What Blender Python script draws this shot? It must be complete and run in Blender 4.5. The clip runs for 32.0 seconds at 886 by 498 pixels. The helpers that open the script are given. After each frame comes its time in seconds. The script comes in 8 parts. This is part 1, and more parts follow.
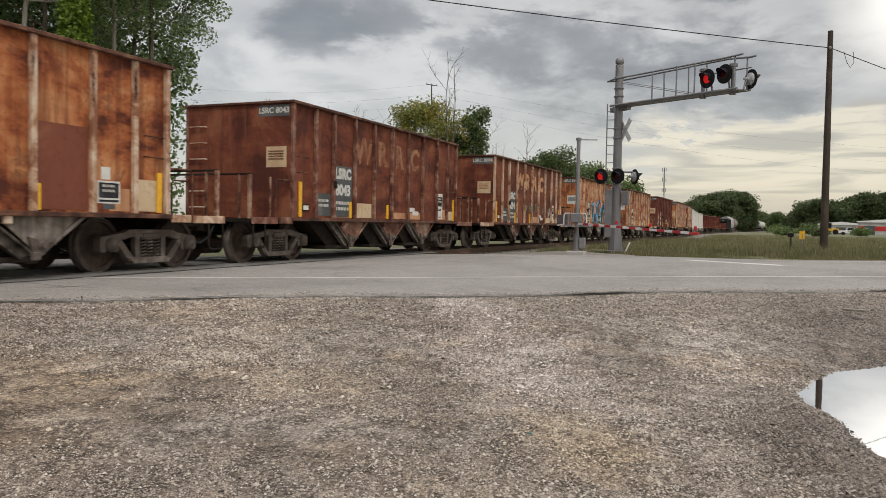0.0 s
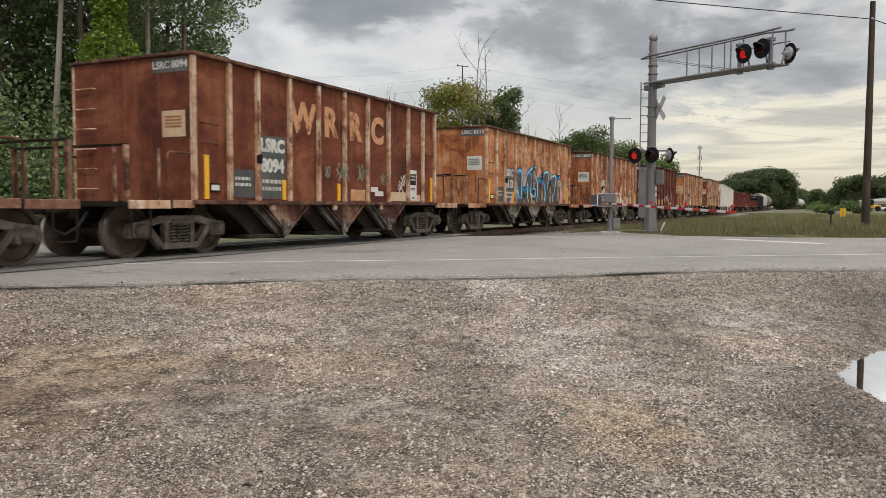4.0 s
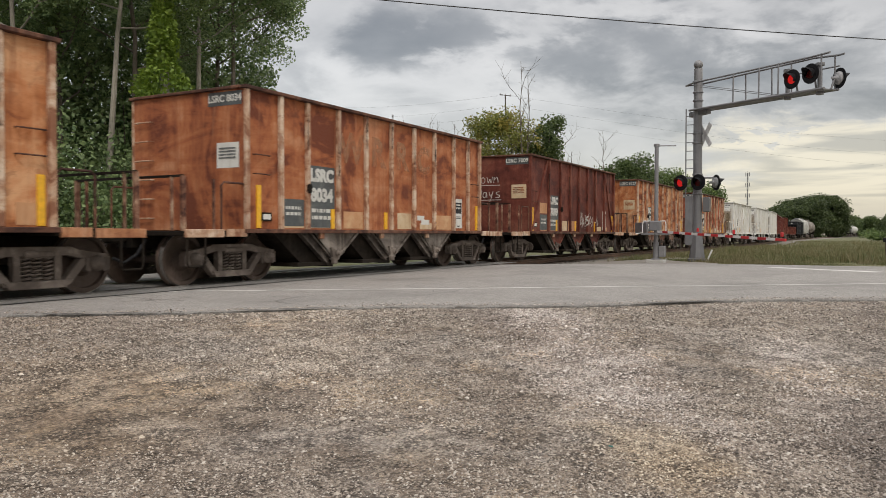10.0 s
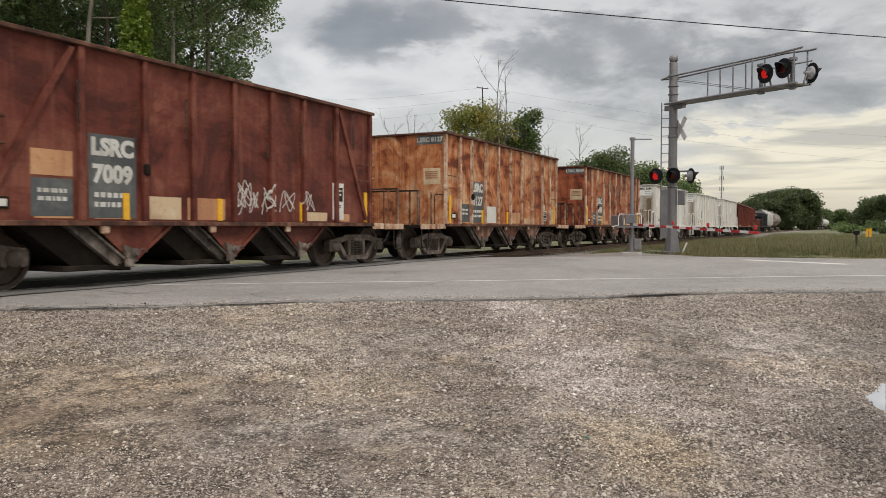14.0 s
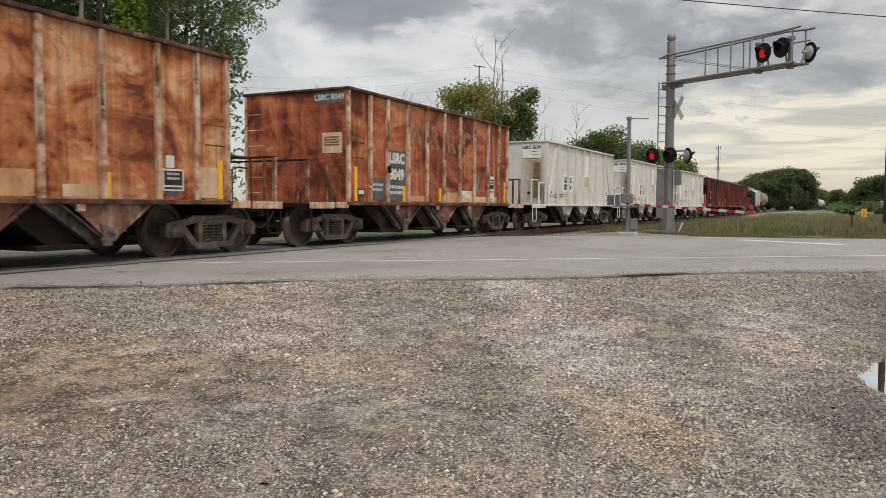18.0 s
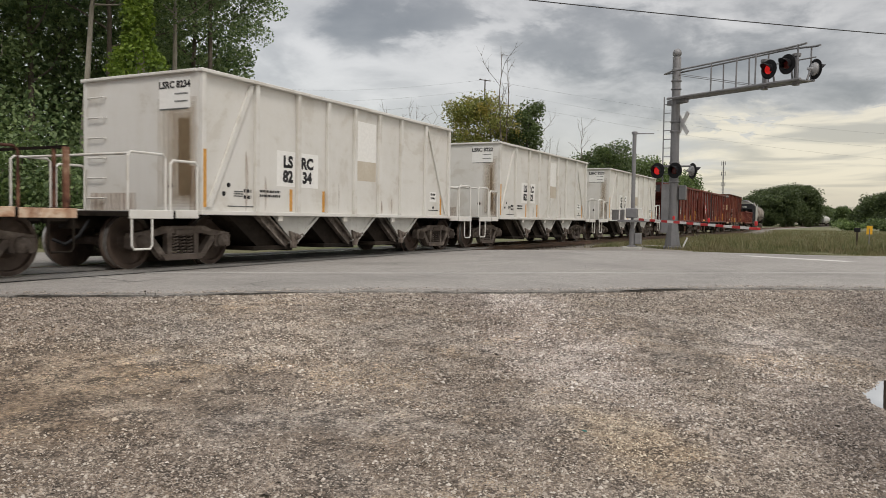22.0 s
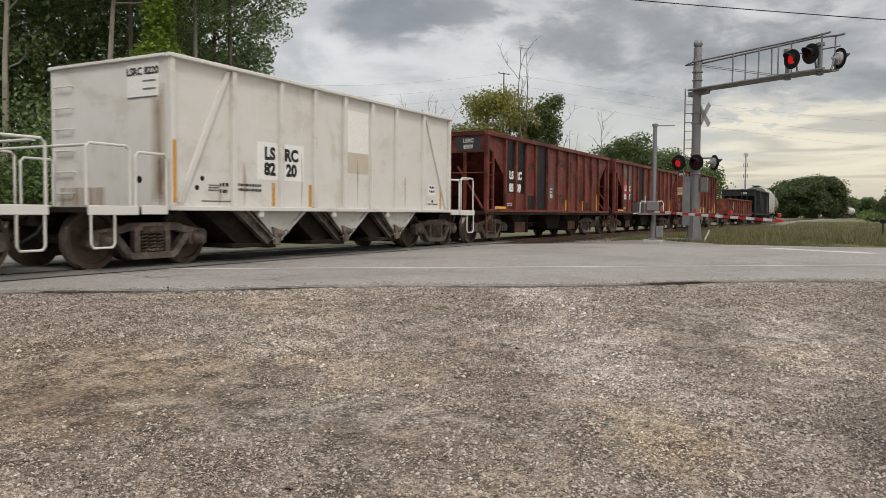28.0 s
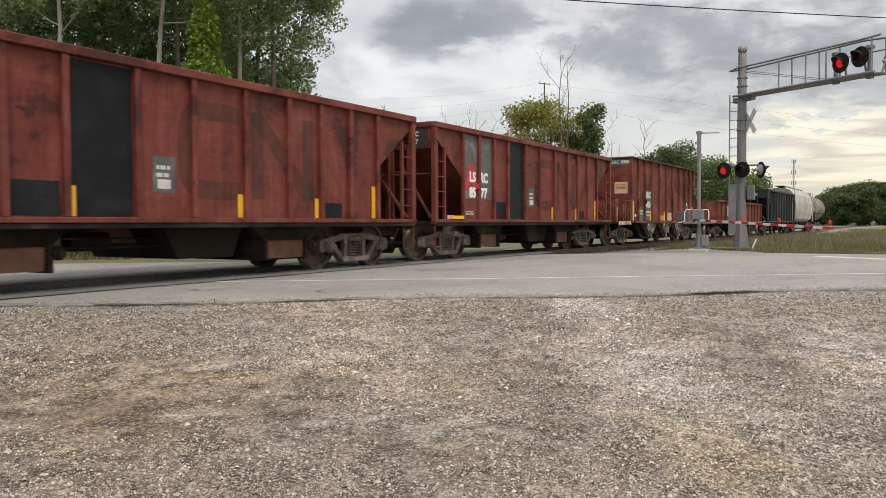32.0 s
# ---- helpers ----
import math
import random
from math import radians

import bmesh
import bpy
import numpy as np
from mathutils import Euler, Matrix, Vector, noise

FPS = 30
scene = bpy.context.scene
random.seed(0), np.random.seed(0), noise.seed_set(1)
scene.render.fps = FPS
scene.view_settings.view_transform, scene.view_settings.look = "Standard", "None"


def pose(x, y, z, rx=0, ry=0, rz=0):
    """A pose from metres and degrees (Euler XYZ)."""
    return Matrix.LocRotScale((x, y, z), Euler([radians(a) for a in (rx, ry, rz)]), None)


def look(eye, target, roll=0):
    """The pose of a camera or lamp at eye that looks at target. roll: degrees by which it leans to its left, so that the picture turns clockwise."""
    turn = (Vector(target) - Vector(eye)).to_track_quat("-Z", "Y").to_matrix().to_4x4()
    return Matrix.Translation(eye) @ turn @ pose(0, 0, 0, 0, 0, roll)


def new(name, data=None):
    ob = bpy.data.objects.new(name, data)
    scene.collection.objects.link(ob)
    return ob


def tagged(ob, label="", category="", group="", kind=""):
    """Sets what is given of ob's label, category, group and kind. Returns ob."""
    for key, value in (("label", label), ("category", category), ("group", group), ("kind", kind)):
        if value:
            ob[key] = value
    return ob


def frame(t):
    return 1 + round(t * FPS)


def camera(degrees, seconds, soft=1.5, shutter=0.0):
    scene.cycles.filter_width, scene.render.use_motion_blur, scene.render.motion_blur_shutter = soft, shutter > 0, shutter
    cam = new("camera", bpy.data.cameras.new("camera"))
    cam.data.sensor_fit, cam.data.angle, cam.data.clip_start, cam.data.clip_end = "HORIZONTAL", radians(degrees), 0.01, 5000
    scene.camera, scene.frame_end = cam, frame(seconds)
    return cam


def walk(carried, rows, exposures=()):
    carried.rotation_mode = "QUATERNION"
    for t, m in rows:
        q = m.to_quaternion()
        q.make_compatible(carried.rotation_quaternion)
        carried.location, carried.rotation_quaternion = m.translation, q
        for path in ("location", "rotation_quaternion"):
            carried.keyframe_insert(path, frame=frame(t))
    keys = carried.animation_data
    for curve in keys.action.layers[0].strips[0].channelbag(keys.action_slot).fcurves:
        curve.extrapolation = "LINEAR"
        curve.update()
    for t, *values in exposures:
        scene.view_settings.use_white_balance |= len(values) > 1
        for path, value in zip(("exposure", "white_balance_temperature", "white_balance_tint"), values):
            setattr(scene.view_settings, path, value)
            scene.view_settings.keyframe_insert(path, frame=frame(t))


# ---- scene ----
EYE = (0.0, 0.0, 0.906)
# Handheld pan from one spot: seconds, then Euler degrees. x runs along the track, y across it.
PAN = [
    (0, 88.12, -0.96, -66.91),
    (0.5, 87.70, -1.11, -66.89),
    (1, 87.91, -1.33, -66.50),
    (1.5, 88.33, -1.44, -65.82),
    (2, 87.88, -1.01, -64.82),
    (2.5, 87.06, -0.56, -64.33),
    (4.5, 86.76, -0.17, -64.49),
    (5, 87.07, -0.42, -63.95),
    (5.5, 87.29, -0.76, -63.25),
    (6, 87.14, -0.83, -62.85),
    (6.5, 87.10, -0.96, -62.60),
    (7, 87.17, -1.05, -62.45),
    (7.5, 87.31, -0.97, -62.37),
    (8, 87.39, -0.56, -62.36),
    (8.5, 87.24, -0.18, -61.88),
    (9, 87.69, 0.08, -61.40),
    (9.5, 88.37, 0.16, -61.08),
    (10, 88.87, -0.06, -61.28),
    (10.5, 89.09, -0.28, -62.06),
    (11, 89.18, -0.23, -62.51),
    (11.5, 89.42, 0.08, -63.01),
    (12, 89.49, 0.48, -63.64),
    (12.5, 89.54, 0.28, -64.03),
    (13, 89.31, -0.12, -63.92),
    (13.5, 88.76, -0.18, -63.46),
    (14, 88.34, -0.06, -62.98),
    (14.5, 87.77, -0.01, -62.60),
    (16.5, 87.50, 0.08, -63.08),
    (17, 87.46, -0.05, -63.11),
    (17.5, 87.16, -0.31, -63.21),
    (18, 86.79, -0.22, -63.27),
    (18.5, 86.48, -0.28, -63.17),
    (19, 86.53, -0.67, -63.20),
    (19.5, 86.89, -0.77, -63.31),
    (20, 87.22, -0.64, -63.48),
    (20.5, 87.32, -0.69, -63.65),
    (21, 87.23, -0.84, -63.75),
    (21.5, 87.39, -0.82, -63.68),
    (22, 87.74, -0.80, -62.93),
    (22.5, 87.83, -0.95, -62.28),
    (23, 87.74, -0.82, -61.93),
    (23.5, 87.65, -0.70, -61.88),
    (24, 87.32, -0.95, -61.93),
    (24.5, 87.19, -1.13, -62.09),
    (25, 87.45, -0.94, -62.32),
    (25.5, 87.50, -0.59, -62.68),
    (27.5, 87.37, -0.61, -62.05),
    (28, 87.30, -0.38, -61.47),
    (28.5, 87.14, -0.19, -61.43),
    (29, 87.21, -0.33, -62.00),
    (29.5, 87.84, -0.46, -62.05),
    (30, 88.84, -0.37, -61.22),
    (30.5, 88.93, -0.35, -60.40),
    (31, 88.37, 0.18, -59.50),
    (31.5, 88.30, 0.26, -58.51),
    (32, 88.13, 0.24, -58.38),
]
cam = camera(60.0, 32.0, soft=0.5, shutter=0.3)
walk(cam, [(t, pose(*EYE, a, b, c)) for t, a, b, c in PAN], exposures=[(0, -0.12, 6900, 11), (3, -0.03, 6900, 11), (17, -0.04, 6900, 11), (22, -0.1, 6900, 11), (24, -0.18, 6900, 11), (26, -0.12, 6900, 11), (28, -0.08, 6900, 11), (30, -0.06, 6900, 11), (31, 0.12, 6900, 11), (32, 0.2, 6900, 11)])

# ---- sky and sun: overcast late afternoon, warm gap low along the track ----
world = bpy.data.worlds.new("overcast_sky")
scene.world = world
world.use_nodes = True


def sky_nodes():
    nt = world.node_tree
    nt.nodes.clear()
    N, L = nt.nodes.new, nt.links.new
    out, bg = N("ShaderNodeOutputWorld"), N("ShaderNodeBackground")
    L(bg.outputs[0], out.inputs[0])
    tc = N("ShaderNodeTexCoord")
    sep = N("ShaderNodeSeparateXYZ")
    L(tc.outputs["Generated"], sep.inputs[0])

    def math(op, a, b=None, c=None, clamp=False):
        n = N("ShaderNodeMath")
        n.operation, n.use_clamp = op, clamp
        for i, v in enumerate((a, b, c)):
            if v is None:
                continue
            if isinstance(v, (int, float)):
                n.inputs[i].default_value = v
            else:
                L(v, n.inputs[i])
        return n.outputs[0]

    def mixc(f, a, b):
        n = N("ShaderNodeMix")
        n.data_type = "RGBA"
        for s, v in ((n.inputs[0], f), (n.inputs[6], a), (n.inputs[7], b)):
            if isinstance(v, tuple):
                s.default_value = (*v, 1)
            elif isinstance(v, (int, float)):
                s.default_value = v
            else:
                L(v, s)
        return n.outputs[2]

    x, y, z = sep.outputs
    zz = math("ADD", math("MAXIMUM", z, 0.0), 0.24)
    px, py = math("DIVIDE", x, zz), math("DIVIDE", y, zz)
    comb = N("ShaderNodeCombineXYZ")
    L(px, comb.inputs[0]), L(py, comb.inputs[1])

    def cloud(scale, detail, rough, off, warp):
        m = N("ShaderNodeMapping")
        m.inputs["Location"].default_value = off
        L(comb.outputs[0], m.inputs[0])
        n = N("ShaderNodeTexNoise")
        n.inputs["Scale"].default_value, n.inputs["Detail"].default_value = scale, detail
        n.inputs["Roughness"].default_value, n.inputs["Distortion"].default_value = rough, warp
        L(m.outputs[0], n.inputs[0])
        return n.outputs["Fac"]

    def ramp(v, lo, hi):
        n = N("ShaderNodeMapRange")
        n.interpolation_type = "SMOOTHSTEP"
        n.inputs[1].default_value, n.inputs[2].default_value = lo, hi
        L(v, n.inputs[0])
        return n.outputs[0]

    az = math("MULTIPLY", math("ARCTAN2", y, x), 57.2958)
    el = math("MULTIPLY", math("ARCSINE", z), 57.2958)
    big = cloud(1.25, 6, 0.5, (5.3, 0.4, 0), 0.7)
    small = cloud(2.6, 5, 0.5, (9.4, 4.2, 0), 0.4)
    rag1, rag2 = cloud(3.2, 7, 0.58, (1.7, 8.1, 0), 0.3), cloud(3.6, 7, 0.58, (6.6, 2.9, 0), 0.3)
    waz = math("ADD", az, math("MULTIPLY_ADD", rag1, 30.0, -15.0))
    wel = math("ADD", el, math("MULTIPLY_ADD", rag2, 9.0, -4.5))
    shade = math("MULTIPLY_ADD", small, 0.95, 0.02)
    shade = math("ADD", shade, math("MULTIPLY_ADD", big, 0.7, -0.35))
    # cloud masses: bearing, elevation, half width, half height, lighter or darker
    masses = (
        (31.3, 14.7, 7.4, 2.9, -0.52), (25.0, 13.6, 2.6, 1.9, 0.42), (36.5, 12.2, 6.0, 1.5, 0.36), (27.0, 10.6, 12.0, 1.7, 0.32), (15.0, 12.6, 9.5, 2.5, -0.5), (4.5, 11.0, 8.0, 2.4, -0.4),
        (18.5, 15.5, 5.5, 1.1, 0.36), (3.0, 14.6, 8.0, 1.5, 0.34), (10.5, 17.2, 9.0, 1.3, -0.42), (9.0, 8.4, 8.0, 1.2, -0.3), (17.5, 8.4, 5.0, 1.3, 0.14), (-8.5, 13.0, 7.0, 5.0, 0.2), (42.0, 17.0, 6.0, 3.0, 0.2),
    )
    for a0, e0, wa, we, amount in masses:
        dx = math("DIVIDE", math("SUBTRACT", waz, a0), wa)
        dy = math("DIVIDE", math("SUBTRACT", wel, e0), we)
        r = math("SQRT", math("ADD", math("MULTIPLY", dx, dx), math("MULTIPLY", dy, dy)))
        shade = math("MULTIPLY_ADD", ramp(math("SUBTRACT", 1.45, r), 0.0, 1.25), amount, shade)
    dark, lit = (0.165, 0.167, 0.173), (0.66, 0.662, 0.668)
    col = mixc(ramp(shade, -0.38, 1.12), dark, lit)
    # paler and flatter towards the horizon
    col = mixc(math("MULTIPLY", ramp(math("SUBTRACT", 9.0, el), 0.0, 8.0), 0.6), col, (0.44, 0.44, 0.44))
    # warm, brighter gap above the horizon along the track, crossed by a grey streak
    low = ramp(math("SUBTRACT", 8.2, wel), 0.0, 2.0)
    along = ramp(math("SUBTRACT", 13.5, waz), 0.0, 8.0)
    streak = ramp(math("SUBTRACT", 1.2, math("ADD", math("ABSOLUTE", math("MULTIPLY", math("SUBTRACT", wel, 6.9), 1.7)), math("ABSOLUTE", math("MULTIPLY", math("SUBTRACT", waz, 5.0), 0.3)))), 0.0, 0.7)
    # long thin bands of cloud across the gap
    bcomb = N("ShaderNodeCombineXYZ")
    L(math("MULTIPLY", az, 0.07), bcomb.inputs[0]), L(math("MULTIPLY", el, 0.62), bcomb.inputs[1])
    band = N("ShaderNodeTexNoise")
    band.inputs["Scale"].default_value, band.inputs["Detail"].default_value, band.inputs["Distortion"].default_value = 1.5, 5, 0.6
    L(bcomb.outputs[0], band.inputs[0])
    band = band.outputs["Fac"]
    gap = math("MULTIPLY", math("MULTIPLY", low, along), math("SUBTRACT", 1.0, math("MULTIPLY", streak, 0.75)))
    warm = mixc(ramp(math("SUBTRACT", 3.6, el), 0.0, 3.2), (0.8, 0.74, 0.6), (0.52, 0.49, 0.435))
    warm = mixc(ramp(band, 0.36, 0.56), (0.46, 0.435, 0.38), warm)
    col = mixc(math("MULTIPLY", gap, 0.84), col, warm)
    # brighter sky added round to the south, mostly unseen, to whiten the puddle
    south = math("MULTIPLY", ramp(math("SUBTRACT", -1.5, az), 0.0, 9.0), ramp(math("ADD", az, 62.0), 0.0, 32.0))
    south = math("MULTIPLY", math("MULTIPLY", south, ramp(el, 8.0, 15.0)), ramp(math("SUBTRACT", 38.0, el), 0.0, 12.0))
    col = mixc(south, col, (1.5, 1.47, 1.38))
    # the layer thins overhead
    over = ramp(z, 0.30, 0.85)
    col = mixc(over, col, (1.1, 1.12, 1.16))
    below = ramp(math("MULTIPLY", z, -1.0), 0.0, 0.03)
    col = mixc(below, col, (0.16, 0.15, 0.13))
    sky = N("ShaderNodeTexSky")
    sky.sky_type, sky.sun_disc = "NISHITA", False
    sky.sun_elevation, sky.sun_rotation = radians(28), radians(200)
    add = N("ShaderNodeMix")
    add.data_type, add.blend_type = "RGBA", "ADD"
    add.inputs[0].default_value = 0.03
    L(col, add.inputs[6]), L(sky.outputs[0], add.inputs[7])
    L(add.outputs[2], bg.inputs[0])
    bg.inputs[1].default_value = 1.0


sky_nodes()
sun_data = bpy.data.lights.new("sun", "SUN")
sun_data.energy, sun_data.angle, sun_data.color = 1.5, radians(14), (1.0, 0.96, 0.9)
sun = new("sun", sun_data)
sun.matrix_world = look((0, 0, 40), (0.48, 0.42, 39.22))

# ---- materials ----
def node_material(name, rough=0.8, metal=0.0):
    m = bpy.data.materials.new(name)
    m.use_nodes = True
    b = m.node_tree.nodes["Principled BSDF"]
    b.inputs["Roughness"].default_value, b.inputs["Metallic"].default_value = rough, metal
    return m, m.node_tree, b


def coords(nt, scale=(1, 1, 1), shift=0.0, source="Object"):
    """Object-space coordinates in metres, shifted at random from object to object."""
    tc, mp = nt.nodes.new("ShaderNodeTexCoord"), nt.nodes.new("ShaderNodeMapping")
    mp.inputs["Scale"].default_value = scale
    nt.links.new(tc.outputs[source], mp.inputs[0])
    if shift:
        oi, mu = nt.nodes.new("ShaderNodeObjectInfo"), nt.nodes.new("ShaderNodeMath")
        mu.operation = "MULTIPLY"
        mu.inputs[1].default_value = shift
        nt.links.new(oi.outputs["Random"], mu.inputs[0])
        nt.links.new(mu.outputs[0], mp.inputs["Location"])
    return mp.outputs[0]


def noise_tex(nt, vec, scale, detail=4, rough=0.55, warp=0.0):
    n = nt.nodes.new("ShaderNodeTexNoise")
    n.inputs["Scale"].default_value, n.inputs["Detail"].default_value = scale, detail
    n.inputs["Roughness"].default_value, n.inputs["Distortion"].default_value = rough, warp
    nt.links.new(vec, n.inputs[0])
    return n.outputs["Fac"]


def stretch(nt, v, lo, hi, to=(0.0, 1.0)):
    n = nt.nodes.new("ShaderNodeMapRange")
    n.interpolation_type = "SMOOTHSTEP"
    for i, w in enumerate((lo, hi, *to)):
        n.inputs[i + 1].default_value = w
    nt.links.new(v, n.inputs[0])
    return n.outputs[0]


def blend(nt, f, a, b, mode="MIX"):
    n = nt.nodes.new("ShaderNodeMix")
    n.data_type, n.blend_type = "RGBA", mode
    for s, v in ((n.inputs[0], f), (n.inputs[6], a), (n.inputs[7], b)):
        if isinstance(v, tuple):
            s.default_value = (*v, 1)
        elif isinstance(v, (int, float)):
            s.default_value = v
        else:
            nt.links.new(v, s)
    return n.outputs[2]


def relief(nt, b, v, strength, distance):
    n = nt.nodes.new("ShaderNodeBump")
    n.inputs["Strength"].default_value, n.inputs["Distance"].default_value = strength, distance
    nt.links.new(v, n.inputs["Height"])
    nt.links.new(n.outputs[0], b.inputs["Normal"])


def worn(name, base, dark, light, rough=0.8, metal=0.0, grain=9.0, patch=1.1, amount=1.0, streak=0.5, bump=0.25, shift=40.0):
    """Painted or bare surface with stains, rain streaks and fine grain."""
    m, nt, b = node_material(name, rough, metal)
    b.inputs["Specular IOR Level"].default_value = 0.3
    v = coords(nt, shift=shift)
    vs = coords(nt, (3.2, 3.2, 0.22), shift)
    big, fine, run = noise_tex(nt, v, patch, 6, 0.62, 0.5), noise_tex(nt, v, grain, 6, 0.7), noise_tex(nt, vs, 2.2, 5, 0.65)
    col = blend(nt, stretch(nt, big, 0.46, 0.72, (0, amount)), base, light)
    col = blend(nt, stretch(nt, run, 0.5, 0.78, (0, streak)), col, dark)
    col = blend(nt, stretch(nt, fine, 0.5, 0.8, (0, 0.6 * amount)), col, dark)
    big2 = noise_tex(nt, v, patch * 0.43, 4, 0.5)
    col = blend(nt, stretch(nt, big2, 0.5, 0.68, (0, 0.5 * amount)), col, dark)
    nt.links.new(col, b.inputs["Base Color"])
    nt.links.new(stretch(nt, fine, 0.3, 0.8, (rough - 0.12, min(1.0, rough + 0.15))), b.inputs["Roughness"])
    relief(nt, b, fine, bump, 0.004)
    return m


def plain(name, color, rough=0.6, metal=0.0, vary=0.25, scale=14.0):
    m, nt, b = node_material(name, rough, metal)
    v = coords(nt, shift=30.0)
    f = noise_tex(nt, v, scale, 5, 0.65)
    d = tuple(c * (1 - vary) for c in color)
    l = tuple(min(1.0, c * (1 + vary)) for c in color)
    nt.links.new(blend(nt, stretch(nt, f, 0.3, 0.7), d, l), b.inputs["Base Color"])
    relief(nt, b, f, 0.12, 0.003)
    return m


def rust(name, dark, base, light, pale, rough=0.85, spots=0.4, streak=0.5, patch=0.6):
    """Weathered hopper paint: cloudy rust at several scales, rain streaks, smears and dark spots."""
    m, nt, b = node_material(name, rough)
    b.inputs["Specular IOR Level"].default_value = 0.22
    v = coords(nt, shift=60.0)
    big = noise_tex(nt, v, patch, 7, 0.6, 1.6)
    mid = noise_tex(nt, v, 3.4, 8, 0.7, 0.6)
    smear = noise_tex(nt, coords(nt, (0.4, 0.4, 1.7), 60.0), 1.2, 6, 0.6, 1.5)
    run = noise_tex(nt, coords(nt, (4.5, 4.5, 0.16), 60.0), 1.6, 6, 0.7)
    fine = noise_tex(nt, v, 22, 6, 0.75)
    mix = nt.nodes.new("ShaderNodeMath")
    mix.operation = "MULTIPLY_ADD"
    mix.inputs[1].default_value = 0.6
    nt.links.new(big, mix.inputs[0])
    m2 = nt.nodes.new("ShaderNodeMath")
    m2.operation = "MULTIPLY_ADD"
    m2.inputs[1].default_value = 0.22
    nt.links.new(smear, m2.inputs[0])
    m3 = nt.nodes.new("ShaderNodeMath")
    m3.operation = "MULTIPLY"
    m3.inputs[1].default_value = 0.18
    nt.links.new(mid, m3.inputs[0])
    nt.links.new(m3.outputs[0], m2.inputs[2])
    nt.links.new(m2.outputs[0], mix.inputs[2])
    r = nt.nodes.new("ShaderNodeValToRGB")
    e = r.color_ramp.elements
    e[0].position, e[0].color = 0.43, (*dark, 1)
    e[1].position, e[1].color = 0.585, (*pale, 1)
    e.new(0.47).color, e.new(0.52).color = (*base, 1), (*light, 1)
    nt.links.new(mix.outputs[0], r.inputs[0])
    deep = tuple(0.45 * c for c in dark)
    col = blend(nt, stretch(nt, run, 0.47, 0.62, (0, streak)), r.outputs[0], dark)
    col = blend(nt, stretch(nt, mid, 0.54, 0.62, (0, spots)), col, dark)
    col = blend(nt, stretch(nt, fine, 0.55, 0.68, (0, spots * 0.7)), col, deep)
    col = blend(nt, stretch(nt, noise_tex(nt, coords(nt, (5, 5, 0.3), 90.0), 1.2, 5, 0.6), 0.56, 0.72, (0, 0.45)), col, pale)
    nt.links.new(col, b.inputs["Base Color"])
    nt.links.new(stretch(nt, fine, 0.3, 0.8, (rough - 0.2, 1.0)), b.inputs["Roughness"])
    dents = nt.nodes.new("ShaderNodeMath")
    dents.operation = "MULTIPLY_ADD"
    dents.inputs[1].default_value = 0.15
    nt.links.new(fine, dents.inputs[0]), nt.links.new(noise_tex(nt, v, 1.3, 3, 0.5), dents.inputs[2])
    relief(nt, b, dents.outputs[0], 0.5, 0.03)
    return m


def faded(name, color, lo=0.42, hi=0.62, most=0.75, streaky=False):
    """Paint worn so thin that what lies below shows through."""
    m, nt, b = node_material(name, 0.85)
    v = coords(nt, (4, 4, 0.35) if streaky else (1, 1, 1), 50.0)
    b.inputs["Base Color"].default_value = (*color, 1)
    n = noise_tex(nt, v, 3.0, 8, 0.75)
    nt.links.new(stretch(nt, n, lo, hi, (most * 0.25, most)), b.inputs["Alpha"])
    return m


def foliage(name, dark, light, yellow=None):
    m, nt, b = node_material(name, 0.55)
    g = nt.nodes.new("ShaderNodeNewGeometry")
    col = blend(nt, g.outputs["Random Per Island"], dark, light)
    if yellow:
        v = coords(nt)
        f = noise_tex(nt, v, 0.55, 3)
        col = blend(nt, stretch(nt, f, 0.48, 0.66, (0, 0.8)), col, yellow)
    nt.links.new(col, b.inputs["Base Color"])
    b.inputs["Transmission Weight"].default_value = 0.0
    tr, mix = nt.nodes.new("ShaderNodeBsdfTranslucent"), nt.nodes.new("ShaderNodeMixShader")
    nt.links.new(col, tr.inputs[0])
    mix.inputs[0].default_value = 0.4
    nt.links.new(b.outputs[0], mix.inputs[1]), nt.links.new(tr.outputs[0], mix.inputs[2])
    nt.links.new(mix.outputs[0], nt.nodes["Material Output"].inputs[0])
    return m


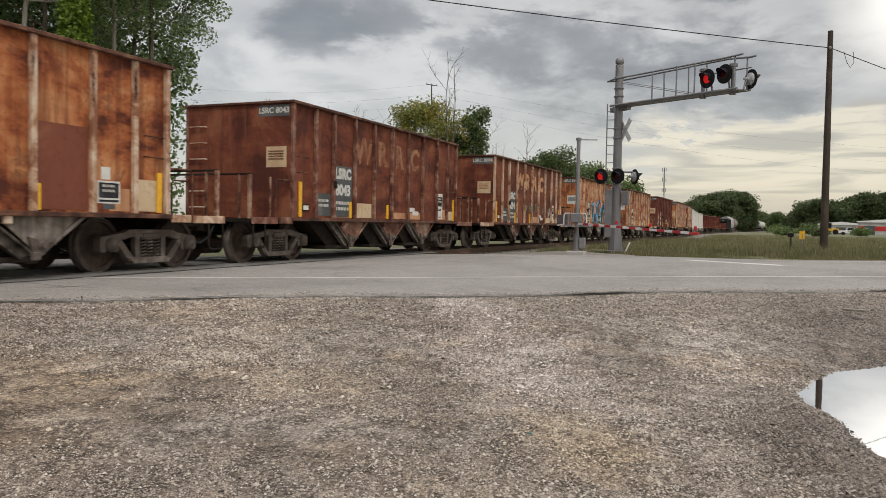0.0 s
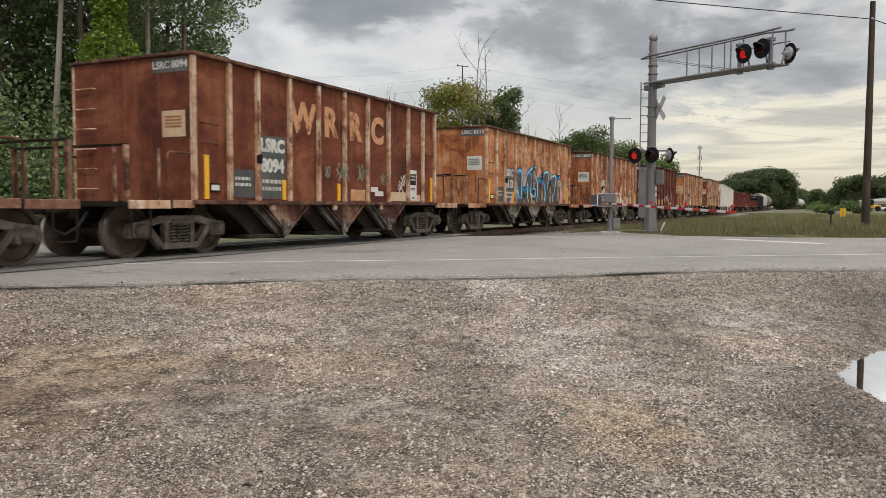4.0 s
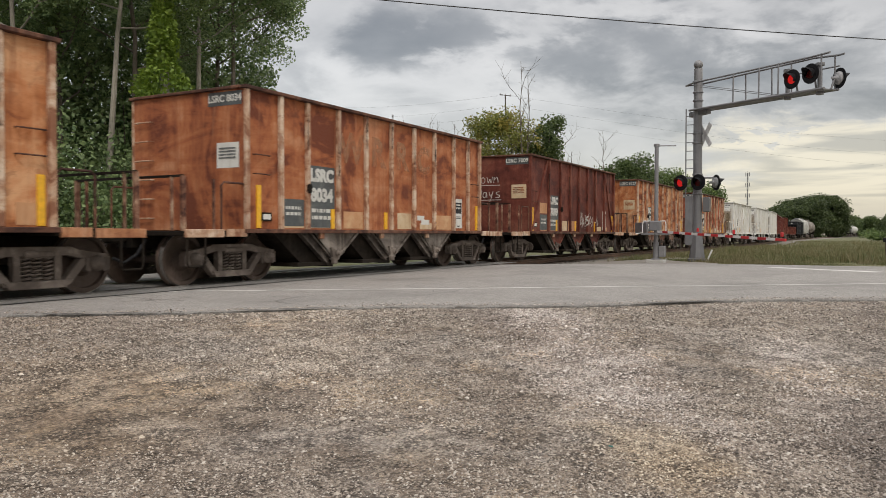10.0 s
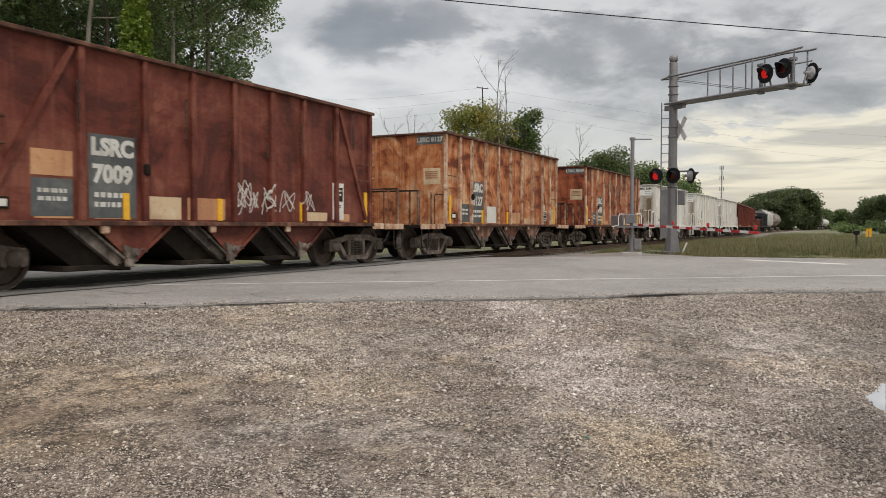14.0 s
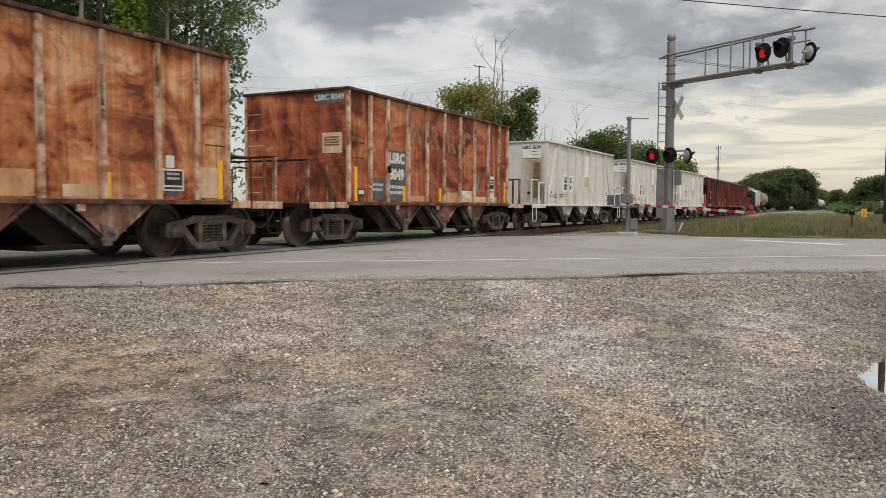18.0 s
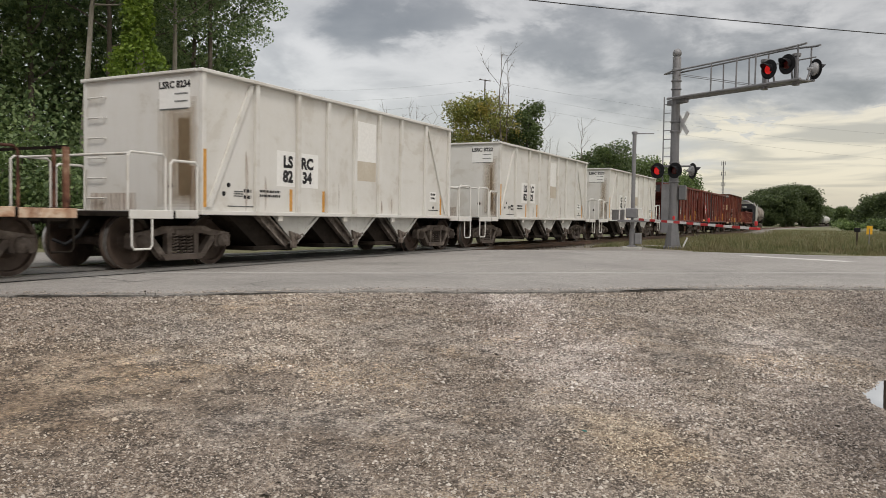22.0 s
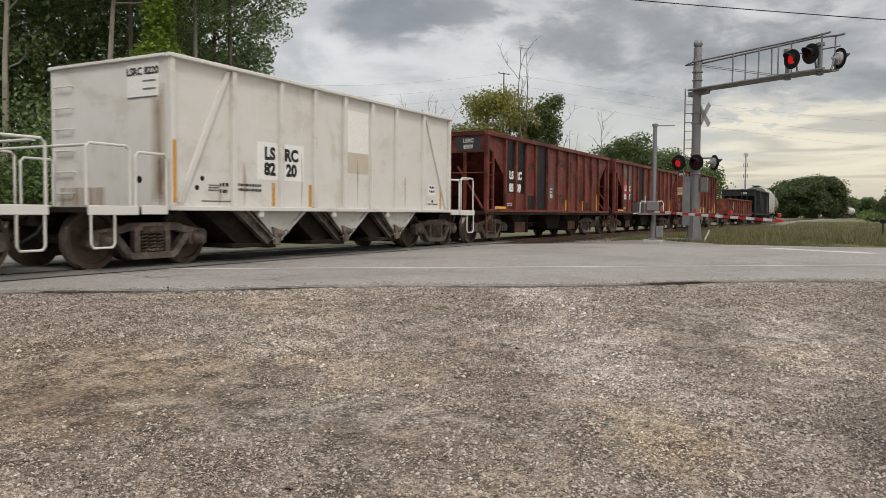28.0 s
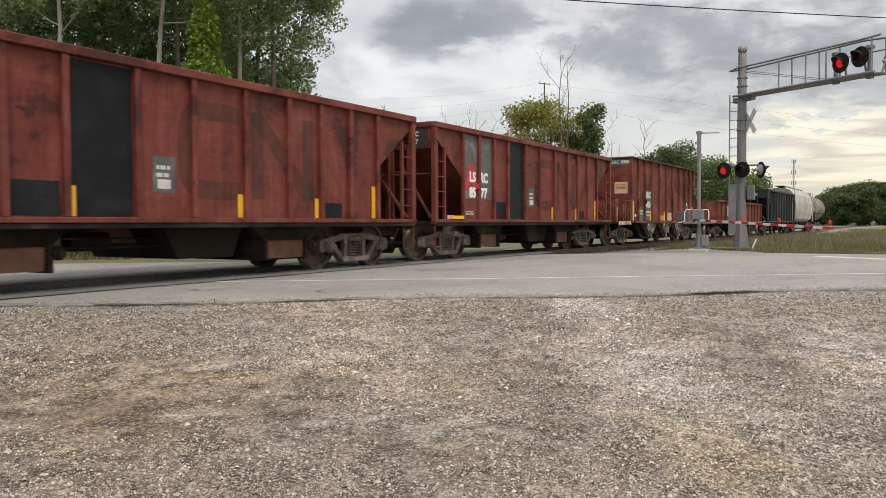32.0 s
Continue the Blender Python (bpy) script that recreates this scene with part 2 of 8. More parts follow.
def lot_zones(nt, v):
    """Tint of the lot: pale washed wheel tracks, a sandy patch, dark wet ground by the puddle."""
    wob = nt.nodes.new("ShaderNodeTexNoise")
    wob.inputs["Scale"].default_value, wob.inputs["Detail"].default_value, wob.inputs["Roughness"].default_value = 1.4, 6, 0.65
    nt.links.new(v, wob.inputs[0])
    wv = nt.nodes.new("ShaderNodeVectorMath")
    wv.operation = "MULTIPLY_ADD"
    wv.inputs[1].default_value, wv.inputs[2].default_value = (1.6, 1.6, 0), (-0.8, -0.8, 0)
    nt.links.new(wob.outputs["Color"], wv.inputs[0])
    ad = nt.nodes.new("ShaderNodeVectorMath")
    ad.operation = "ADD"
    nt.links.new(v, ad.inputs[0]), nt.links.new(wv.outputs[0], ad.inputs[1])
    col = (1.0, 0.985, 0.96)
    # centre, bearing of the long axis, half length, half width, tint
    for cx, cy, turn, a, b, tint, most in (
        (7.3, 2.6, 36, 3.4, 0.75, (1.45, 1.46, 1.52), 0.95), (7.0, 0.35, 11, 2.6, 0.4, (1.55, 1.56, 1.6), 0.9), (6.3, 5.2, 47, 4.6, 0.7, (1.36, 1.33, 1.28), 0.8),
        (3.6, 4.8, 60, 1.7, 1.0, (1.2, 1.12, 1.0), 0.9), (4.4, 1.0, 40, 0.8, 0.4, (1.3, 1.22, 1.05), 0.9), (3.0, 2.6, 45, 1.6, 1.0, (0.92, 0.89, 0.86), 0.7), (5.4, 2.5, 45, 1.6, 0.45, (0.9, 0.87, 0.84), 0.7),
        (8.6, 4.2, 40, 2.4, 0.35, (0.74, 0.7, 0.68), 0.7), (4.6, -0.7, 25, 2.4, 0.8, (0.58, 0.56, 0.56), 0.95), (9.5, -1.2, 10, 3.6, 1.3, (0.62, 0.6, 0.6), 0.95), (5.5, 7.6, 60, 2.0, 1.0, (0.86, 0.82, 0.78), 0.7),
    ):
        mp = nt.nodes.new("ShaderNodeMapping")
        mp.vector_type = "TEXTURE"
        mp.inputs["Location"].default_value, mp.inputs["Rotation"].default_value, mp.inputs["Scale"].default_value = (cx, cy, 0), (0, 0, radians(turn)), (a, b, 1000)
        nt.links.new(ad.outputs[0], mp.inputs[0])
        ln = nt.nodes.new("ShaderNodeVectorMath")
        ln.operation = "LENGTH"
        nt.links.new(mp.outputs[0], ln.inputs[0])
        col = blend(nt, stretch(nt, ln.outputs["Value"], 0.35, 1.3, (most, 0.0)), col, tint)
    return col


def gravel_material():
    m, nt, b = node_material("wet_gravel", 0.8)
    v = coords(nt)
    fine = noise_tex(nt, v, 40, 3, 0.7)
    # patches of mud, sand and washed stone give the hue
    mid, mud = noise_tex(nt, v, 1.7, 8, 0.72), noise_tex(nt, v, 0.5, 8, 0.68)
    tan = noise_tex(nt, coords(nt, (0.9, 1.2, 1)), 0.8, 7, 0.66)
    pale = noise_tex(nt, coords(nt, (1.1, 0.8, 2)), 0.55, 8, 0.68)
    hue = blend(nt, stretch(nt, mid, 0.42, 0.58), (0.37, 0.302, 0.242), (0.51, 0.44, 0.375))
    hue = blend(nt, stretch(nt, mud, 0.5, 0.62, (0, 0.55)), hue, (0.25, 0.198, 0.158))
    hue = blend(nt, stretch(nt, tan, 0.54, 0.64, (0, 0.7)), hue, (0.62, 0.5, 0.375))
    hue = blend(nt, stretch(nt, pale, 0.5, 0.6, (0, 0.75)), hue, (0.66, 0.605, 0.56))
    hue = blend(nt, 1.0, hue, lot_zones(nt, v), "MULTIPLY")
    # stones of two sizes, gaps painted shade-dark, where mud does not cover them
    both = None
    for scale in (28, 52):
        vo = nt.nodes.new("ShaderNodeTexVoronoi")
        vo.inputs["Scale"].default_value = scale
        nt.links.new(v, vo.inputs[0])
        sx = nt.nodes.new("ShaderNodeSeparateColor")
        nt.links.new(vo.outputs["Color"], sx.inputs[0])
        grain = blend(nt, stretch(nt, sx.outputs[0], 0.1, 0.95), (0.6, 0.58, 0.56), (1.95, 1.95, 1.95))
        grain = blend(nt, stretch(nt, vo.outputs["Distance"], 0.26, 0.56), grain, (0.2, 0.185, 0.17))
        both = grain if both is None else blend(nt, 0.5, both, grain)
        last = vo
    dirt = blend(nt, stretch(nt, fine, 0.36, 0.64), (0.6, 0.58, 0.56), (1.35, 1.34, 1.33))
    cover = noise_tex(nt, v, 3.1, 6, 0.75)
    grains = blend(nt, stretch(nt, cover, 0.43, 0.56, (1.0, 0.1)), dirt, both)
    # clods and drifts carry shading in the colour, beyond what the relief gives
    clods = noise_tex(nt, v, 16.0, 6, 0.8)
    shade = blend(nt, stretch(nt, clods, 0.38, 0.62), (0.66, 0.64, 0.62), (1.24, 1.24, 1.24))
    drift = noise_tex(nt, v, 5.0, 4, 0.7)
    shade = blend(nt, 1.0, shade, blend(nt, stretch(nt, drift, 0.36, 0.62), (0.84, 0.83, 0.82), (1.1, 1.1, 1.1)), "MULTIPLY")
    col = blend(nt, 1.0, blend(nt, 1.0, hue, grains, "MULTIPLY"), shade, "MULTIPLY")
    nt.links.new(col, b.inputs["Base Color"])
    nt.links.new(stretch(nt, mud, 0.45, 0.7, (0.8, 0.5)), b.inputs["Roughness"])
    ad = nt.nodes.new("ShaderNodeMath")
    ad.operation = "ADD"
    nt.links.new(last.outputs["Distance"], ad.inputs[0]), nt.links.new(clods, ad.inputs[1])
    relief(nt, b, ad.outputs[0], 1.0, 0.05)
    return m


def asphalt_material(name, dark, light):
    m, nt, b = node_material(name, 0.78)
    v = coords(nt)
    big, run, fine = noise_tex(nt, v, 0.35, 5, 0.6, 0.4), noise_tex(nt, v, 2.6, 5, 0.6), noise_tex(nt, v, 48, 5, 0.85)
    col = blend(nt, stretch(nt, fine, 0.38, 0.62), tuple(0.8 * c for c in dark), light)
    grit = noise_tex(nt, v, 85, 2, 0.6)
    col = blend(nt, stretch(nt, grit, 0.6, 0.72, (0, 0.7)), col, (0.5, 0.44, 0.37))
    col = blend(nt, stretch(nt, big, 0.45, 0.7, (0, 0.45)), col, tuple(c * 0.62 for c in dark))
    col = blend(nt, stretch(nt, run, 0.5, 0.75, (0, 0.3)), col, light)
    nt.links.new(col, b.inputs["Base Color"])
    relief(nt, b, fine, 0.8, 0.008)
    return m


def field_material():
    m, nt, b = node_material("rough_grass_ground", 0.9)
    v = coords(nt)
    big, fine = noise_tex(nt, v, 0.12, 6, 0.65, 0.5), noise_tex(nt, v, 6.0, 6, 0.75)
    col = blend(nt, stretch(nt, fine, 0.3, 0.7), (0.05, 0.065, 0.024), (0.17, 0.17, 0.08))
    col = blend(nt, stretch(nt, big, 0.45, 0.6, (0, 0.6)), col, (0.17, 0.15, 0.08))
    nt.links.new(col, b.inputs["Base Color"])
    relief(nt, b, fine, 0.8, 0.05)
    return m


def glow(name, color, strength):
    m, nt, b = node_material(name, 0.25)
    b.inputs["Base Color"].default_value = (*(0.25 * c for c in color), 1)
    b.inputs["Emission Color"].default_value = (*color, 1)
    b.inputs["Emission Strength"].default_value = strength
    return m


def water_material():
    m, nt, b = node_material("puddle_water", 0.02)
    b.inputs["Base Color"].default_value = (0.14, 0.128, 0.11, 1)
    b.inputs["IOR"].default_value = 9.0
    b.inputs["Specular IOR Level"].default_value = 1.0
    relief(nt, b, noise_tex(nt, coords(nt), 3.0, 2), 0.02, 0.01)
    return m


M = {
    "gravel": gravel_material(),
    "asphalt": asphalt_material("grey_asphalt", (0.2, 0.186, 0.172), (0.385, 0.365, 0.342)),
    "crossing": asphalt_material("dark_crossing_asphalt", (0.12, 0.115, 0.108), (0.24, 0.232, 0.22)),
    "tar": plain("tar", (0.03, 0.03, 0.03), 0.6),
    "line": worn("worn_line_paint", (0.62, 0.61, 0.58), (0.3, 0.29, 0.28), (0.7, 0.69, 0.67), patch=2.0, grain=25, streak=0.1),
    "field": field_material(),
    "stone": plain("stone", (0.27, 0.25, 0.23), 0.75, vary=0.45),
    "ballast_bed": worn("dusty_track_bed", (0.2, 0.18, 0.155), (0.1, 0.085, 0.07), (0.3, 0.275, 0.245), grain=24, patch=0.8, streak=0.2),
    "ballast": plain("ballast", (0.17, 0.155, 0.14), 0.85, vary=0.5, scale=22),
    "rail": worn("rail_steel", (0.13, 0.075, 0.05), (0.05, 0.035, 0.03), (0.2, 0.12, 0.08), 0.6, 0.3),
    "railtop": plain("polished_rail", (0.42, 0.4, 0.38), 0.3, 0.9),
    "tie": worn("creosoted_wood", (0.07, 0.055, 0.045), (0.03, 0.025, 0.02), (0.13, 0.11, 0.09)),
    "water": water_material(),
    "galv": worn("galvanised_aluminium", (0.21, 0.21, 0.22), (0.11, 0.11, 0.115), (0.3, 0.3, 0.305), 0.5, 0.35, streak=0.35, amount=0.6),
    "black": plain("black_enamel", (0.018, 0.018, 0.02), 0.45),
    "lamp_back": plain("grey_lamp_housing", (0.33, 0.33, 0.34), 0.5, 0.2),
    "red_on": glow("lit_red_lens", (1.0, 0.03, 0.03), 0.4),
    "red_dim": plain("dark_red_lens", (0.06, 0.006, 0.006), 0.2),
    "teal": plain("teal_glass", (0.03, 0.14, 0.12), 0.2),
    "red_off": plain("unlit_red_lens", (0.1, 0.01, 0.01), 0.25),
    "redpaint": worn("red_reflective", (0.5, 0.03, 0.035), (0.25, 0.02, 0.02), (0.6, 0.06, 0.06), 0.5),
    "whitepaint": worn("white_reflective", (0.72, 0.72, 0.72), (0.45, 0.44, 0.42), (0.8, 0.8, 0.8), 0.5, amount=0.5),
    "wood": worn("weathered_pole_wood", (0.05, 0.036, 0.028), (0.022, 0.017, 0.014), (0.09, 0.068, 0.053), grain=16, streak=0.8),
    "cable": plain("black_cable", (0.02, 0.02, 0.02), 0.6),
    "concrete": worn("concrete", (0.38, 0.37, 0.35), (0.22, 0.21, 0.2), (0.45, 0.44, 0.42)),
    "leaf_dark": foliage("dark_leaves", (0.07, 0.125, 0.05), (0.28, 0.37, 0.16)),
    "leaf_mid": foliage("green_leaves", (0.055, 0.095, 0.028), (0.18, 0.25, 0.08)),
    "leaf_yellow": foliage("turning_leaves", (0.1, 0.125, 0.03), (0.3, 0.31, 0.08), (0.4, 0.31, 0.07)),
    "leaf_far": foliage("deep_green_leaves", (0.036, 0.058, 0.022), (0.125, 0.165, 0.062)),
    "leaf_shade": foliage("shaded_green_leaves", (0.042, 0.075, 0.026), (0.15, 0.2, 0.07)),
    "leaf_ivy": foliage("bright_ivy_leaves", (0.09, 0.16, 0.02), (0.24, 0.34, 0.05)),
    "grass": foliage("meadow_grass", (0.09, 0.105, 0.04), (0.19, 0.19, 0.085), (0.26, 0.225, 0.125)),
    "weeds": foliage("dry_weeds", (0.13, 0.12, 0.05), (0.25, 0.215, 0.12), (0.12, 0.14, 0.05)),
    "bark": worn("grey_bark", (0.12, 0.1, 0.08), (0.045, 0.037, 0.03), (0.24, 0.21, 0.18), grain=14),
    "bark_pale": worn("pale_bark", (0.26, 0.24, 0.2), (0.12, 0.11, 0.09), (0.36, 0.34, 0.3), grain=14),
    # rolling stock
    # near-black: shade below the cars is put into this steel's colour
    "under": worn("dusty_shaded_underframe_steel", (0.019, 0.015, 0.012), (0.008, 0.007, 0.006), (0.05, 0.039, 0.031), 0.85, 0.1, streak=0.3),
    "rusty_outlet": worn("rusty_outlet_steel", (0.13, 0.062, 0.042), (0.05, 0.03, 0.022), (0.19, 0.1, 0.07), 0.8, 0.1, patch=2.0, streak=0.5),
    "truck": worn("dusty_cast_steel", (0.12, 0.098, 0.084), (0.04, 0.03, 0.025), (0.27, 0.23, 0.2), 0.85, 0.1, patch=3.0, streak=0.3),
    "wheel": worn("worn_wheel_steel", (0.075, 0.054, 0.043), (0.032, 0.022, 0.018), (0.14, 0.105, 0.088), 0.7, 0.1, patch=3.5),
    "tread": plain("polished_tread", (0.4, 0.38, 0.36), 0.35, 0.85),
    "yellow": plain("yellow_reflector", (0.75, 0.4, 0.02), 0.4, vary=0.12),
    "yellow_dull": plain("faded_yellow_reflector", (0.55, 0.27, 0.05), 0.5, vary=0.2),
    "stencil": worn("white_stencil_paint", (0.55, 0.55, 0.52), (0.3, 0.27, 0.23), (0.62, 0.62, 0.6), patch=3.0),
    "fresh_white": plain("fresh_white_paint", (0.76, 0.76, 0.74), 0.55, vary=0.05),
    "stencil_dark": worn("black_stencil_paint", (0.03, 0.03, 0.032), (0.015, 0.015, 0.016), (0.08, 0.08, 0.08), patch=3.0),
    "panel_grey": worn("grey_stencil_panel", (0.085, 0.095, 0.098), (0.045, 0.045, 0.045), (0.15, 0.155, 0.15), patch=2.0),
    "panel_black": worn("black_repaint", (0.011, 0.012, 0.015), (0.008, 0.008, 0.009), (0.022, 0.024, 0.028), 0.5, patch=0.8, streak=0.4),
    "panel_faded": worn("faded_black_repaint", (0.1, 0.095, 0.09), (0.03, 0.03, 0.03), (0.3, 0.28, 0.27), 0.6, patch=1.5, streak=0.8),
    "panel_white": worn("white_stencil_panel", (0.6, 0.6, 0.57), (0.35, 0.32, 0.28), (0.68, 0.68, 0.66), patch=2.5, amount=0.6),
    "patch_tan": worn("tan_repaint_patch", (0.5, 0.27, 0.14), (0.28, 0.11, 0.055), (0.58, 0.38, 0.22), patch=2.5),
    "patch_cream": worn("cream_repaint_patch", (0.55, 0.42, 0.27), (0.33, 0.17, 0.08), (0.62, 0.52, 0.38), patch=2.5),
    "beige": worn("beige_weathered_paint", (0.5, 0.45, 0.37), (0.4, 0.34, 0.26), (0.55, 0.51, 0.44), patch=2.5, streak=0.2),
    "patch_red": worn("primer_patch", (0.19, 0.06, 0.035), (0.1, 0.03, 0.02), (0.27, 0.1, 0.06)),
    "sp_blue": plain("blue_spray_paint", (0.02, 0.24, 0.48), 0.5),
    "sp_light": plain("pale_blue_spray_paint", (0.36, 0.62, 0.72), 0.5),
    "sp_black": plain("black_spray_paint", (0.025, 0.025, 0.03), 0.5),
    "sp_brown": plain("grey_brown_spray_paint", (0.075, 0.055, 0.045), 0.6, vary=0.5, scale=4),
    "sp_pink": plain("pink_spray_paint", (0.62, 0.3, 0.3), 0.55),
    "sp_white": plain("thin_white_spray_paint", (0.5, 0.47, 0.43), 0.6),
    "sp_green": plain("faded_green_spray_paint", (0.2, 0.25, 0.17), 0.6),
}
PAINT = {
    "rust_brown": rust("rust_brown", (0.075, 0.022, 0.014), (0.125, 0.035, 0.019), (0.16, 0.047, 0.025), (0.23, 0.082, 0.043), spots=0.25, streak=0.35),
    "rust_orange": rust("rust_orange", (0.19, 0.06, 0.026), (0.38, 0.14, 0.055), (0.49, 0.205, 0.09), (0.6, 0.33, 0.175)),
    "rust_mid": rust("rust_mid", (0.085, 0.024, 0.014), (0.23, 0.064, 0.026), (0.38, 0.127, 0.048), (0.5, 0.225, 0.1), spots=0.5),
    "rust_tan": rust("rust_tan", (0.2, 0.075, 0.038), (0.38, 0.17, 0.085), (0.5, 0.26, 0.145), (0.6, 0.38, 0.24)),
    "rust_patchy": rust("rust_patchy", (0.13, 0.036, 0.018), (0.33, 0.105, 0.04), (0.46, 0.185, 0.08), (0.58, 0.34, 0.19), spots=0.45, patch=0.8),
    "rust_red": rust("rust_red", (0.1, 0.028, 0.016), (0.25, 0.063, 0.03), (0.38, 0.11, 0.05), (0.5, 0.22, 0.11)),
    "oxide": rust("oxide_paint", (0.07, 0.019, 0.014), (0.115, 0.03, 0.021), (0.15, 0.042, 0.028), (0.21, 0.075, 0.05), 0.75, 0.35, 0.3),
    "box_red": rust("box_red_paint", (0.06, 0.017, 0.014), (0.125, 0.029, 0.022), (0.15, 0.037, 0.026), (0.18, 0.052, 0.037), 0.55, 0.16, 0.3),
    "off_white": rust("off_white_paint", (0.555, 0.535, 0.495), (0.61, 0.6, 0.568), (0.628, 0.62, 0.592), (0.64, 0.634, 0.61), 0.55, 0.05, 0.1),
    "post_worn": rust("worn_primer_posts", (0.24, 0.11, 0.065), (0.42, 0.255, 0.165), (0.52, 0.365, 0.26), (0.62, 0.5, 0.39), spots=0.6, patch=1.6),
    "beam": rust("grimy_chute_beam", (0.025, 0.02, 0.017), (0.06, 0.05, 0.043), (0.11, 0.092, 0.08), (0.22, 0.19, 0.165)),
    "rust_smear": rust("rust_smeared_paint", (0.15, 0.045, 0.024), (0.29, 0.093, 0.04), (0.38, 0.138, 0.06), (0.48, 0.22, 0.115), spots=0.2, streak=0.3),
    "rail_rust": rust("rusty_rails", (0.06, 0.026, 0.019), (0.15, 0.068, 0.044), (0.25, 0.13, 0.085), (0.42, 0.29, 0.2), patch=1.6),
    "gusset_pale": rust("pale_dusty_gusset_paint", (0.1, 0.085, 0.075), (0.22, 0.2, 0.18), (0.32, 0.295, 0.27), (0.42, 0.39, 0.36)),
    "gusset_rust": rust("rusty_gusset_paint", (0.06, 0.027, 0.02), (0.14, 0.06, 0.04), (0.22, 0.11, 0.077), (0.4, 0.29, 0.22)),
    "post_dark": rust("worn_dark_posts", (0.08, 0.03, 0.022), (0.15, 0.06, 0.042), (0.21, 0.1, 0.07), (0.32, 0.2, 0.15), patch=1.6),
    "chord": rust("dark_top_chord", (0.045, 0.022, 0.017), (0.075, 0.035, 0.025), (0.12, 0.055, 0.036), (0.2, 0.1, 0.065), patch=1.6),
    "black": worn("black_hopper_paint", (0.02, 0.022, 0.026), (0.012, 0.012, 0.013), (0.04, 0.042, 0.046), 0.6),
    "grey": worn("grey_hopper_paint", (0.42, 0.42, 0.4), (0.24, 0.22, 0.19), (0.5, 0.5, 0.48), 0.6),
    "grey_dusty": rust("dusty_grey_gusset_paint", (0.07, 0.057, 0.048), (0.15, 0.128, 0.112), (0.23, 0.2, 0.178), (0.36, 0.315, 0.275)),
}
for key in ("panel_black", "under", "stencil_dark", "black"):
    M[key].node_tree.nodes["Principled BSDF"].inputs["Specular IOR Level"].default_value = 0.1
M["pale_letter"] = faded("pale_tan_lettering", (0.6, 0.31, 0.16), 0.36, 0.56, 0.85)
M["faded_letter"] = faded("faded_tan_lettering", (0.45, 0.22, 0.12), 0.4, 0.62, 0.5)
M["ghost"] = faded("faded_dark_emblem_paint", (0.045, 0.036, 0.026), 0.1, 0.8, 0.42)
M["stain"] = faded("brown_rust_stain", (0.36, 0.22, 0.12), 0.4, 0.7, 0.6, True)
M["end_stain"] = faded("beige_end_stain", (0.42, 0.31, 0.19), 0.2, 0.8, 0.22)
M["stain_and_shade"] = faded("dark_grime_and_shade", (0.05, 0.028, 0.02), 0.45, 0.65, 0.7)

# ---- mesh helpers ----
def box(bm, x0, x1, y0, y1, z0, z1, bevel=0.0):
    v = [bm.verts.new((x, y, z)) for z in (z0, z1) for y in (y0, y1) for x in (x0, x1)]
    fs = [bm.faces.new([v[i] for i in q]) for q in ((0, 2, 3, 1), (4, 5, 7, 6), (0, 1, 5, 4), (2, 6, 7, 3), (0, 4, 6, 2), (1, 3, 7, 5))]
    if bevel:
        es = list({e for f in fs for e in f.edges})
        bmesh.ops.bevel(bm, geom=es, offset=bevel, segments=1, affect="EDGES")
    return bm


def rod(bm, p, q, r, n=8, r2=None, caps=True):
    p, q = Vector(p), Vector(q)
    d = (q - p).normalized()
    a = d.orthogonal().normalized()
    b = d.cross(a)
    r2 = r if r2 is None else r2
    rings = []
    for c, s in ((p, r), (q, r2)):
        rings.append([bm.verts.new(c + s * (math.cos(i * math.tau / n) * a + math.sin(i * math.tau / n) * b)) for i in range(n)])
    for i in range(n):
        j = (i + 1) % n
        bm.faces.new((rings[0][i], rings[0][j], rings[1][j], rings[1][i]))
    if caps:
        bm.faces.new(rings[0][::-1]), bm.faces.new(rings[1])
    return bm


def tube(bm, pts, r, n=8, r_end=None):
    """One continuous tube along a path, tapering from r to r_end."""
    P = [Vector(p) for p in pts]
    k = len(P) - 1
    side = None
    rings = []
    for i, p in enumerate(P):
        d = (P[min(i + 1, k)] - P[max(i - 1, 0)]).normalized()
        side = d.orthogonal().normalized() if side is None else (side - d * side.dot(d)).normalized()
        b = d.cross(side)
        w = r if r_end is None else r + (r_end - r) * i / k
        rings.append([bm.verts.new(p + w * (math.cos(j * math.tau / n) * side + math.sin(j * math.tau / n) * b)) for j in range(n)])
    for a, b in zip(rings, rings[1:]):
        for j in range(n):
            bm.faces.new((a[j], a[(j + 1) % n], b[(j + 1) % n], b[j]))
    bm.faces.new(rings[0][::-1]), bm.faces.new(rings[-1])
    return bm


def hoop(bm, axis, profile, n=36):
    """A ring without caps: closed profile of (distance along axis, radius)."""
    d = Vector(axis).normalized()
    a = d.orthogonal().normalized()
    b = d.cross(a)
    rings = [[bm.verts.new(t * d + r * (math.cos(i * math.tau / n) * a + math.sin(i * math.tau / n) * b)) for i in range(n)] for t, r in profile]
    for p, q in zip(rings, rings[1:] + rings[:1]):
        for i in range(n):
            bm.faces.new((p[i], p[(i + 1) % n], q[(i + 1) % n], q[i]))
    return bm


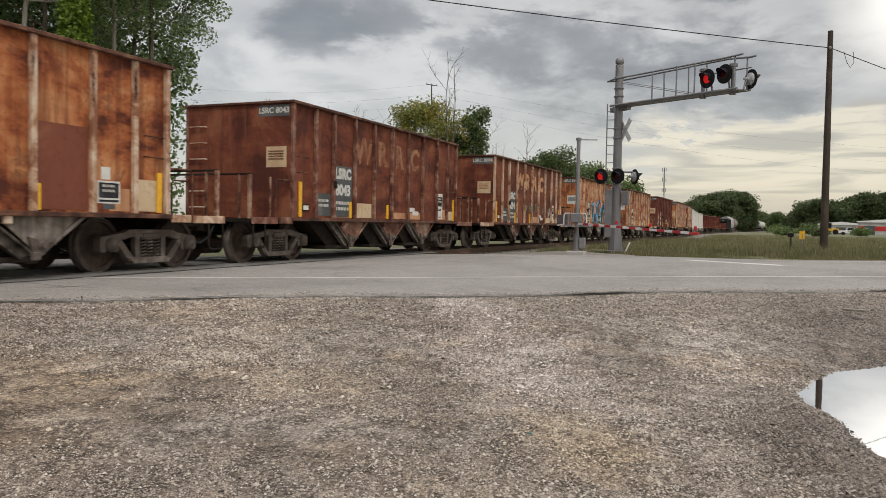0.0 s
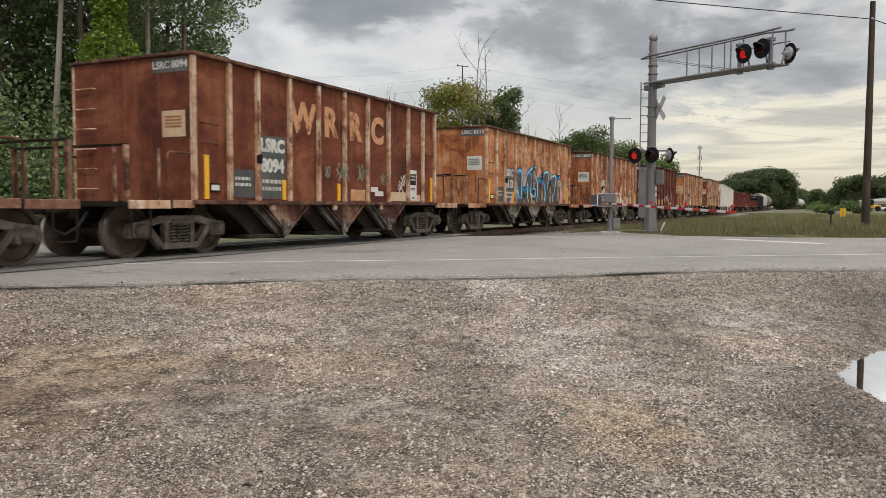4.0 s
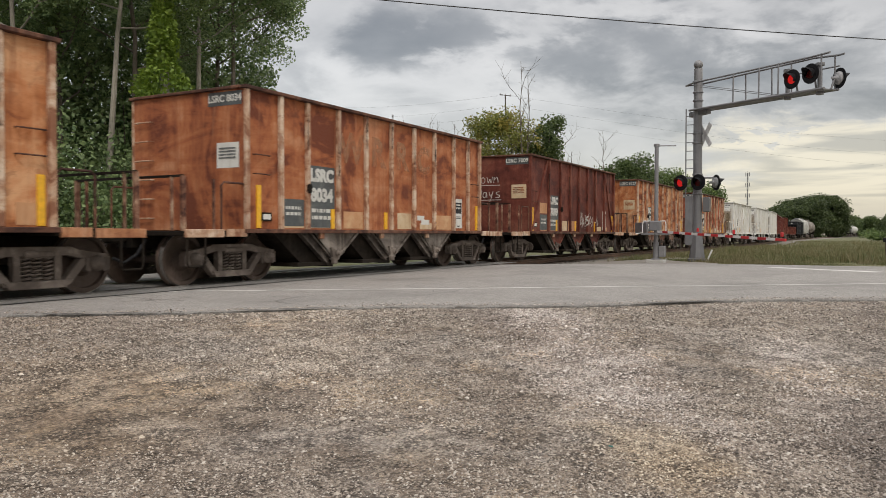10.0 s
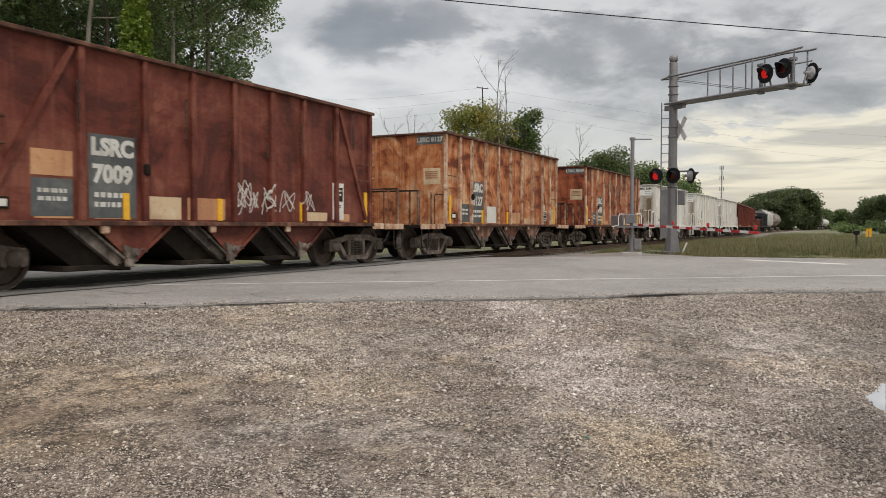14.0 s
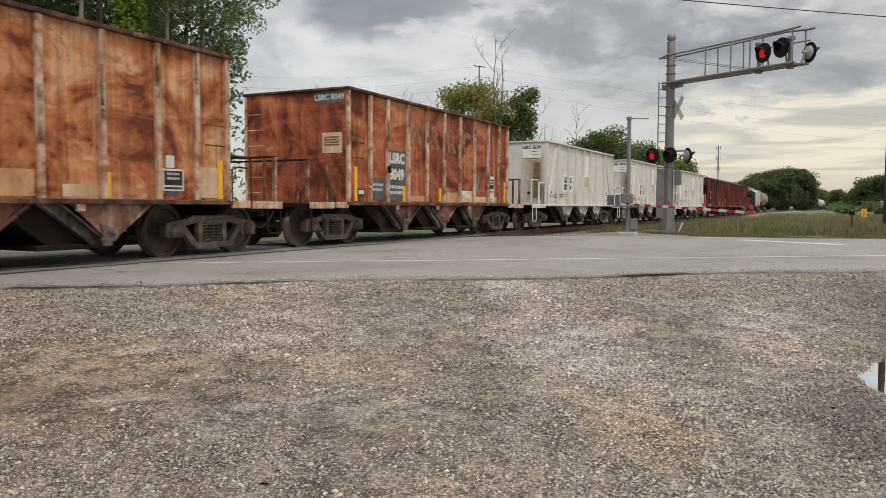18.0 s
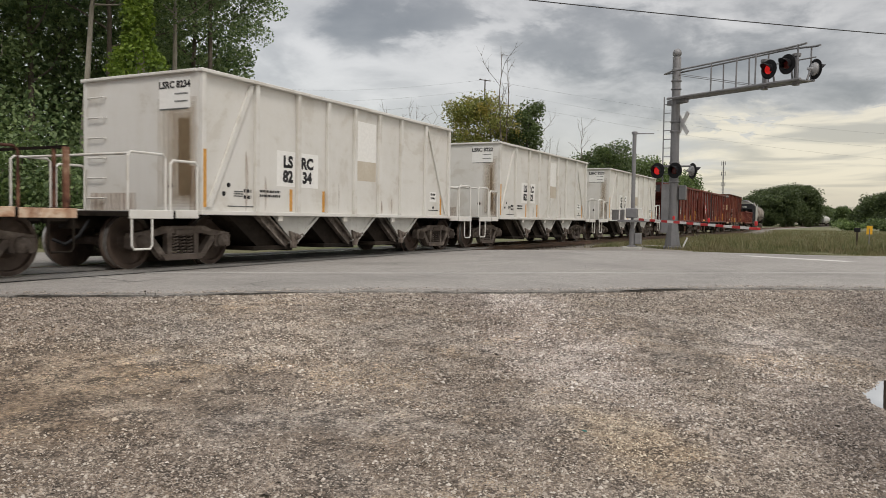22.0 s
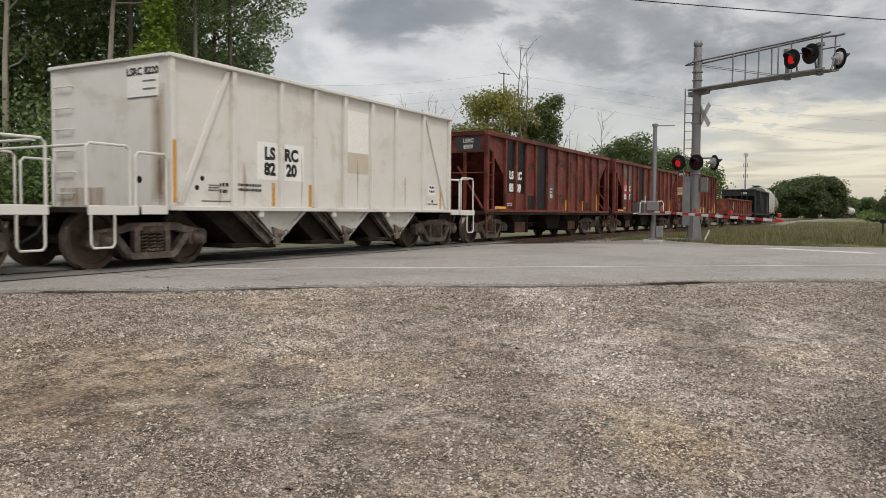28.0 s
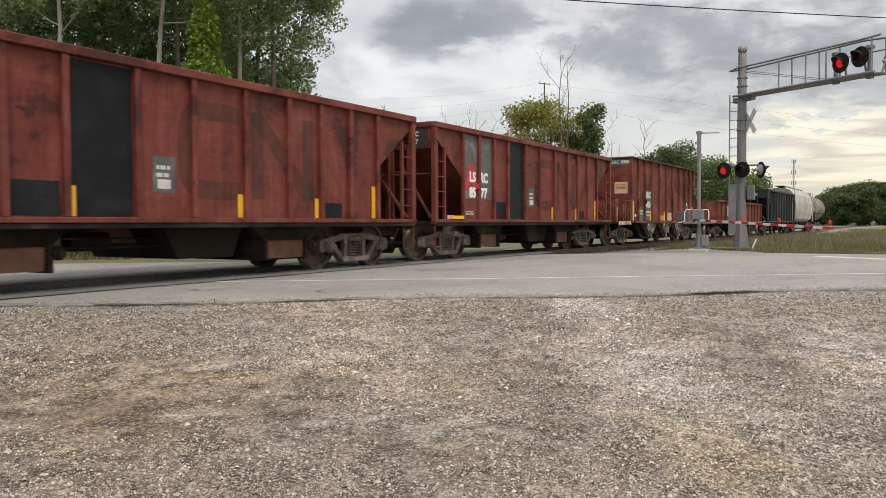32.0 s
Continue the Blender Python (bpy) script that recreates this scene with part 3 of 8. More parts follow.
def prism(bm, pts, y0, y1, axis="y"):
    """A flat outline of (x, z) pairs pulled from y0 to y1 (or (y, z) pairs pulled along x)."""
    def at(p, w):
        return (p[0], w, p[1]) if axis == "y" else (w, p[0], p[1])
    a = [bm.verts.new(at(p, y0)) for p in pts]
    b = [bm.verts.new(at(p, y1)) for p in pts]
    n = len(pts)
    bm.faces.new(a), bm.faces.new(b[::-1])
    for i in range(n):
        bm.faces.new((a[i], b[i], b[(i + 1) % n], a[(i + 1) % n]))
    return bm


def disc(bm, c, axis, profile, n=24):
    """Turned solid: profile of (distance along axis, radius)."""
    c, d = Vector(c), Vector(axis).normalized()
    a = d.orthogonal().normalized()
    b = d.cross(a)
    rings = [[bm.verts.new(c + t * d + r * (math.cos(i * math.tau / n) * a + math.sin(i * math.tau / n) * b)) for i in range(n)] for t, r in profile]
    for p, q in zip(rings, rings[1:]):
        for i in range(n):
            j = (i + 1) % n
            bm.faces.new((p[i], p[j], q[j], q[i]))
    bm.faces.new(rings[0][::-1]), bm.faces.new(rings[-1])
    return bm


def finish(bm, name, smooth=False):
    bmesh.ops.recalc_face_normals(bm, faces=bm.faces)
    me = bpy.data.meshes.new(name)
    bm.to_mesh(me)
    bm.free()
    if smooth:
        me.polygons.foreach_set("use_smooth", [True] * len(me.polygons))
    me.materials.append(None)
    return me


def part(name, bm, material, parent=None, label="", at=None, smooth=False):
    """Links a bmesh or a shared mesh as one mesh object under a thing or a part."""
    me = finish(bm, name, smooth) if isinstance(bm, bmesh.types.BMesh) else bm
    ob = new(name, me)
    if not me.materials:
        me.materials.append(None)
    ob.material_slots[0].link = "OBJECT"
    ob.material_slots[0].material = material
    ob.parent = parent
    if at is not None:
        ob.matrix_basis = at if isinstance(at, Matrix) else Matrix.Translation(at)
    if label:
        ob["label"] = label
    return ob


def thing(name, label, category, at=None, group=""):
    ob = new(name)
    ob.empty_display_size = 0.3
    if at is not None:
        ob.matrix_basis = at if isinstance(at, Matrix) else Matrix.Translation(at)
    return tagged(ob, label, category, group)


def B():
    return bmesh.new()


def from_arrays(name, verts, faces, material, smooth=False):
    """A big mesh from numpy arrays: verts (n, 3), faces (m, 3 or 4)."""
    me = bpy.data.meshes.new(name)
    k = faces.shape[1]
    me.vertices.add(len(verts)), me.loops.add(faces.size), me.polygons.add(len(faces))
    me.vertices.foreach_set("co", np.asarray(verts, np.float32).ravel())
    me.loops.foreach_set("vertex_index", np.asarray(faces, np.int32).ravel())
    me.polygons.foreach_set("loop_start", np.arange(0, faces.size, k, dtype=np.int32))
    me.polygons.foreach_set("loop_total", np.full(len(faces), k, np.int32))
    if smooth:
        me.polygons.foreach_set("use_smooth", np.ones(len(faces), bool))
    me.update(calc_edges=True)
    me.materials.append(None)
    ob = new(name, me)
    ob.material_slots[0].link = "OBJECT"
    ob.material_slots[0].material = material
    return ob


FONT_CACHE = {}


def letters(body, size, bold=0.0, slant=0.0):
    """Raised lettering as a mesh, standing in the xz plane and facing -y, centred."""
    key = (body, size, bold, slant)
    if key not in FONT_CACHE:
        cu = bpy.data.curves.new("lettering", "FONT")
        cu.body, cu.size, cu.align_x, cu.align_y = body, size, "CENTER", "CENTER"
        cu.extrude, cu.offset, cu.shear, cu.resolution_u = 0.002, bold, slant, 3
        ob = new("lettering", cu)
        me = bpy.data.meshes.new_from_object(ob.evaluated_get(bpy.context.evaluated_depsgraph_get()))
        bpy.data.objects.remove(ob)
        bpy.data.curves.remove(cu)
        me.transform(Matrix.Rotation(radians(90), 4, "X"))
        me.materials.clear()
        me.materials.append(None)
        FONT_CACHE[key] = me
    return FONT_CACHE[key]

# ---- ground, road, track ----
TRACK_Y = 11.17
GAUGE = 1.435
ROAD_U, ROAD_N = Vector((0.62, -0.785, 0)).normalized(), Vector((0.785, 0.62, 0)).normalized()
rng = np.random.default_rng(7)
SWING_X = (30, 45, 58, 70, 80, 92, 101, 110, 122, 132, 145, 160, 180, 210, 245, 300, 380, 500)
SWING_Y = (0.0, -0.25, -0.55, -0.8, -0.95, -0.9, -0.5, 0.0, 0.8, 1.25, 1.45, 1.3, 0.8, 0.0, -0.8, -2.0, -4.0, -7.0)


def swing(x):
    """How far the centre line of the track lies off the straight, x metres along it."""
    return sum(np.interp(np.asarray(x, float) + d, SWING_X, SWING_Y) for d in (-6, -3, 0, 3, 6)) / 5




def wave(x, y, s, k):
    """Smooth pseudo-random height between -1 and 1, as sums of sines."""
    return (np.sin(x * s + 1.3 * k) * np.cos(y * s * 0.93 + 2.1 * k) + 0.6 * np.sin(x * s * 1.9 + y * s * 0.7 + k) + 0.4 * np.cos(y * s * 2.7 - x * s * 1.3 + 3 * k)) / 2.0


def near_edge(a):
    """Distance across the road of the broken near edge of the asphalt, a metres along the road."""
    return 9.56 + 0.03 * a + 0.15 * np.cos((a - 0.7) * 1.15) + 0.05 * wave(a, a * 0.3, 2.9, 1) + 0.035 * wave(a, a, 7.5, 2)


def step01(v, lo, hi):
    t = np.clip((v - lo) / (hi - lo), 0, 1)
    return t * t * (3 - 2 * t)


def lot_height(x, y):
    """Height of the ground sheet: gravel lot, puddle hollow, road bed, track bed and field."""
    n = ROAD_N.x * x + ROAD_N.y * y
    a = ROAD_U.x * x + ROAD_U.y * y
    e = near_edge(a)
    lot = -0.05 - 0.30 * step01(e - n, 0.0, 4.5) + 0.012 * wave(x, y, 1.7, 3) + 0.006 * wave(x, y, 6.0, 5)
    r = np.hypot((x - 6.5) / 2.25, (y + 2.15) / 1.7) + 0.05 * wave(x, y, 2.3, 8) + 0.015 * wave(x, y, 7, 4)
    lot -= 0.16 * step01(1.25 - r, 0.0, 0.5)
    far = -0.10 + 0.05 * wave(x, y, 0.11, 2) + 0.02 * wave(x, y, 0.6, 6)
    far = far - 0.05 * step01(n, 24, 40)
    bed = -0.2 - 0.0 * x
    t = step01(np.abs(y - TRACK_Y - swing(x)), 2.0, 3.4)
    far = bed + (far - bed) * t
    out = np.where(n < e, lot, -0.05)
    return np.where(n > e + 0.4, np.minimum(np.where(n < 19.0, -0.06, far), 0.2), out)


def graded(lo, a, b, hi, fine, grow=1.07):
    mid = list(np.arange(a, b, fine))
    up, s = [b], fine
    while up[-1] < hi:
        s *= grow
        up.append(up[-1] + s)
    dn, s = [a - fine], fine
    while dn[-1] > lo:
        s *= grow
        dn.append(dn[-1] - s)
    return np.array(dn[::-1] + mid + up)


def sheet(name, xs, ys, height, material, smooth=True):
    X, Y = np.meshgrid(xs, ys, indexing="ij")
    V = np.stack([X, Y, height(X, Y)], -1).reshape(-1, 3)
    i, j = np.meshgrid(np.arange(len(xs) - 1), np.arange(len(ys) - 1), indexing="ij")
    k = (i * len(ys) + j).ravel()
    F = np.stack([k, k + len(ys), k + len(ys) + 1, k + 1], 1)
    return from_arrays(name, V, F, material, smooth)


def lot_and_field():
    xs, ys = graded(-900, 1.5, 15.0, 3200, 0.085), graded(-1500, -5.0, 9.0, 1600, 0.085)
    ob = sheet("ground", xs, ys, lot_height, None)
    me = ob.data
    me.materials.clear()
    me.materials.append(M["gravel"]), me.materials.append(M["field"]), me.materials.append(M["ballast_bed"])
    c = np.empty(len(me.polygons) * 3, np.float32)
    me.polygons.foreach_get("center", c)
    c = c.reshape(-1, 3)
    n = ROAD_N.x * c[:, 0] + ROAD_N.y * c[:, 1]
    a = ROAD_U.x * c[:, 0] + ROAD_U.y * c[:, 1]
    bed = (np.abs(c[:, 1] - TRACK_Y - swing(c[:, 0]) + 0.6) < 3.6 + 0.4 * wave(c[:, 0], c[:, 1], 0.9, 2)) | ((n < 31) & (a < 13.4 + 0.5 * wave(c[:, 0], c[:, 1], 1.3, 4)) & (c[:, 1] < 12))
    me.polygons.foreach_set("material_index", np.where(n > 15, np.where(bed, 2, 1), 0).astype(np.int32))
    tagged(ob, "wet gravel lot running into a rough grass field", "ground", kind="structure")


def road():
    """The two-lane road: a thick slab whose near edge is broken, with a lane flare at the crossing."""
    al = np.concatenate([np.arange(-160, -22, 4.0), np.arange(-22, 12, 0.12), np.arange(12, 200, 4.0)])
    fr = np.linspace(0, 1, 26)
    e = near_edge(al)
    # the asphalt spreads towards the signal beside the track
    w = 19.45 + 3.2 * step01(16.5 - al, 0.0, 6.0) * step01(al, 0, 6) + 0.1 * wave(al, al, 1.3, 4)
    V, k = [], len(fr) + 2
    for a, n0, n1 in zip(al, e, w):
        ns = np.concatenate([[n0 - 0.02], n0 + (n1 - n0) * fr, [n1 + 0.05]])
        p = np.array([ROAD_U.x * a + ROAD_N.x * ns, ROAD_U.y * a + ROAD_N.y * ns]).T
        z = 0.004 * wave(p[:, 0], p[:, 1], 1.1, 3) - 0.012 + 0.006 * wave(p[:, 0], p[:, 1], 0.4, 5)
        z[0], z[-1] = -0.12, -0.3
        z[1] -= 0.012
        V.append(np.column_stack([p, z]))
    V = np.concatenate(V)
    i, j = np.meshgrid(np.arange(len(al) - 1), np.arange(k - 1), indexing="ij")
    q = (i * k + j).ravel()
    ob = from_arrays("road", V, np.stack([q, q + k, q + k + 1, q + 1], 1), M["asphalt"], False)
    tagged(ob, "grey worn two-lane asphalt road with a broken edge", "road", kind="structure")
    return ob


def on_road(a, n, z=0.0):
    return (ROAD_U.x * a + ROAD_N.x * n, ROAD_U.y * a + ROAD_N.y * n, z)


def road_z(x, y):
    return 0.004 * wave(x, y, 1.1, 3) - 0.012 + 0.006 * wave(x, y, 0.4, 5)


def ribbon(bm, pts, width, z=0.004, follow=True):
    """A flat strip of paint or tar along a path in plan."""
    prev = None
    for i, p in enumerate(pts):
        a, b = Vector(pts[max(i - 1, 0)][:2]), Vector(pts[min(i + 1, len(pts) - 1)][:2])
        d = (b - a).normalized()
        o = Vector((-d.y, d.x)) * width(i) / 2 if callable(width) else Vector((-d.y, d.x)) * width / 2
        c = Vector(p[:2])
        h = z + (road_z(c.x, c.y) if follow else 0)
        l, r = bm.verts.new((*(c + o), h)), bm.verts.new((*(c - o), h))
        if prev:
            bm.faces.new((prev[0], prev[1], r, l))
        prev = (l, r)
    return bm


def road_markings():
    rnd = random.Random(4)
    bm = B()
    ribbon(bm, [on_road(a, 12.7 + 0.01 * math.sin(a)) for a in np.arange(-3.6, 120, 0.8)], 0.105)
    ob = part("edge_line", bm, M["line"])
    tagged(ob, "worn white painted edge line on the road", "road marking", kind="structure")
    bm = B()
    ribbon(bm, [on_road(a, 19.1) for a in np.arange(-60, -9.5, 0.8)], 0.12)
    tagged(part("edge_line", bm, M["line"]), "white painted edge line beyond the track", "road marking", kind="structure")
    bm = B()
    ribbon(bm, [(22.95, 2.25), (22.2, 1.05), (21.4, -0.35)], 0.45)
    tagged(part("stop_line", bm, M["line"]), "white painted stop line before the crossing", "road marking", kind="structure")
    # cracks sealed with tar and left open
    for k in range(40):
        bm = B()
        a0, n0 = rnd.uniform(-5, 9), rnd.uniform(10.2, 17)
        p, ang = [], rnd.uniform(0, math.tau)
        a, n = a0, n0
        for i in range(rnd.randint(6, 16)):
            p.append(on_road(a, n))
            ang += rnd.gauss(0, 0.5)
            a, n = a + 0.28 * math.cos(ang), n + 0.28 * math.sin(ang) * 0.8
            if n < 10.0:
                break
        if len(p) > 3:
            wd = rnd.uniform(0.007, 0.017)
            ribbon(bm, p, lambda i, wd=wd: wd * (0.6 + 0.6 * abs(math.sin(i * 2.3))), 0.002)
            tagged(part("crack", bm, M["tar"]), "dark irregular crack in the road surface", "crack", "cracks in the road", "structure")
        else:
            bm.free()
    # dark ragged strip at the foot of the broken edge
    bm = B()
    al = np.arange(-14, 16, 0.04)
    wd = [0.012 + 0.07 * max(0.0, math.sin(i * 0.07) * math.sin(i * 0.027 + 1)) * rnd.uniform(0.5, 1.2) + rnd.uniform(-0.012, 0.03) for i in range(len(al))]
    ribbon(bm, [on_road(a, near_edge(a) - 0.03 + rnd.uniform(-0.012, 0.012)) for a in al], lambda i: wd[i], -0.008, False)
    tagged(part("crumbled_edge", bm, M["tar"]), "dark ragged strip along the road edge", "road edge", kind="structure")
    # worn dark lane along the rails where the crossing is patched
    bm = B()
    for y0, y1 in ((TRACK_Y - 1.55, TRACK_Y - 0.83), (TRACK_Y - 0.6, TRACK_Y + 0.6), (TRACK_Y + 0.83, TRACK_Y + 1.6)):
        pts = []
        n = 44
        for i in range(n + 1):
            x = -8 + i * (22.6 + 8) / n
            pts.append((x, (y0 + y1) / 2))
        ribbon(bm, pts, lambda i, w=y1 - y0: w + 0.05 * math.sin(i * 1.7), 0.003, False)
    tagged(part("crossing_surface", bm, M["crossing"]), "dark patched asphalt strips between and beside the rails", "road surface", kind="structure")


def swept(bm, outline):
    """An outline of (y, z) pairs carried along the line of the track."""
    prev = None
    for x in [-320, -100, 20] + list(range(26, 520, 6)):
        o = float(swing(x))
        ring = [bm.verts.new((x, y + o, z)) for y, z in outline]
        if prev:
            for i in range(len(ring)):
                j = (i + 1) % len(ring)
                bm.faces.new((prev[i], prev[j], ring[j], ring[i]))
        else:
            bm.faces.new(ring)
        prev = ring
    bm.faces.new(prev[::-1])
    return bm


def track():
    line = thing("railway_track", "straight railway track with rusty rails and dark wooden ties", "railway track")
    line["kind"] = "structure"
    prof = [(-0.07, -0.17), (0.07, -0.17), (0.07, -0.155), (0.012, -0.135), (0.012, -0.045), (0.036, -0.035), (0.036, -0.004), (0.03, 0), (-0.03, 0), (-0.036, -0.004), (-0.036, -0.035), (-0.012, -0.045), (-0.012, -0.135), (-0.07, -0.155)]
    for y in (TRACK_Y - GAUGE / 2 - 0.036, TRACK_Y + GAUGE / 2 + 0.036):
        part("rail", swept(B(), [(y + a, b) for a, b in prof]), M["rail"], line, "rusty rail with a polished head")
        part("rail_head", swept(B(), [(y - 0.028, 0.0), (y + 0.028, 0.0), (y + 0.028, 0.003), (y - 0.028, 0.003)]), M["railtop"], line, "polished running surface")
    me = finish(box(B(), -0.11, 0.11, -1.3, 1.3, -0.34, -0.165, 0.012), "tie")
    x = 20.0
    rnd = random.Random(3)
    while x < 170:
        part("tie", me, M["tie"], line, at=pose(x, TRACK_Y + float(swing(x)) + rnd.uniform(-0.04, 0.04), rnd.uniform(-0.01, 0.005), 0, 0, rnd.uniform(-1.5, 1.5)))
        x += 0.56
    # ballast stones round the ties
    n = 22000
    X = 19 + 150 * rng.random(n) ** 1.6
    Y = TRACK_Y + rng.uniform(-2.5, 2.5, n)
    Z = -0.185 - 0.12 * step01(np.abs(Y - TRACK_Y), 1.4, 2.5)
    Y = Y + swing(X)
    ob = stones("ballast", X, Y, Z, rng.uniform(0.025, 0.055, n), M["ballast"])
    tagged(ob, "grey brown crushed stone ballast round the ties", "ballast", kind="stuff")
    return line


def stones(name, X, Y, Z, R, material):
    """Many small irregular stones, bedded in the ground, in one mesh."""
    n = len(X)
    base = np.array([(1, 0, -0.5), (0.3, 1, -0.5), (-0.8, 0.6, -0.5), (-0.8, -0.6, -0.5), (0.3, -1, -0.5), (0.1, 0, 0.8)], float)
    tri = np.array([(0, 1, 5), (1, 2, 5), (2, 3, 5), (3, 4, 5), (4, 0, 5)])
    th = rng.uniform(0, math.tau, n)
    P = base[None] * rng.uniform(0.65, 1.15, (n, 6, 1)) * np.array([1, 0.8, 0.55])
    c, s = np.cos(th)[:, None], np.sin(th)[:, None]
    tilt = rng.normal(0, 0.35, (n, 1))
    x, y, z = P[..., 0], P[..., 1], P[..., 2] + P[..., 0] * tilt
    V = np.stack([x * c - y * s, x * s + y * c, z], -1) * R[:, None, None] + np.stack([X, Y, Z], -1)[:, None]
    F = tri[None] + 6 * np.arange(n)[:, None, None]
    return from_arrays(name, V.reshape(-1, 3), F.reshape(-1, 3), material)


def gravel_stones():
    m, nt, b = node_material("mixed_gravel_stones", 0.72)
    g = nt.nodes.new("ShaderNodeNewGeometry")
    r = nt.nodes.new("ShaderNodeValToRGB")
    r.color_ramp.elements[0].color, r.color_ramp.elements[1].color = (0.042, 0.033, 0.027, 1), (0.62, 0.58, 0.53, 1)
    for p, c in ((0.32, (0.17, 0.135, 0.11, 1)), (0.64, (0.365, 0.315, 0.267, 1)), (0.88, (0.48, 0.43, 0.375, 1))):
        r.color_ramp.elements.new(p).color = c
    nt.links.new(g.outputs["Random Per Island"], r.inputs[0])
    f = noise_tex(nt, coords(nt), 60, 3)
    col = blend(nt, stretch(nt, f, 0.3, 0.8, (0, 0.4)), r.outputs[0], (0.12, 0.1, 0.08))
    nt.links.new(blend(nt, 1.0, col, lot_zones(nt, coords(nt)), "MULTIPLY"), b.inputs["Base Color"])
    M["gravel_stone"] = m
    n = 360000
    # denser near the eye, thinning towards the road
    d = 2.2 + 12.0 * rng.random(n) ** 1.15
    az = np.radians(rng.uniform(-16, 64, n))
    X, Y = d * np.cos(az), d * np.sin(az)
    nn = ROAD_N.x * X + ROAD_N.y * Y
    e = near_edge(ROAD_U.x * X + ROAD_U.y * Y)
    pud = np.hypot((X - 6.5) / 2.25, (Y + 2.15) / 1.7)
    clump = wave(X, Y, 0.9, 3) + 0.7 * wave(X, Y, 2.6, 6) + rng.normal(0, 0.45, n)
    sandy = np.hypot((X - 3.6) / 1.3, (Y - 4.8) / 1.5) + 0.4 * wave(X, Y, 2.2, 4)
    keep = (nn < e - 0.05) & (pud > 1.0) & (clump > -0.45) & (rng.random(n) < 0.25 + 0.75 * step01(sandy, 0.4, 1.3))
    X, Y, d = X[keep], Y[keep], d[keep]
    R = np.exp(rng.normal(0, 0.42, len(X))) * (0.0032 + 0.00074 * d)
    R = np.clip(R, 0.0028, 0.026)
    ob = stones("gravel_stones", X, Y, lot_height(X, Y) + 0.2 * R, R, m)
    tagged(ob, "loose crushed grey and tan gravel stones", "gravel", kind="stuff")
    # coarser stones gathered in drifts
    n = 60000
    d, az = 2.4 + 9.5 * rng.random(n), np.radians(rng.uniform(-14, 62, n))
    X, Y = d * np.cos(az), d * np.sin(az)
    nn, e = ROAD_N.x * X + ROAD_N.y * Y, near_edge(ROAD_U.x * X + ROAD_U.y * Y)
    pud = np.hypot((X - 6.5) / 2.25, (Y + 2.15) / 1.7)
    keep = (nn < e - 0.1) & (wave(X, Y, 0.8, 9) + 0.5 * wave(X, Y, 2.1, 2) + 1.6 * (pud < 1.7) + rng.normal(0, 0.5, n) > 0.5) & (pud > 1.0)
    X, Y = X[keep], Y[keep]
    R = np.clip(np.exp(rng.normal(math.log(0.0082), 0.42, len(X))), 0.006, 0.03)
    tagged(stones("coarse_stones", X, Y, lot_height(X, Y) + 0.25 * R, R, m), "drifts of coarser crushed stones", "gravel", kind="stuff")
    n = 6000
    al = rng.uniform(-9, 14, n)
    ns = near_edge(al) - 0.09 + np.abs(rng.normal(0, 0.3, n)) * rng.random(n)
    P = np.array([on_road(a, b) for a, b in zip(al, ns)])
    ob = stones("edge_crumbs", P[:, 0], P[:, 1], np.where(ns < near_edge(al), lot_height(P[:, 0], P[:, 1]), -0.01) + 0.003, rng.uniform(0.005, 0.017, n), m)
    tagged(ob, "gravel and asphalt crumbs strewn along the road edge", "rubble", kind="stuff")


def puddle():
    bm = B()
    c = bm.verts.new((6.5, -2.15, -0.385))
    n = 48
    vs = [bm.verts.new((6.5 + 3.0 * math.cos(i * math.tau / n), -2.15 + 2.4 * math.sin(i * math.tau / n), -0.385)) for i in range(n)]
    for i in range(n):
        bm.faces.new((c, vs[i], vs[(i + 1) % n]))
    tagged(part("puddle", bm, M["water"]), "still rain puddle reflecting the grey sky", "puddle", kind="structure")


lot_and_field()
road()
road_markings()
track()
gravel_stones()
puddle()

# ---- crossing signals, pole, wires, signs ----
def signal_head(parent, at, facing, lens, r=0.30):
    """Round flasher: black backing disc, hood, red lens and grey housing."""
    d = Vector(facing).normalized()
    c = Vector(at)
    bm = B()
    disc(bm, c, d, [(0.0, r), (0.015, r), (0.02, r * 0.97)], 32)
    head = part("signal_head", bm, M["black"], parent, "round black flasher with a deep hood")
    bm = B()
    # open hood: the upper part of a tube, longest at the top
    n, inner = 20, r * 0.55
    side = d.cross(Vector((0, 0, 1))).normalized()
    rows = []
    for i in range(n + 1):
        t = radians(-35 + 250 * i / n)
        o = math.cos(t) * side + math.sin(t) * Vector((0, 0, 1))
        ln = 0.12 + 0.2 * max(0.0, math.sin(t))
        rows.append([bm.verts.new(c + k * o + w * d) for k, w in ((inner, 0.02), (inner * 0.96, ln), (inner * 0.96 - 0.008, ln), (inner - 0.008, 0.02))])
    for a, b in zip(rows, rows[1:]):
        for i in range(4):
            bm.faces.new((a[i], a[(i + 1) % 4], b[(i + 1) % 4], b[i]))
    part("hood", bm, M["black"], head)
    bm = B()
    disc(bm, c, d, [(0.02, r * 0.5), (0.035, r * 0.47), (0.045, r * 0.3), (0.05, 0.02)], 24)
    part("lens", bm, lens, head, "round red lens", smooth=True)
    bm = B()
    disc(bm, c, -d, [(0.0, r * 0.66), (0.05, r * 0.62), (0.09, r * 0.42), (0.11, r * 0.16), (0.24, r * 0.13), (0.25, 0.01)], 24)
    part("housing", bm, M["lamp_back"], head, "grey metal housing", smooth=True)
    return head


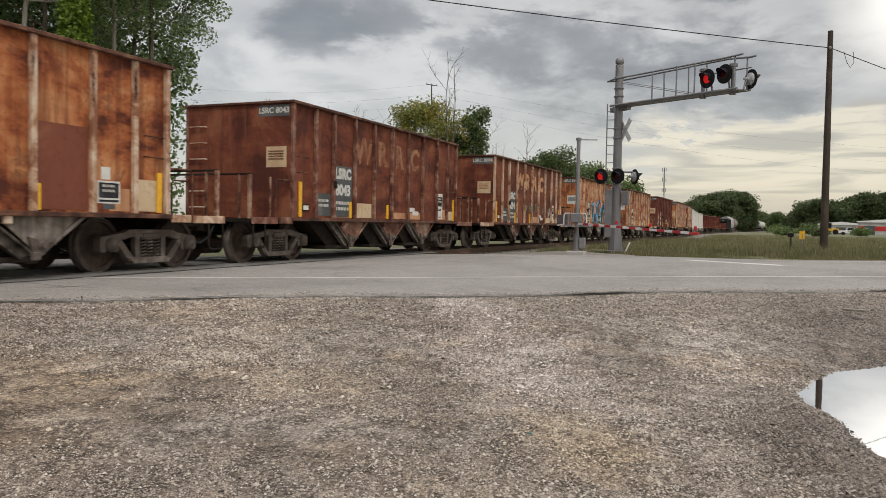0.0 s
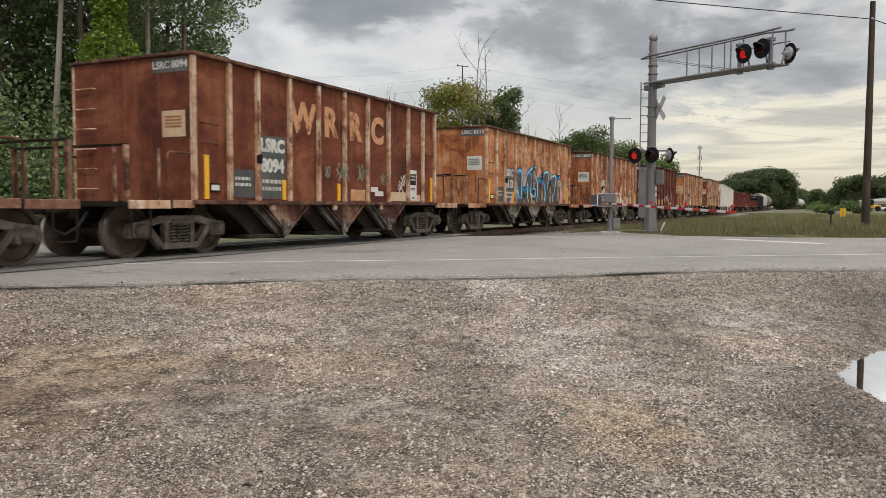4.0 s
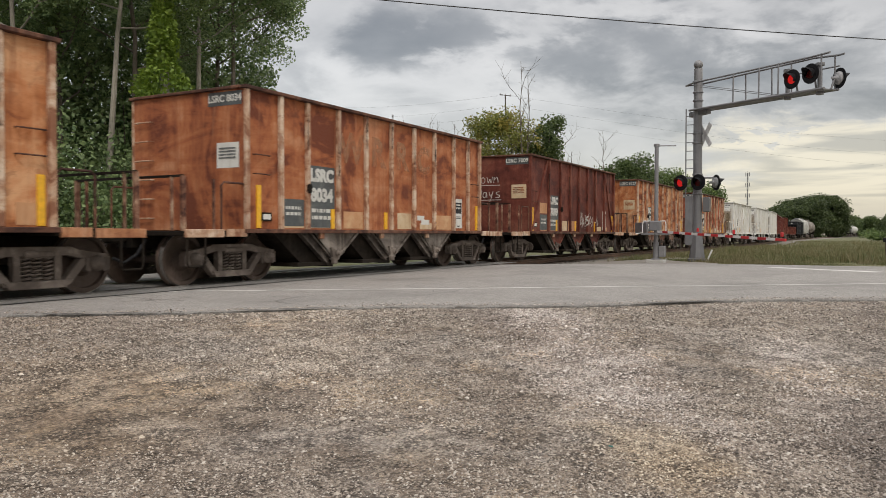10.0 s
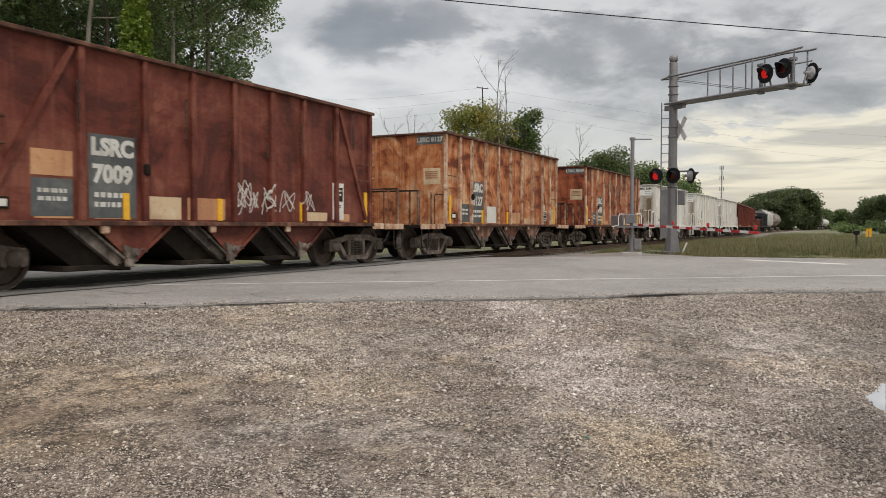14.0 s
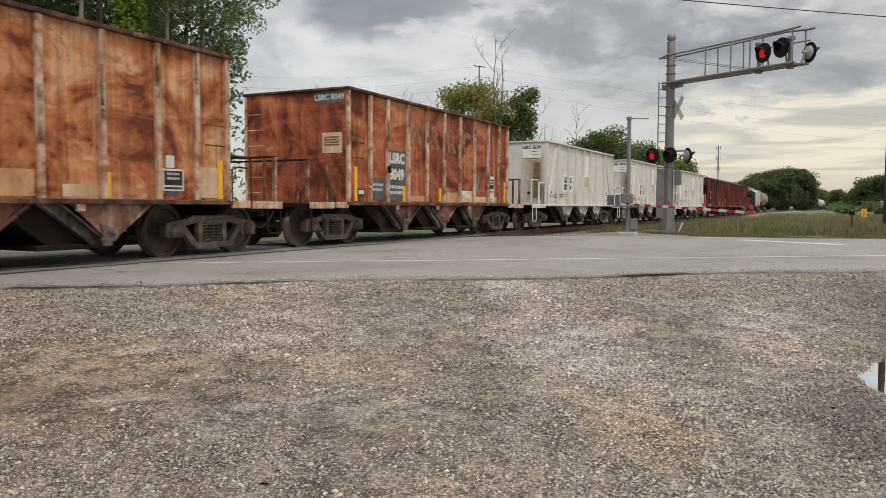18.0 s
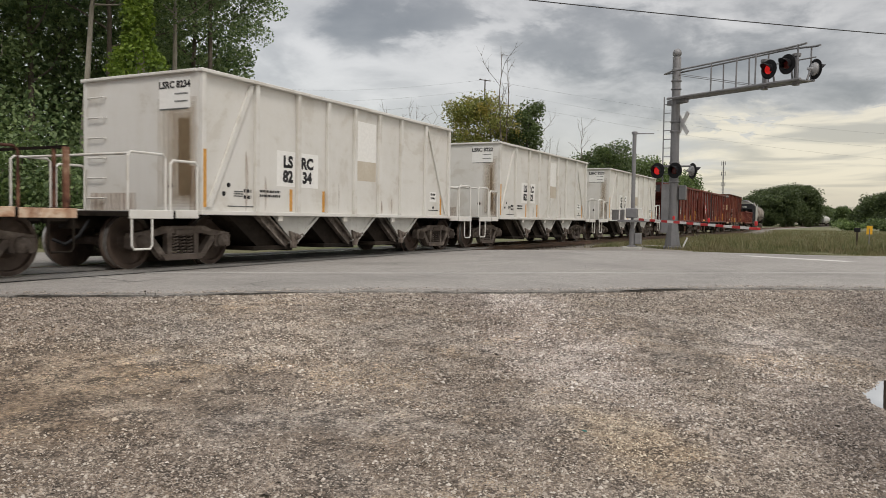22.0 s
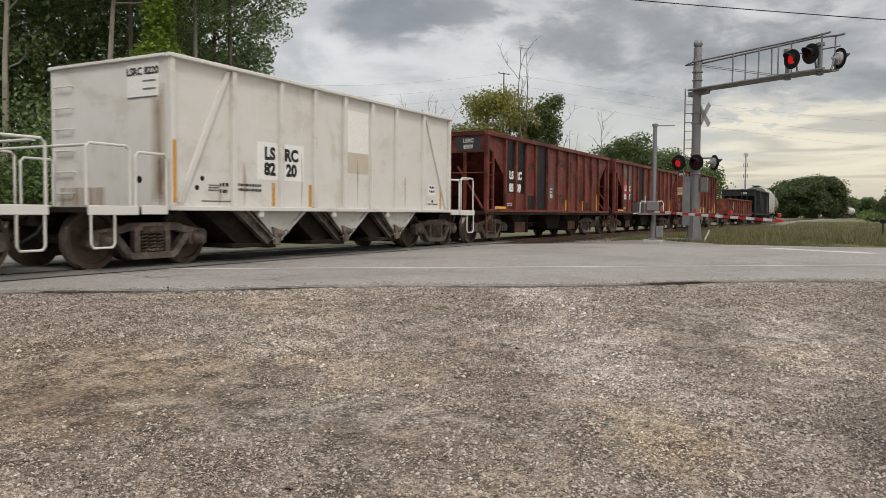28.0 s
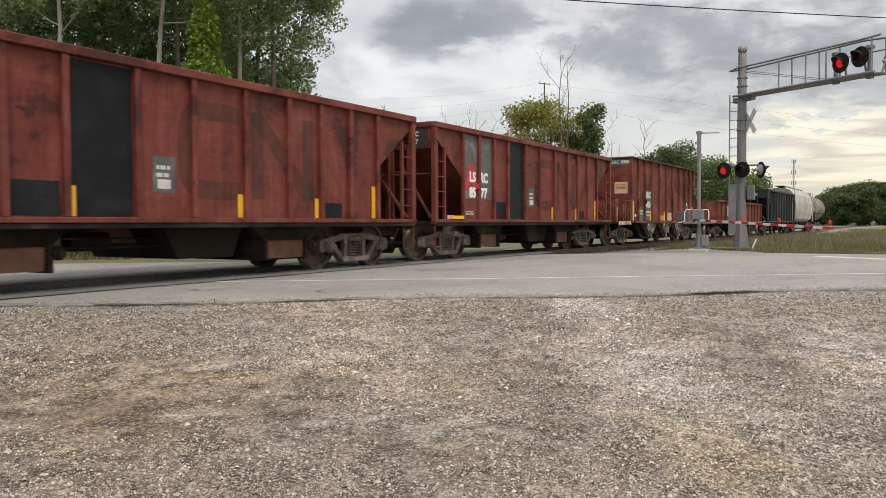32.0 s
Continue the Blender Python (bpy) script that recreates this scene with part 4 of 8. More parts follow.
SLAT = []


def shared_slat():
    if not SLAT:
        SLAT.append(finish(box(B(), -0.09, 0.09, -0.25, 0.25, -0.03, 0.0), "slat"))
    return SLAT[0]


def cantilever():
    x, y = 29.2, 5.36
    base = Vector((x, y, 0))
    s = thing("cantilever_signal", "grey aluminium crossing mast with a cantilever arm and red flashers", "crossing signal")
    bm = B()
    disc(bm, (x, y, -0.1), (0, 0, 1), [(0, 0.33), (0.1, 0.33), (0.12, 0.28), (0.14, 0.28), (1.15, 0.16), (1.2, 0.145)], 8)
    part("base_cone", bm, M["galv"], s, "flared cast base")
    bm = B()
    rod(bm, (x, y, 0.8), (x, y, 6.95), 0.165, 20, 0.15)
    part("mast", bm, M["galv"], s, smooth=False)
    for z in (2.35, 3.05, 4.2, 4.55, 5.75, 6.05, 6.45):
        part("band", disc(B(), (x, y, z), (0, 0, 1), [(0, 0.165), (0.015, 0.19), (0.05, 0.19), (0.065, 0.165)], 20), M["galv"], s)
    bm = B()
    bmesh.ops.create_uvsphere(bm, u_segments=20, v_segments=12, radius=0.165, matrix=Matrix.Translation((x, y, 7.1)))
    part("bell", bm, M["galv"], s, "round crossing bell on the mast top", smooth=True)
    # arm: walkway beam with two handrails
    tip, root = Vector((25.2, 0.87, 5.16)), Vector((x, y, 5.43))
    d = (tip - root).normalized()
    w = d.cross(Vector((0, 0, 1))).normalized() * 0.27
    for k in (-1, 1):
        bm = B()
        tube(bm, [root + k * w - d * 0.15, tip + k * w], 0.042, 10)
        part("lower_chord", bm, M["galv"], s)
    n = 26
    turn = Matrix.Rotation(math.atan2(d.y, d.x), 4, "Z") @ Matrix.Rotation(-math.asin(d.z), 4, "Y")
    for i in range(n):
        part("slat", shared_slat(), M["galv"], s, at=Matrix.Translation(root.lerp(tip, (i + 0.5) / n)) @ turn)
    up0, up1 = Vector((x, y, 6.42)) - d * 0.7, Vector((25.2, 0.87, 6.19))
    for k in (-1, 1):
        bm = B()
        a = Vector((x, y, 6.42)) + k * w * 0.85
        tube(bm, [up0, a, up1.lerp(a, 0.12) + k * w * 0.3, up1 + k * w - Vector((0, 0, 0.03)), up1 + k * w + d * 0.2 - Vector((0, 0, 0.02))], 0.032, 8)
        part("handrail", bm, M["galv"], s)
        for f in (0.36, 0.56, 0.70, 0.98):
            lo, hi = root.lerp(tip, f) + k * w, (Vector((x, y, 6.42)).lerp(up1, f)) + k * w * 0.95
            part("stanchion", rod(B(), lo, hi, 0.025, 8), M["galv"], s)
    part("guy_rod", rod(B(), Vector((x, y, 6.3)), root.lerp(tip, 0.68), 0.01, 6), M["galv"], s)
    part("guy_rod", rod(B(), Vector((x, y, 6.36)), root.lerp(tip, 0.72), 0.01, 6), M["galv"], s)
    part("bracket", box(B(), -0.4, 0.6, -0.09, 0.09, -0.2, -0.02), M["galv"], s, at=Matrix.Translation(root) @ Matrix.Rotation(math.atan2(d.y, d.x), 4, "Z"))
    # flashers on the arm, and lower on the mast
    fwd, low, back = Vector((-0.78, 0.62, 0)), Vector((-0.93, 0.37, 0)), ROAD_U
    out = Vector((0.0, 0, 0.0))
    for f, z, face, lens in ((0.79, 0.44, fwd, M["red_on"]), (0.91, 0.5, fwd, M["red_dim"]), (1.0, 0.32, back, M["red_off"])):
        c = root.lerp(tip, f) + Vector((0, 0, z)) + face * 0.25
        signal_head(s, c, face, lens, 0.3)
        part("lamp_stem", rod(B(), root.lerp(tip, f), c - face * 0.15, 0.03, 8), M["galv"], s)
    for f in (0.72, 0.93):
        p = root.lerp(tip, f)
        part("junction_post", disc(B(), p, (0, 0, 1), [(-0.12, 0.11), (0.05, 0.11), (0.06, 0.07), (0.72, 0.07), (0.74, 0.13), (0.82, 0.13)], 12), M["galv"], s)
    part("lamp_bar", rod(B(), root.lerp(tip, 0.74) + Vector((0, 0, 0.62)), root.lerp(tip, 1.05) + Vector((0, 0, 0.62)), 0.022, 8), M["galv"], s)
    for o, face, lens in ((0.42, low, M["red_on"]), (-0.2, low, M["red_dim"]), (-0.36, back, M["red_off"])):
        c = base + Vector((0, 0, 2.79)) + Vector((0, 1, 0)) * o + face * 0.32
        signal_head(s, c, face, lens, 0.29)
    part("lamp_bar", rod(B(), (x - 0.1, y - 0.6, 2.95), (x - 0.1, y + 0.75, 2.95), 0.03, 8), M["galv"], s)
    # crossbuck, seen nearly edge on from the lot
    for a in (50, -50):
        bm = box(B(), -0.5, 0.5, -0.012, 0.012, -0.1, 0.1)
        m = Matrix.Translation((x - 0.1, y - 0.28, 4.5)) @ Matrix.Rotation(math.atan2(ROAD_N.y, ROAD_N.x) + 0.1, 4, "Z") @ Matrix.Rotation(radians(a), 4, "Y")
        part("crossbuck_blade", bm, M["whitepaint"], s, "grey-backed white crossbuck board", at=m)
    # ladder on the track side
    lx, ly = x - 0.1, y + 0.1
    for o in (0.0, 0.3):
        part("ladder_rail", box(B(), lx - 0.02, lx + 0.02, ly + o - 0.02, ly + o + 0.02, 0.5, 5.5), M["galv"], s)
    for i in range(15):
        part("rung", rod(B(), (lx, ly - 0.02, 0.75 + i * 0.32), (lx, ly + 0.3, 0.75 + i * 0.32), 0.014, 6), M["galv"], s)
    part("relay_box", box(B(), x - 0.1, x + 0.18, y - 0.44, y - 0.2, 1.72, 2.25, 0.02), M["galv"], s)
    part("ladder_guard", box(B(), lx - 0.04, lx - 0.02, ly + 0.04, ly + 0.28, 0.5, 2.3), M["galv"], s)


def gate():
    x, y = 26.65, 6.25
    s = thing("crossing_gate", "lowered red and white striped gate arm on a grey post", "crossing gate")
    part("footing", box(B(), x - 0.25, x + 0.25, y - 0.3, y + 0.3, -0.2, 0.03, 0.02), M["concrete"], s)
    part("base", disc(B(), (x, y, 0.02), (0, 0, 1), [(0, 0.17), (0.05, 0.17), (0.07, 0.11), (0.6, 0.095), (0.62, 0.08)], 16), M["galv"], s)
    part("post", rod(B(), (x, y, 0.1), (x, y, 3.98), 0.068, 16), M["galv"], s)
    part("post_cap", disc(B(), (x, y, 3.9), (0, 0, 1), [(0, 0.1), (0.08, 0.1), (0.1, 0.06)], 14), M["galv"], s)
    part("top_arm", rod(B(), (x, y, 3.93), (x + 0.15, y - 0.62, 3.92), 0.02, 8), M["galv"], s)
    part("mechanism", box(B(), x - 0.13, x + 0.13, y - 0.16, y + 0.22, 1.02, 1.36, 0.03), M["galv"], s, "grey gate mechanism box")
    part("small_box", box(B(), x - 0.1, x + 0.1, y - 0.32, y - 0.1, 0.12, 0.5, 0.02), M["galv"], s)
    for o in (-0.34, 0.38):
        part("guard_loop", tube(B(), [(x - 0.2, y + o * 0.55, 1.35), (x - 0.2, y + o, 1.35), (x - 0.2, y + o * 1.1, 1.25), (x - 0.2, y + o * 1.1, 0.95), (x - 0.2, y + o * 1.7, 0.92)], 0.018, 6), M["whitepaint"], s)
    part("bracket", box(B(), x - 0.3, x - 0.1, y - 0.5, y + 0.45, 0.88, 0.95), M["galv"], s)
    d = Vector((-0.785, -0.62, 0)).normalized()
    root, tip = Vector((x - 0.2, y - 0.1, 0.99)), Vector((20.84, 1.66, 0.76))
    bm = box(B(), -0.6, 0.35, -0.035, 0.035, -0.2, 0.18, 0.01)
    turn = Matrix.Rotation(math.atan2(d.y, d.x), 4, "Z")
    part("counterweight", bm, M["galv"], s, "grey counterweight behind the pivot", at=Matrix.Translation(root - d * 1.2 + Vector((0, 0, 0.15))) @ turn)
    L = (tip - root).length
    tilt = turn @ Matrix.Rotation(math.asin((root.z - tip.z) / L), 4, "Y")
    n = 18
    for i in range(n):
        a, b = L * i / n, L * (i + 1) / n
        h = 0.038 - 0.006 * i / n
        part("stripe", box(B(), a, b, -0.025, 0.025, -h, h), M["redpaint"] if i % 2 == n % 2 + 1 or i % 2 else M["whitepaint"], s, at=Matrix.Translation(root) @ tilt)
    for f in (0.38, 0.66, 0.97):
        p = root.lerp(tip, f) + Vector((0, 0, 0.07))
        part("arm_lamp", disc(B(), p, (0, 0, 1), [(0, 0.03), (0.04, 0.04), (0.1, 0.04), (0.12, 0.02)], 12), M["redpaint"], s, "small red lamp on the arm")


def utility_pole():
    x, y = 41.9, -2.43
    s = thing("utility_pole", "tall dark weathered wooden utility pole", "utility pole")
    bm = B()
    rod(bm, (x, y, -0.4), (x, y, 10.58), 0.19, 16, 0.12)
    part("pole", bm, M["wood"], s)
    part("band", disc(B(), (x, y, 5.4), (0, 0, 1), [(0, 0.165), (0.16, 0.165)], 14), M["wood"], s)
    part("insulator", disc(B(), (x - 0.1, y, 9.7), (0, 0, 1), [(0, 0.05), (0.06, 0.08), (0.12, 0.04)], 10), M["lamp_back"], s)
    part("cable_loop", tube(B(), [(x, y - 0.6, 9.55), (x, y - 0.75, 9.0), (x, y - 0.9, 8.75), (x, y - 1.05, 9.0), (x, y - 1.0, 9.5)], 0.015, 5), M["cable"], s)
    bm = B()
    pts = []
    for i in range(29):
        L = i * 2.5
        pts.append((x - 0.62 * L, y + 0.785 * L, 9.77 + 0.0105 * L + 0.0006 * L * L))
    tube(bm, pts, 0.022, 6)
    tagged(part("overhead_cable", bm, M["cable"]), "black overhead cable strung from the pole", "cable")
    bm = B()
    a, b = Vector((x, y, 9.77)), Vector((56, -20, 6.0))
    tube(bm, [a.lerp(b, i / 12) - Vector((0, 0, 0.5 * math.sin(math.pi * i / 12))) for i in range(13)], 0.02, 6)
    tagged(part("service_cable", bm, M["cable"]), "thinner black service cable falling from the pole", "cable")


def polar(az, el, dist):
    """A point at that bearing from the track's direction, height angle and plan distance from the eye."""
    return Vector((dist * math.cos(radians(az)), dist * math.sin(radians(az)), 0.906 + dist * math.tan(radians(el))))


def marker_posts():
    s = thing("marker_post", "dark marker post with a black head in the grass", "marker post")
    p = polar(-1.3, -0.95, 33)
    part("post", box(B(), p.x - 0.035, p.x + 0.035, p.y - 0.035, p.y + 0.035, -0.3, 0.72), M["wood"], s)
    part("head", box(B(), p.x - 0.06, p.x + 0.06, p.y - 0.11, p.y + 0.11, 0.62, 0.78, 0.02), M["black"], s)
    s = thing("warning_marker", "small yellow pipeline marker board on a post", "sign")
    p = polar(-2.0, -0.7, 44)
    part("post", rod(B(), (p.x, p.y, -0.3), (p.x, p.y, 0.7), 0.03, 8), M["galv"], s)
    part("board", box(B(), p.x - 0.02, p.x + 0.02, p.y - 0.13, p.y + 0.13, 0.42, 0.84), M["yellow"], s, "yellow board")
    # short striped stake beside the mast
    s = thing("guard_stake", "short leaning white stake beside the mast", "stake")
    part("stake", rod(B(), (29.0, 4.98, -0.1), (29.05, 4.8, 0.34), 0.03, 8), M["whitepaint"], s)


def far_lines():
    # transmission frame and its wires, beyond the trees
    top = polar(24.1, 10.2, 190)
    s = thing("power_pole", "distant wooden power pole with a slanting crossarm", "utility pole")
    part("pole", rod(B(), (top.x, top.y, 0), (top.x, top.y, top.z), 0.15, 8), M["wood"], s)
    part("crossarm", rod(B(), (top.x + 0.6, top.y - 1.3, top.z - 0.3), (top.x - 0.6, top.y + 1.3, top.z + 0.1), 0.1, 8), M["wood"], s)
    for o in (-1.1, 0.0, 1.1):
        part("insulator", disc(B(), (top.x - 0.45 * o, top.y + o, top.z - 0.1 + 0.15 * o), (0, 0, 1), [(0, 0.05), (0.2, 0.12), (0.4, 0.06)], 8), M["lamp_back"], s)
    ends = ((-9.0, 5.1), (-9.0, 4.2), (-9.0, 3.5))
    for i, (az, el) in enumerate(ends):
        b = polar(az, el, 260)
        a = Vector(top) + Vector((0, 0, -2.4 * i))
        bm = B()
        pts = [a.lerp(b, k / 18) - Vector((0, 0, 2.5 * math.sin(math.pi * k / 18))) for k in range(19)]
        c = polar(44, 9.2 - i * 0.8, 200)
        pts = [c.lerp(a, k / 6) - Vector((0, 0, 2.0 * math.sin(math.pi * k / 6))) for k in range(6)] + pts
        tube(bm, pts, 0.014, 4)
        tagged(part("power_line", bm, M["cable"]), "thin distant power line", "power line", "power lines")
    # cell tower on the skyline
    t = polar(7.1, 4.24, 420)
    s = thing("lattice_tower", "distant slender grey radio mast with antennas", "radio mast")
    for k in range(3):
        a = k * math.tau / 3
        part("leg", rod(B(), (t.x + 0.4 * math.cos(a), t.y + 0.4 * math.sin(a), 0), (t.x + 0.25 * math.cos(a), t.y + 0.25 * math.sin(a), t.z), 0.1, 6), M["galv"], s)
    for z in np.arange(6, t.z, 1.6):
        part("brace", rod(B(), (t.x, t.y - 0.3, z), (t.x, t.y + 0.3, z + 1.3), 0.06, 4), M["galv"], s)
    for z in (t.z - 0.8, t.z - 6.0, t.z - 11.5):
        for o in (-1.1, 0, 1.1):
            part("antenna", box(B(), t.x - 0.15, t.x + 0.15, t.y + o * 0.8 - 0.15, t.y + o * 0.8 + 0.15, z - 1.0, z + 1.0), M["galv"], s)


def litter():
    t = part("wood_scrap", box(B(), -0.17, 0.17, -0.04, 0.04, -0.012, 0.012, 0.005), M["bark_pale"], at=pose(10.71, -1.0, -0.075, 0, 3, 40))
    tagged(t, "short grey scrap of broken board", "scrap wood")
    bm = B()
    disc(bm, (0, 0, 0), (0, 0, 1), [(0, 0.016), (0.006, 0.013)], 5)
    t = part("glass_shard", bm, M["teal"], at=pose(4.38, 1.28, -0.335, 8, 4, 0))
    tagged(t, "small teal shard of bottle glass", "litter")


cantilever()
gate()
utility_pole()
marker_posts()
litter()
far_lines()

# ---- the train ----
HALF = 1.50
SHEET = 1.42
R_WHEEL = 0.457
CACHE = {}
CARS, WHEELS = [], []


def shared(key, make, smooth=False):
    if key not in CACHE:
        CACHE[key] = finish(make(), key if isinstance(key, str) else key[0], smooth)
    return CACHE[key]


def wheelset_mesh():
    bm = B()
    rod(bm, (0, -0.98, 0), (0, 0.98, 0), 0.075, 12)
    for s in (-1, 1):
        disc(bm, (0, s * 0.655, 0), (0, s, 0), [(0.0, 0.12), (0.0, 0.40), (-0.005, 0.485), (0.03, 0.48), (0.045, 0.457), (0.14, 0.452), (0.14, 0.385), (0.085, 0.37), (0.07, 0.2), (0.14, 0.14), (0.16, 0.1)], 36)
    return bm


def tread_mesh():
    return hoop(B(), (0, 1, 0), [(-0.04, 0.45), (-0.04, 0.459), (0.04, 0.459), (0.04, 0.45)])


def side_frame_mesh():
    bm = B()
    y0, y1 = -0.075, 0.075
    prism(bm, [(-1.12, 0.60), (-0.62, 0.66), (-0.5, 0.72), (0.5, 0.72), (0.62, 0.66), (1.12, 0.60), (1.12, 0.50), (0.6, 0.55), (0.45, 0.6), (-0.45, 0.6), (-0.6, 0.55), (-1.12, 0.50)], y0, y1)
    for s in (-1, 1):
        prism(bm, [(s * 0.82, 0.54), (s * 0.66, 0.54), (s * 0.34, 0.17), (s * 0.5, 0.17)], y0 * 0.9, y1 * 0.9)
        prism(bm, [(s * 0.36, 0.6), (s * 0.25, 0.6), (s * 0.25, 0.2), (s * 0.36, 0.2)], y0 * 0.8, y1 * 0.8)
        prism(bm, [(s * 1.14, 0.56), (s * 0.74, 0.56), (s * 0.74, 0.36), (s * 0.80, 0.33), (s * 0.84, 0.4), (s * 1.0, 0.4), (s * 1.04, 0.33), (s * 1.14, 0.36)], y0 * 1.1, y1 * 1.1)
    prism(bm, [(-0.52, 0.24), (0.52, 0.24), (0.42, 0.13), (-0.42, 0.13)], y0 * 1.2, y1 * 1.2)
    bmesh.ops.bevel(bm, geom=list(bm.edges), offset=0.008, segments=1, affect="EDGES")
    return bm


def spring_mesh():
    n, turns = 60, 6
    return tube(B(), [(0.066 * math.cos(i * turns * math.tau / n), 0.066 * math.sin(i * turns * math.tau / n), 0.235 + 0.335 * i / n) for i in range(n + 1)], 0.016, 5)


def journal_mesh():
    return disc(B(), (0, 0, 0), (0, -1, 0), [(0, 0.12), (0.05, 0.12), (0.06, 0.1), (0.1, 0.095), (0.105, 0.05), (0.12, 0.045)], 16)


def truck(car, x):
    """Three-piece freight truck: two side frames with springs, bolster, and two wheelsets that turn."""
    t = part("truck", shared("bolster", lambda: box(B(), -0.22, 0.22, -1.1, 1.1, 0.565, 0.66, 0.02)), M["truck"], car, "dusty cast steel truck", at=(x, 0, 0))
    for s in (-1, 1):
        part("side_frame", shared("side_frame", side_frame_mesh), M["truck"], t, at=(0, s * 1.0, 0))
        for k in (-0.16, 0.0, 0.16):
            part("spring", shared("spring", spring_mesh), M["truck"], t, "steel coil spring", at=(k, s * 1.0, 0))
        for k in (-0.915, 0.915):
            part("journal", shared("journal", journal_mesh, True), M["truck"], t, at=pose(k, s * 1.06, 0.46, 0, 0, 0 if s < 0 else 180))
    for k in (-0.915, 0.915):
        w = part("wheelset", shared("wheelset", wheelset_mesh), M["wheel"], car, "steel wheelset with bright treads", at=(x + k, 0, R_WHEEL))
        for s in (-1, 1):
            part("tread", shared("tread", tread_mesh), M["tread"], w, at=(0, s * 0.745, 0))
        WHEELS.append(w)
    part("brake_beam", shared("brake_beam", lambda: box(B(), -0.05, 0.05, -0.8, 0.8, 0.28, 0.42, 0.01)), M["under"], t, at=(0.36, 0, 0))


def coupler_mesh():
    bm = B()
    box(bm, 0, 0.75, -0.09, 0.09, 0.78, 0.96, 0.015)
    box(bm, -0.28, 0.05, -0.16, 0.13, 0.74, 1.0, 0.04)
    box(bm, -0.34, -0.16, -0.16, -0.06, 0.76, 0.98, 0.03)
    return bm


def coupler(car, x, turn):
    part("coupler", shared("coupler", coupler_mesh), M["under"], car, "knuckle coupler", at=pose(x, 0, 0, 0, 0, turn))
    pts = [(0.2, -0.45, 0.8), (0.0, -0.46, 0.55), (-0.2, -0.4, 0.42), (-0.35, -0.3, 0.5)]
    part("air_hose", shared("air_hose", lambda: tube(B(), pts, 0.028, 8)), M["black"], car, at=pose(x, 0, 0, 0, 0, turn))


def plate(car, name, x0, x1, z0, z1, material, label="", y=-SHEET, t=0.004):
    """Thin painted panel on the near side sheet."""
    bm = box(B(), x0, x1, y - t, y + 0.001, z0, z1)
    return part(name, bm, material, car, label)


def end_plate(car, name, y0, y1, z0, z1, material, label="", x=0.0, t=0.004):
    """Thin painted panel on the end sheet."""
    bm = box(B(), x - t, x + 0.001, y0, y1, z0, z1)
    return part(name, bm, material, car, label)


def mark(car, body, x, z, size, material, y=-SHEET - 0.007, bold=0.008, name="lettering", on_end=None, slant=0.0):
    m = pose(x, y, z) if on_end is None else pose(on_end - 0.007, x, z, 0, 0, -90)
    return part(name, letters(body, size, bold, slant), material, car, at=m)


def bars(car, x, z, w, h, rows, material, rnd, y=-SHEET - 0.007, on_end=None):
    """Small unreadable writing as rows of short bars."""
    bm = B()
    for r in range(rows):
        u, zz = 0.0, z - r * h * 1.9
        while u < w:
            k = rnd.uniform(0.25, 0.9) * h * 2
            k = min(k, w - u)
            if on_end is None:
                box(bm, x + u, x + u + k, y, y + 0.004, zz, zz + h)
            else:
                box(bm, on_end - 0.008, on_end - 0.003, x - u - k, x - u, zz, zz + h)
            u += k + h * 0.45
    return tagged(part("small_lettering", bm, material, car), kind="stuff")


def smooth_path(pts, n=10):
    """Catmull-Rom samples through the points."""
    P = [Vector(p).to_2d() if len(p) > 2 else Vector(p) for p in pts]
    P = [P[0]] + P + [P[-1]]
    out = []
    for i in range(1, len(P) - 2):
        a, b, c, d = P[i - 1:i + 3]
        for k in range(n):
            t = k / n
            out.append(0.5 * ((2 * b) + (c - a) * t + (2 * a - 5 * b + 4 * c - d) * t * t + (3 * b - a - 3 * c + d) * t ** 3))
    out.append(P[-2])
    return out


def spray(car, name, pts, width, material, layer, posts=(), label="", taper=0.0):
    """Painted stroke that follows the side sheet and rides over the posts."""
    q = smooth_path(pts)
    bm, prev = B(), None

    def depth(x):
        over = any(abs(x - p) < 0.065 for p in posts)
        return -(HALF + 0.004 if over else SHEET + 0.006) - 0.0025 * layer
    for i, c in enumerate(q):
        d = (q[min(i + 1, len(q) - 1)] - q[max(i - 1, 0)])
        d = d.normalized() if d.length > 1e-6 else Vector((1, 0))
        w = width * (1 - taper * abs(2 * i / (len(q) - 1) - 1) ** 2) / 2
        o = Vector((-d.y, d.x)) * w
        row = []
        for k in (-1, 0, 1):
            p = c + o * k
            row.append(bm.verts.new((p.x, depth(p.x), p.y)))
        if prev:
            for k in (0, 1):
                bm.faces.new((prev[k], prev[k + 1], row[k + 1], row[k]))
        prev = row
    return part(name, bm, material, car, label)


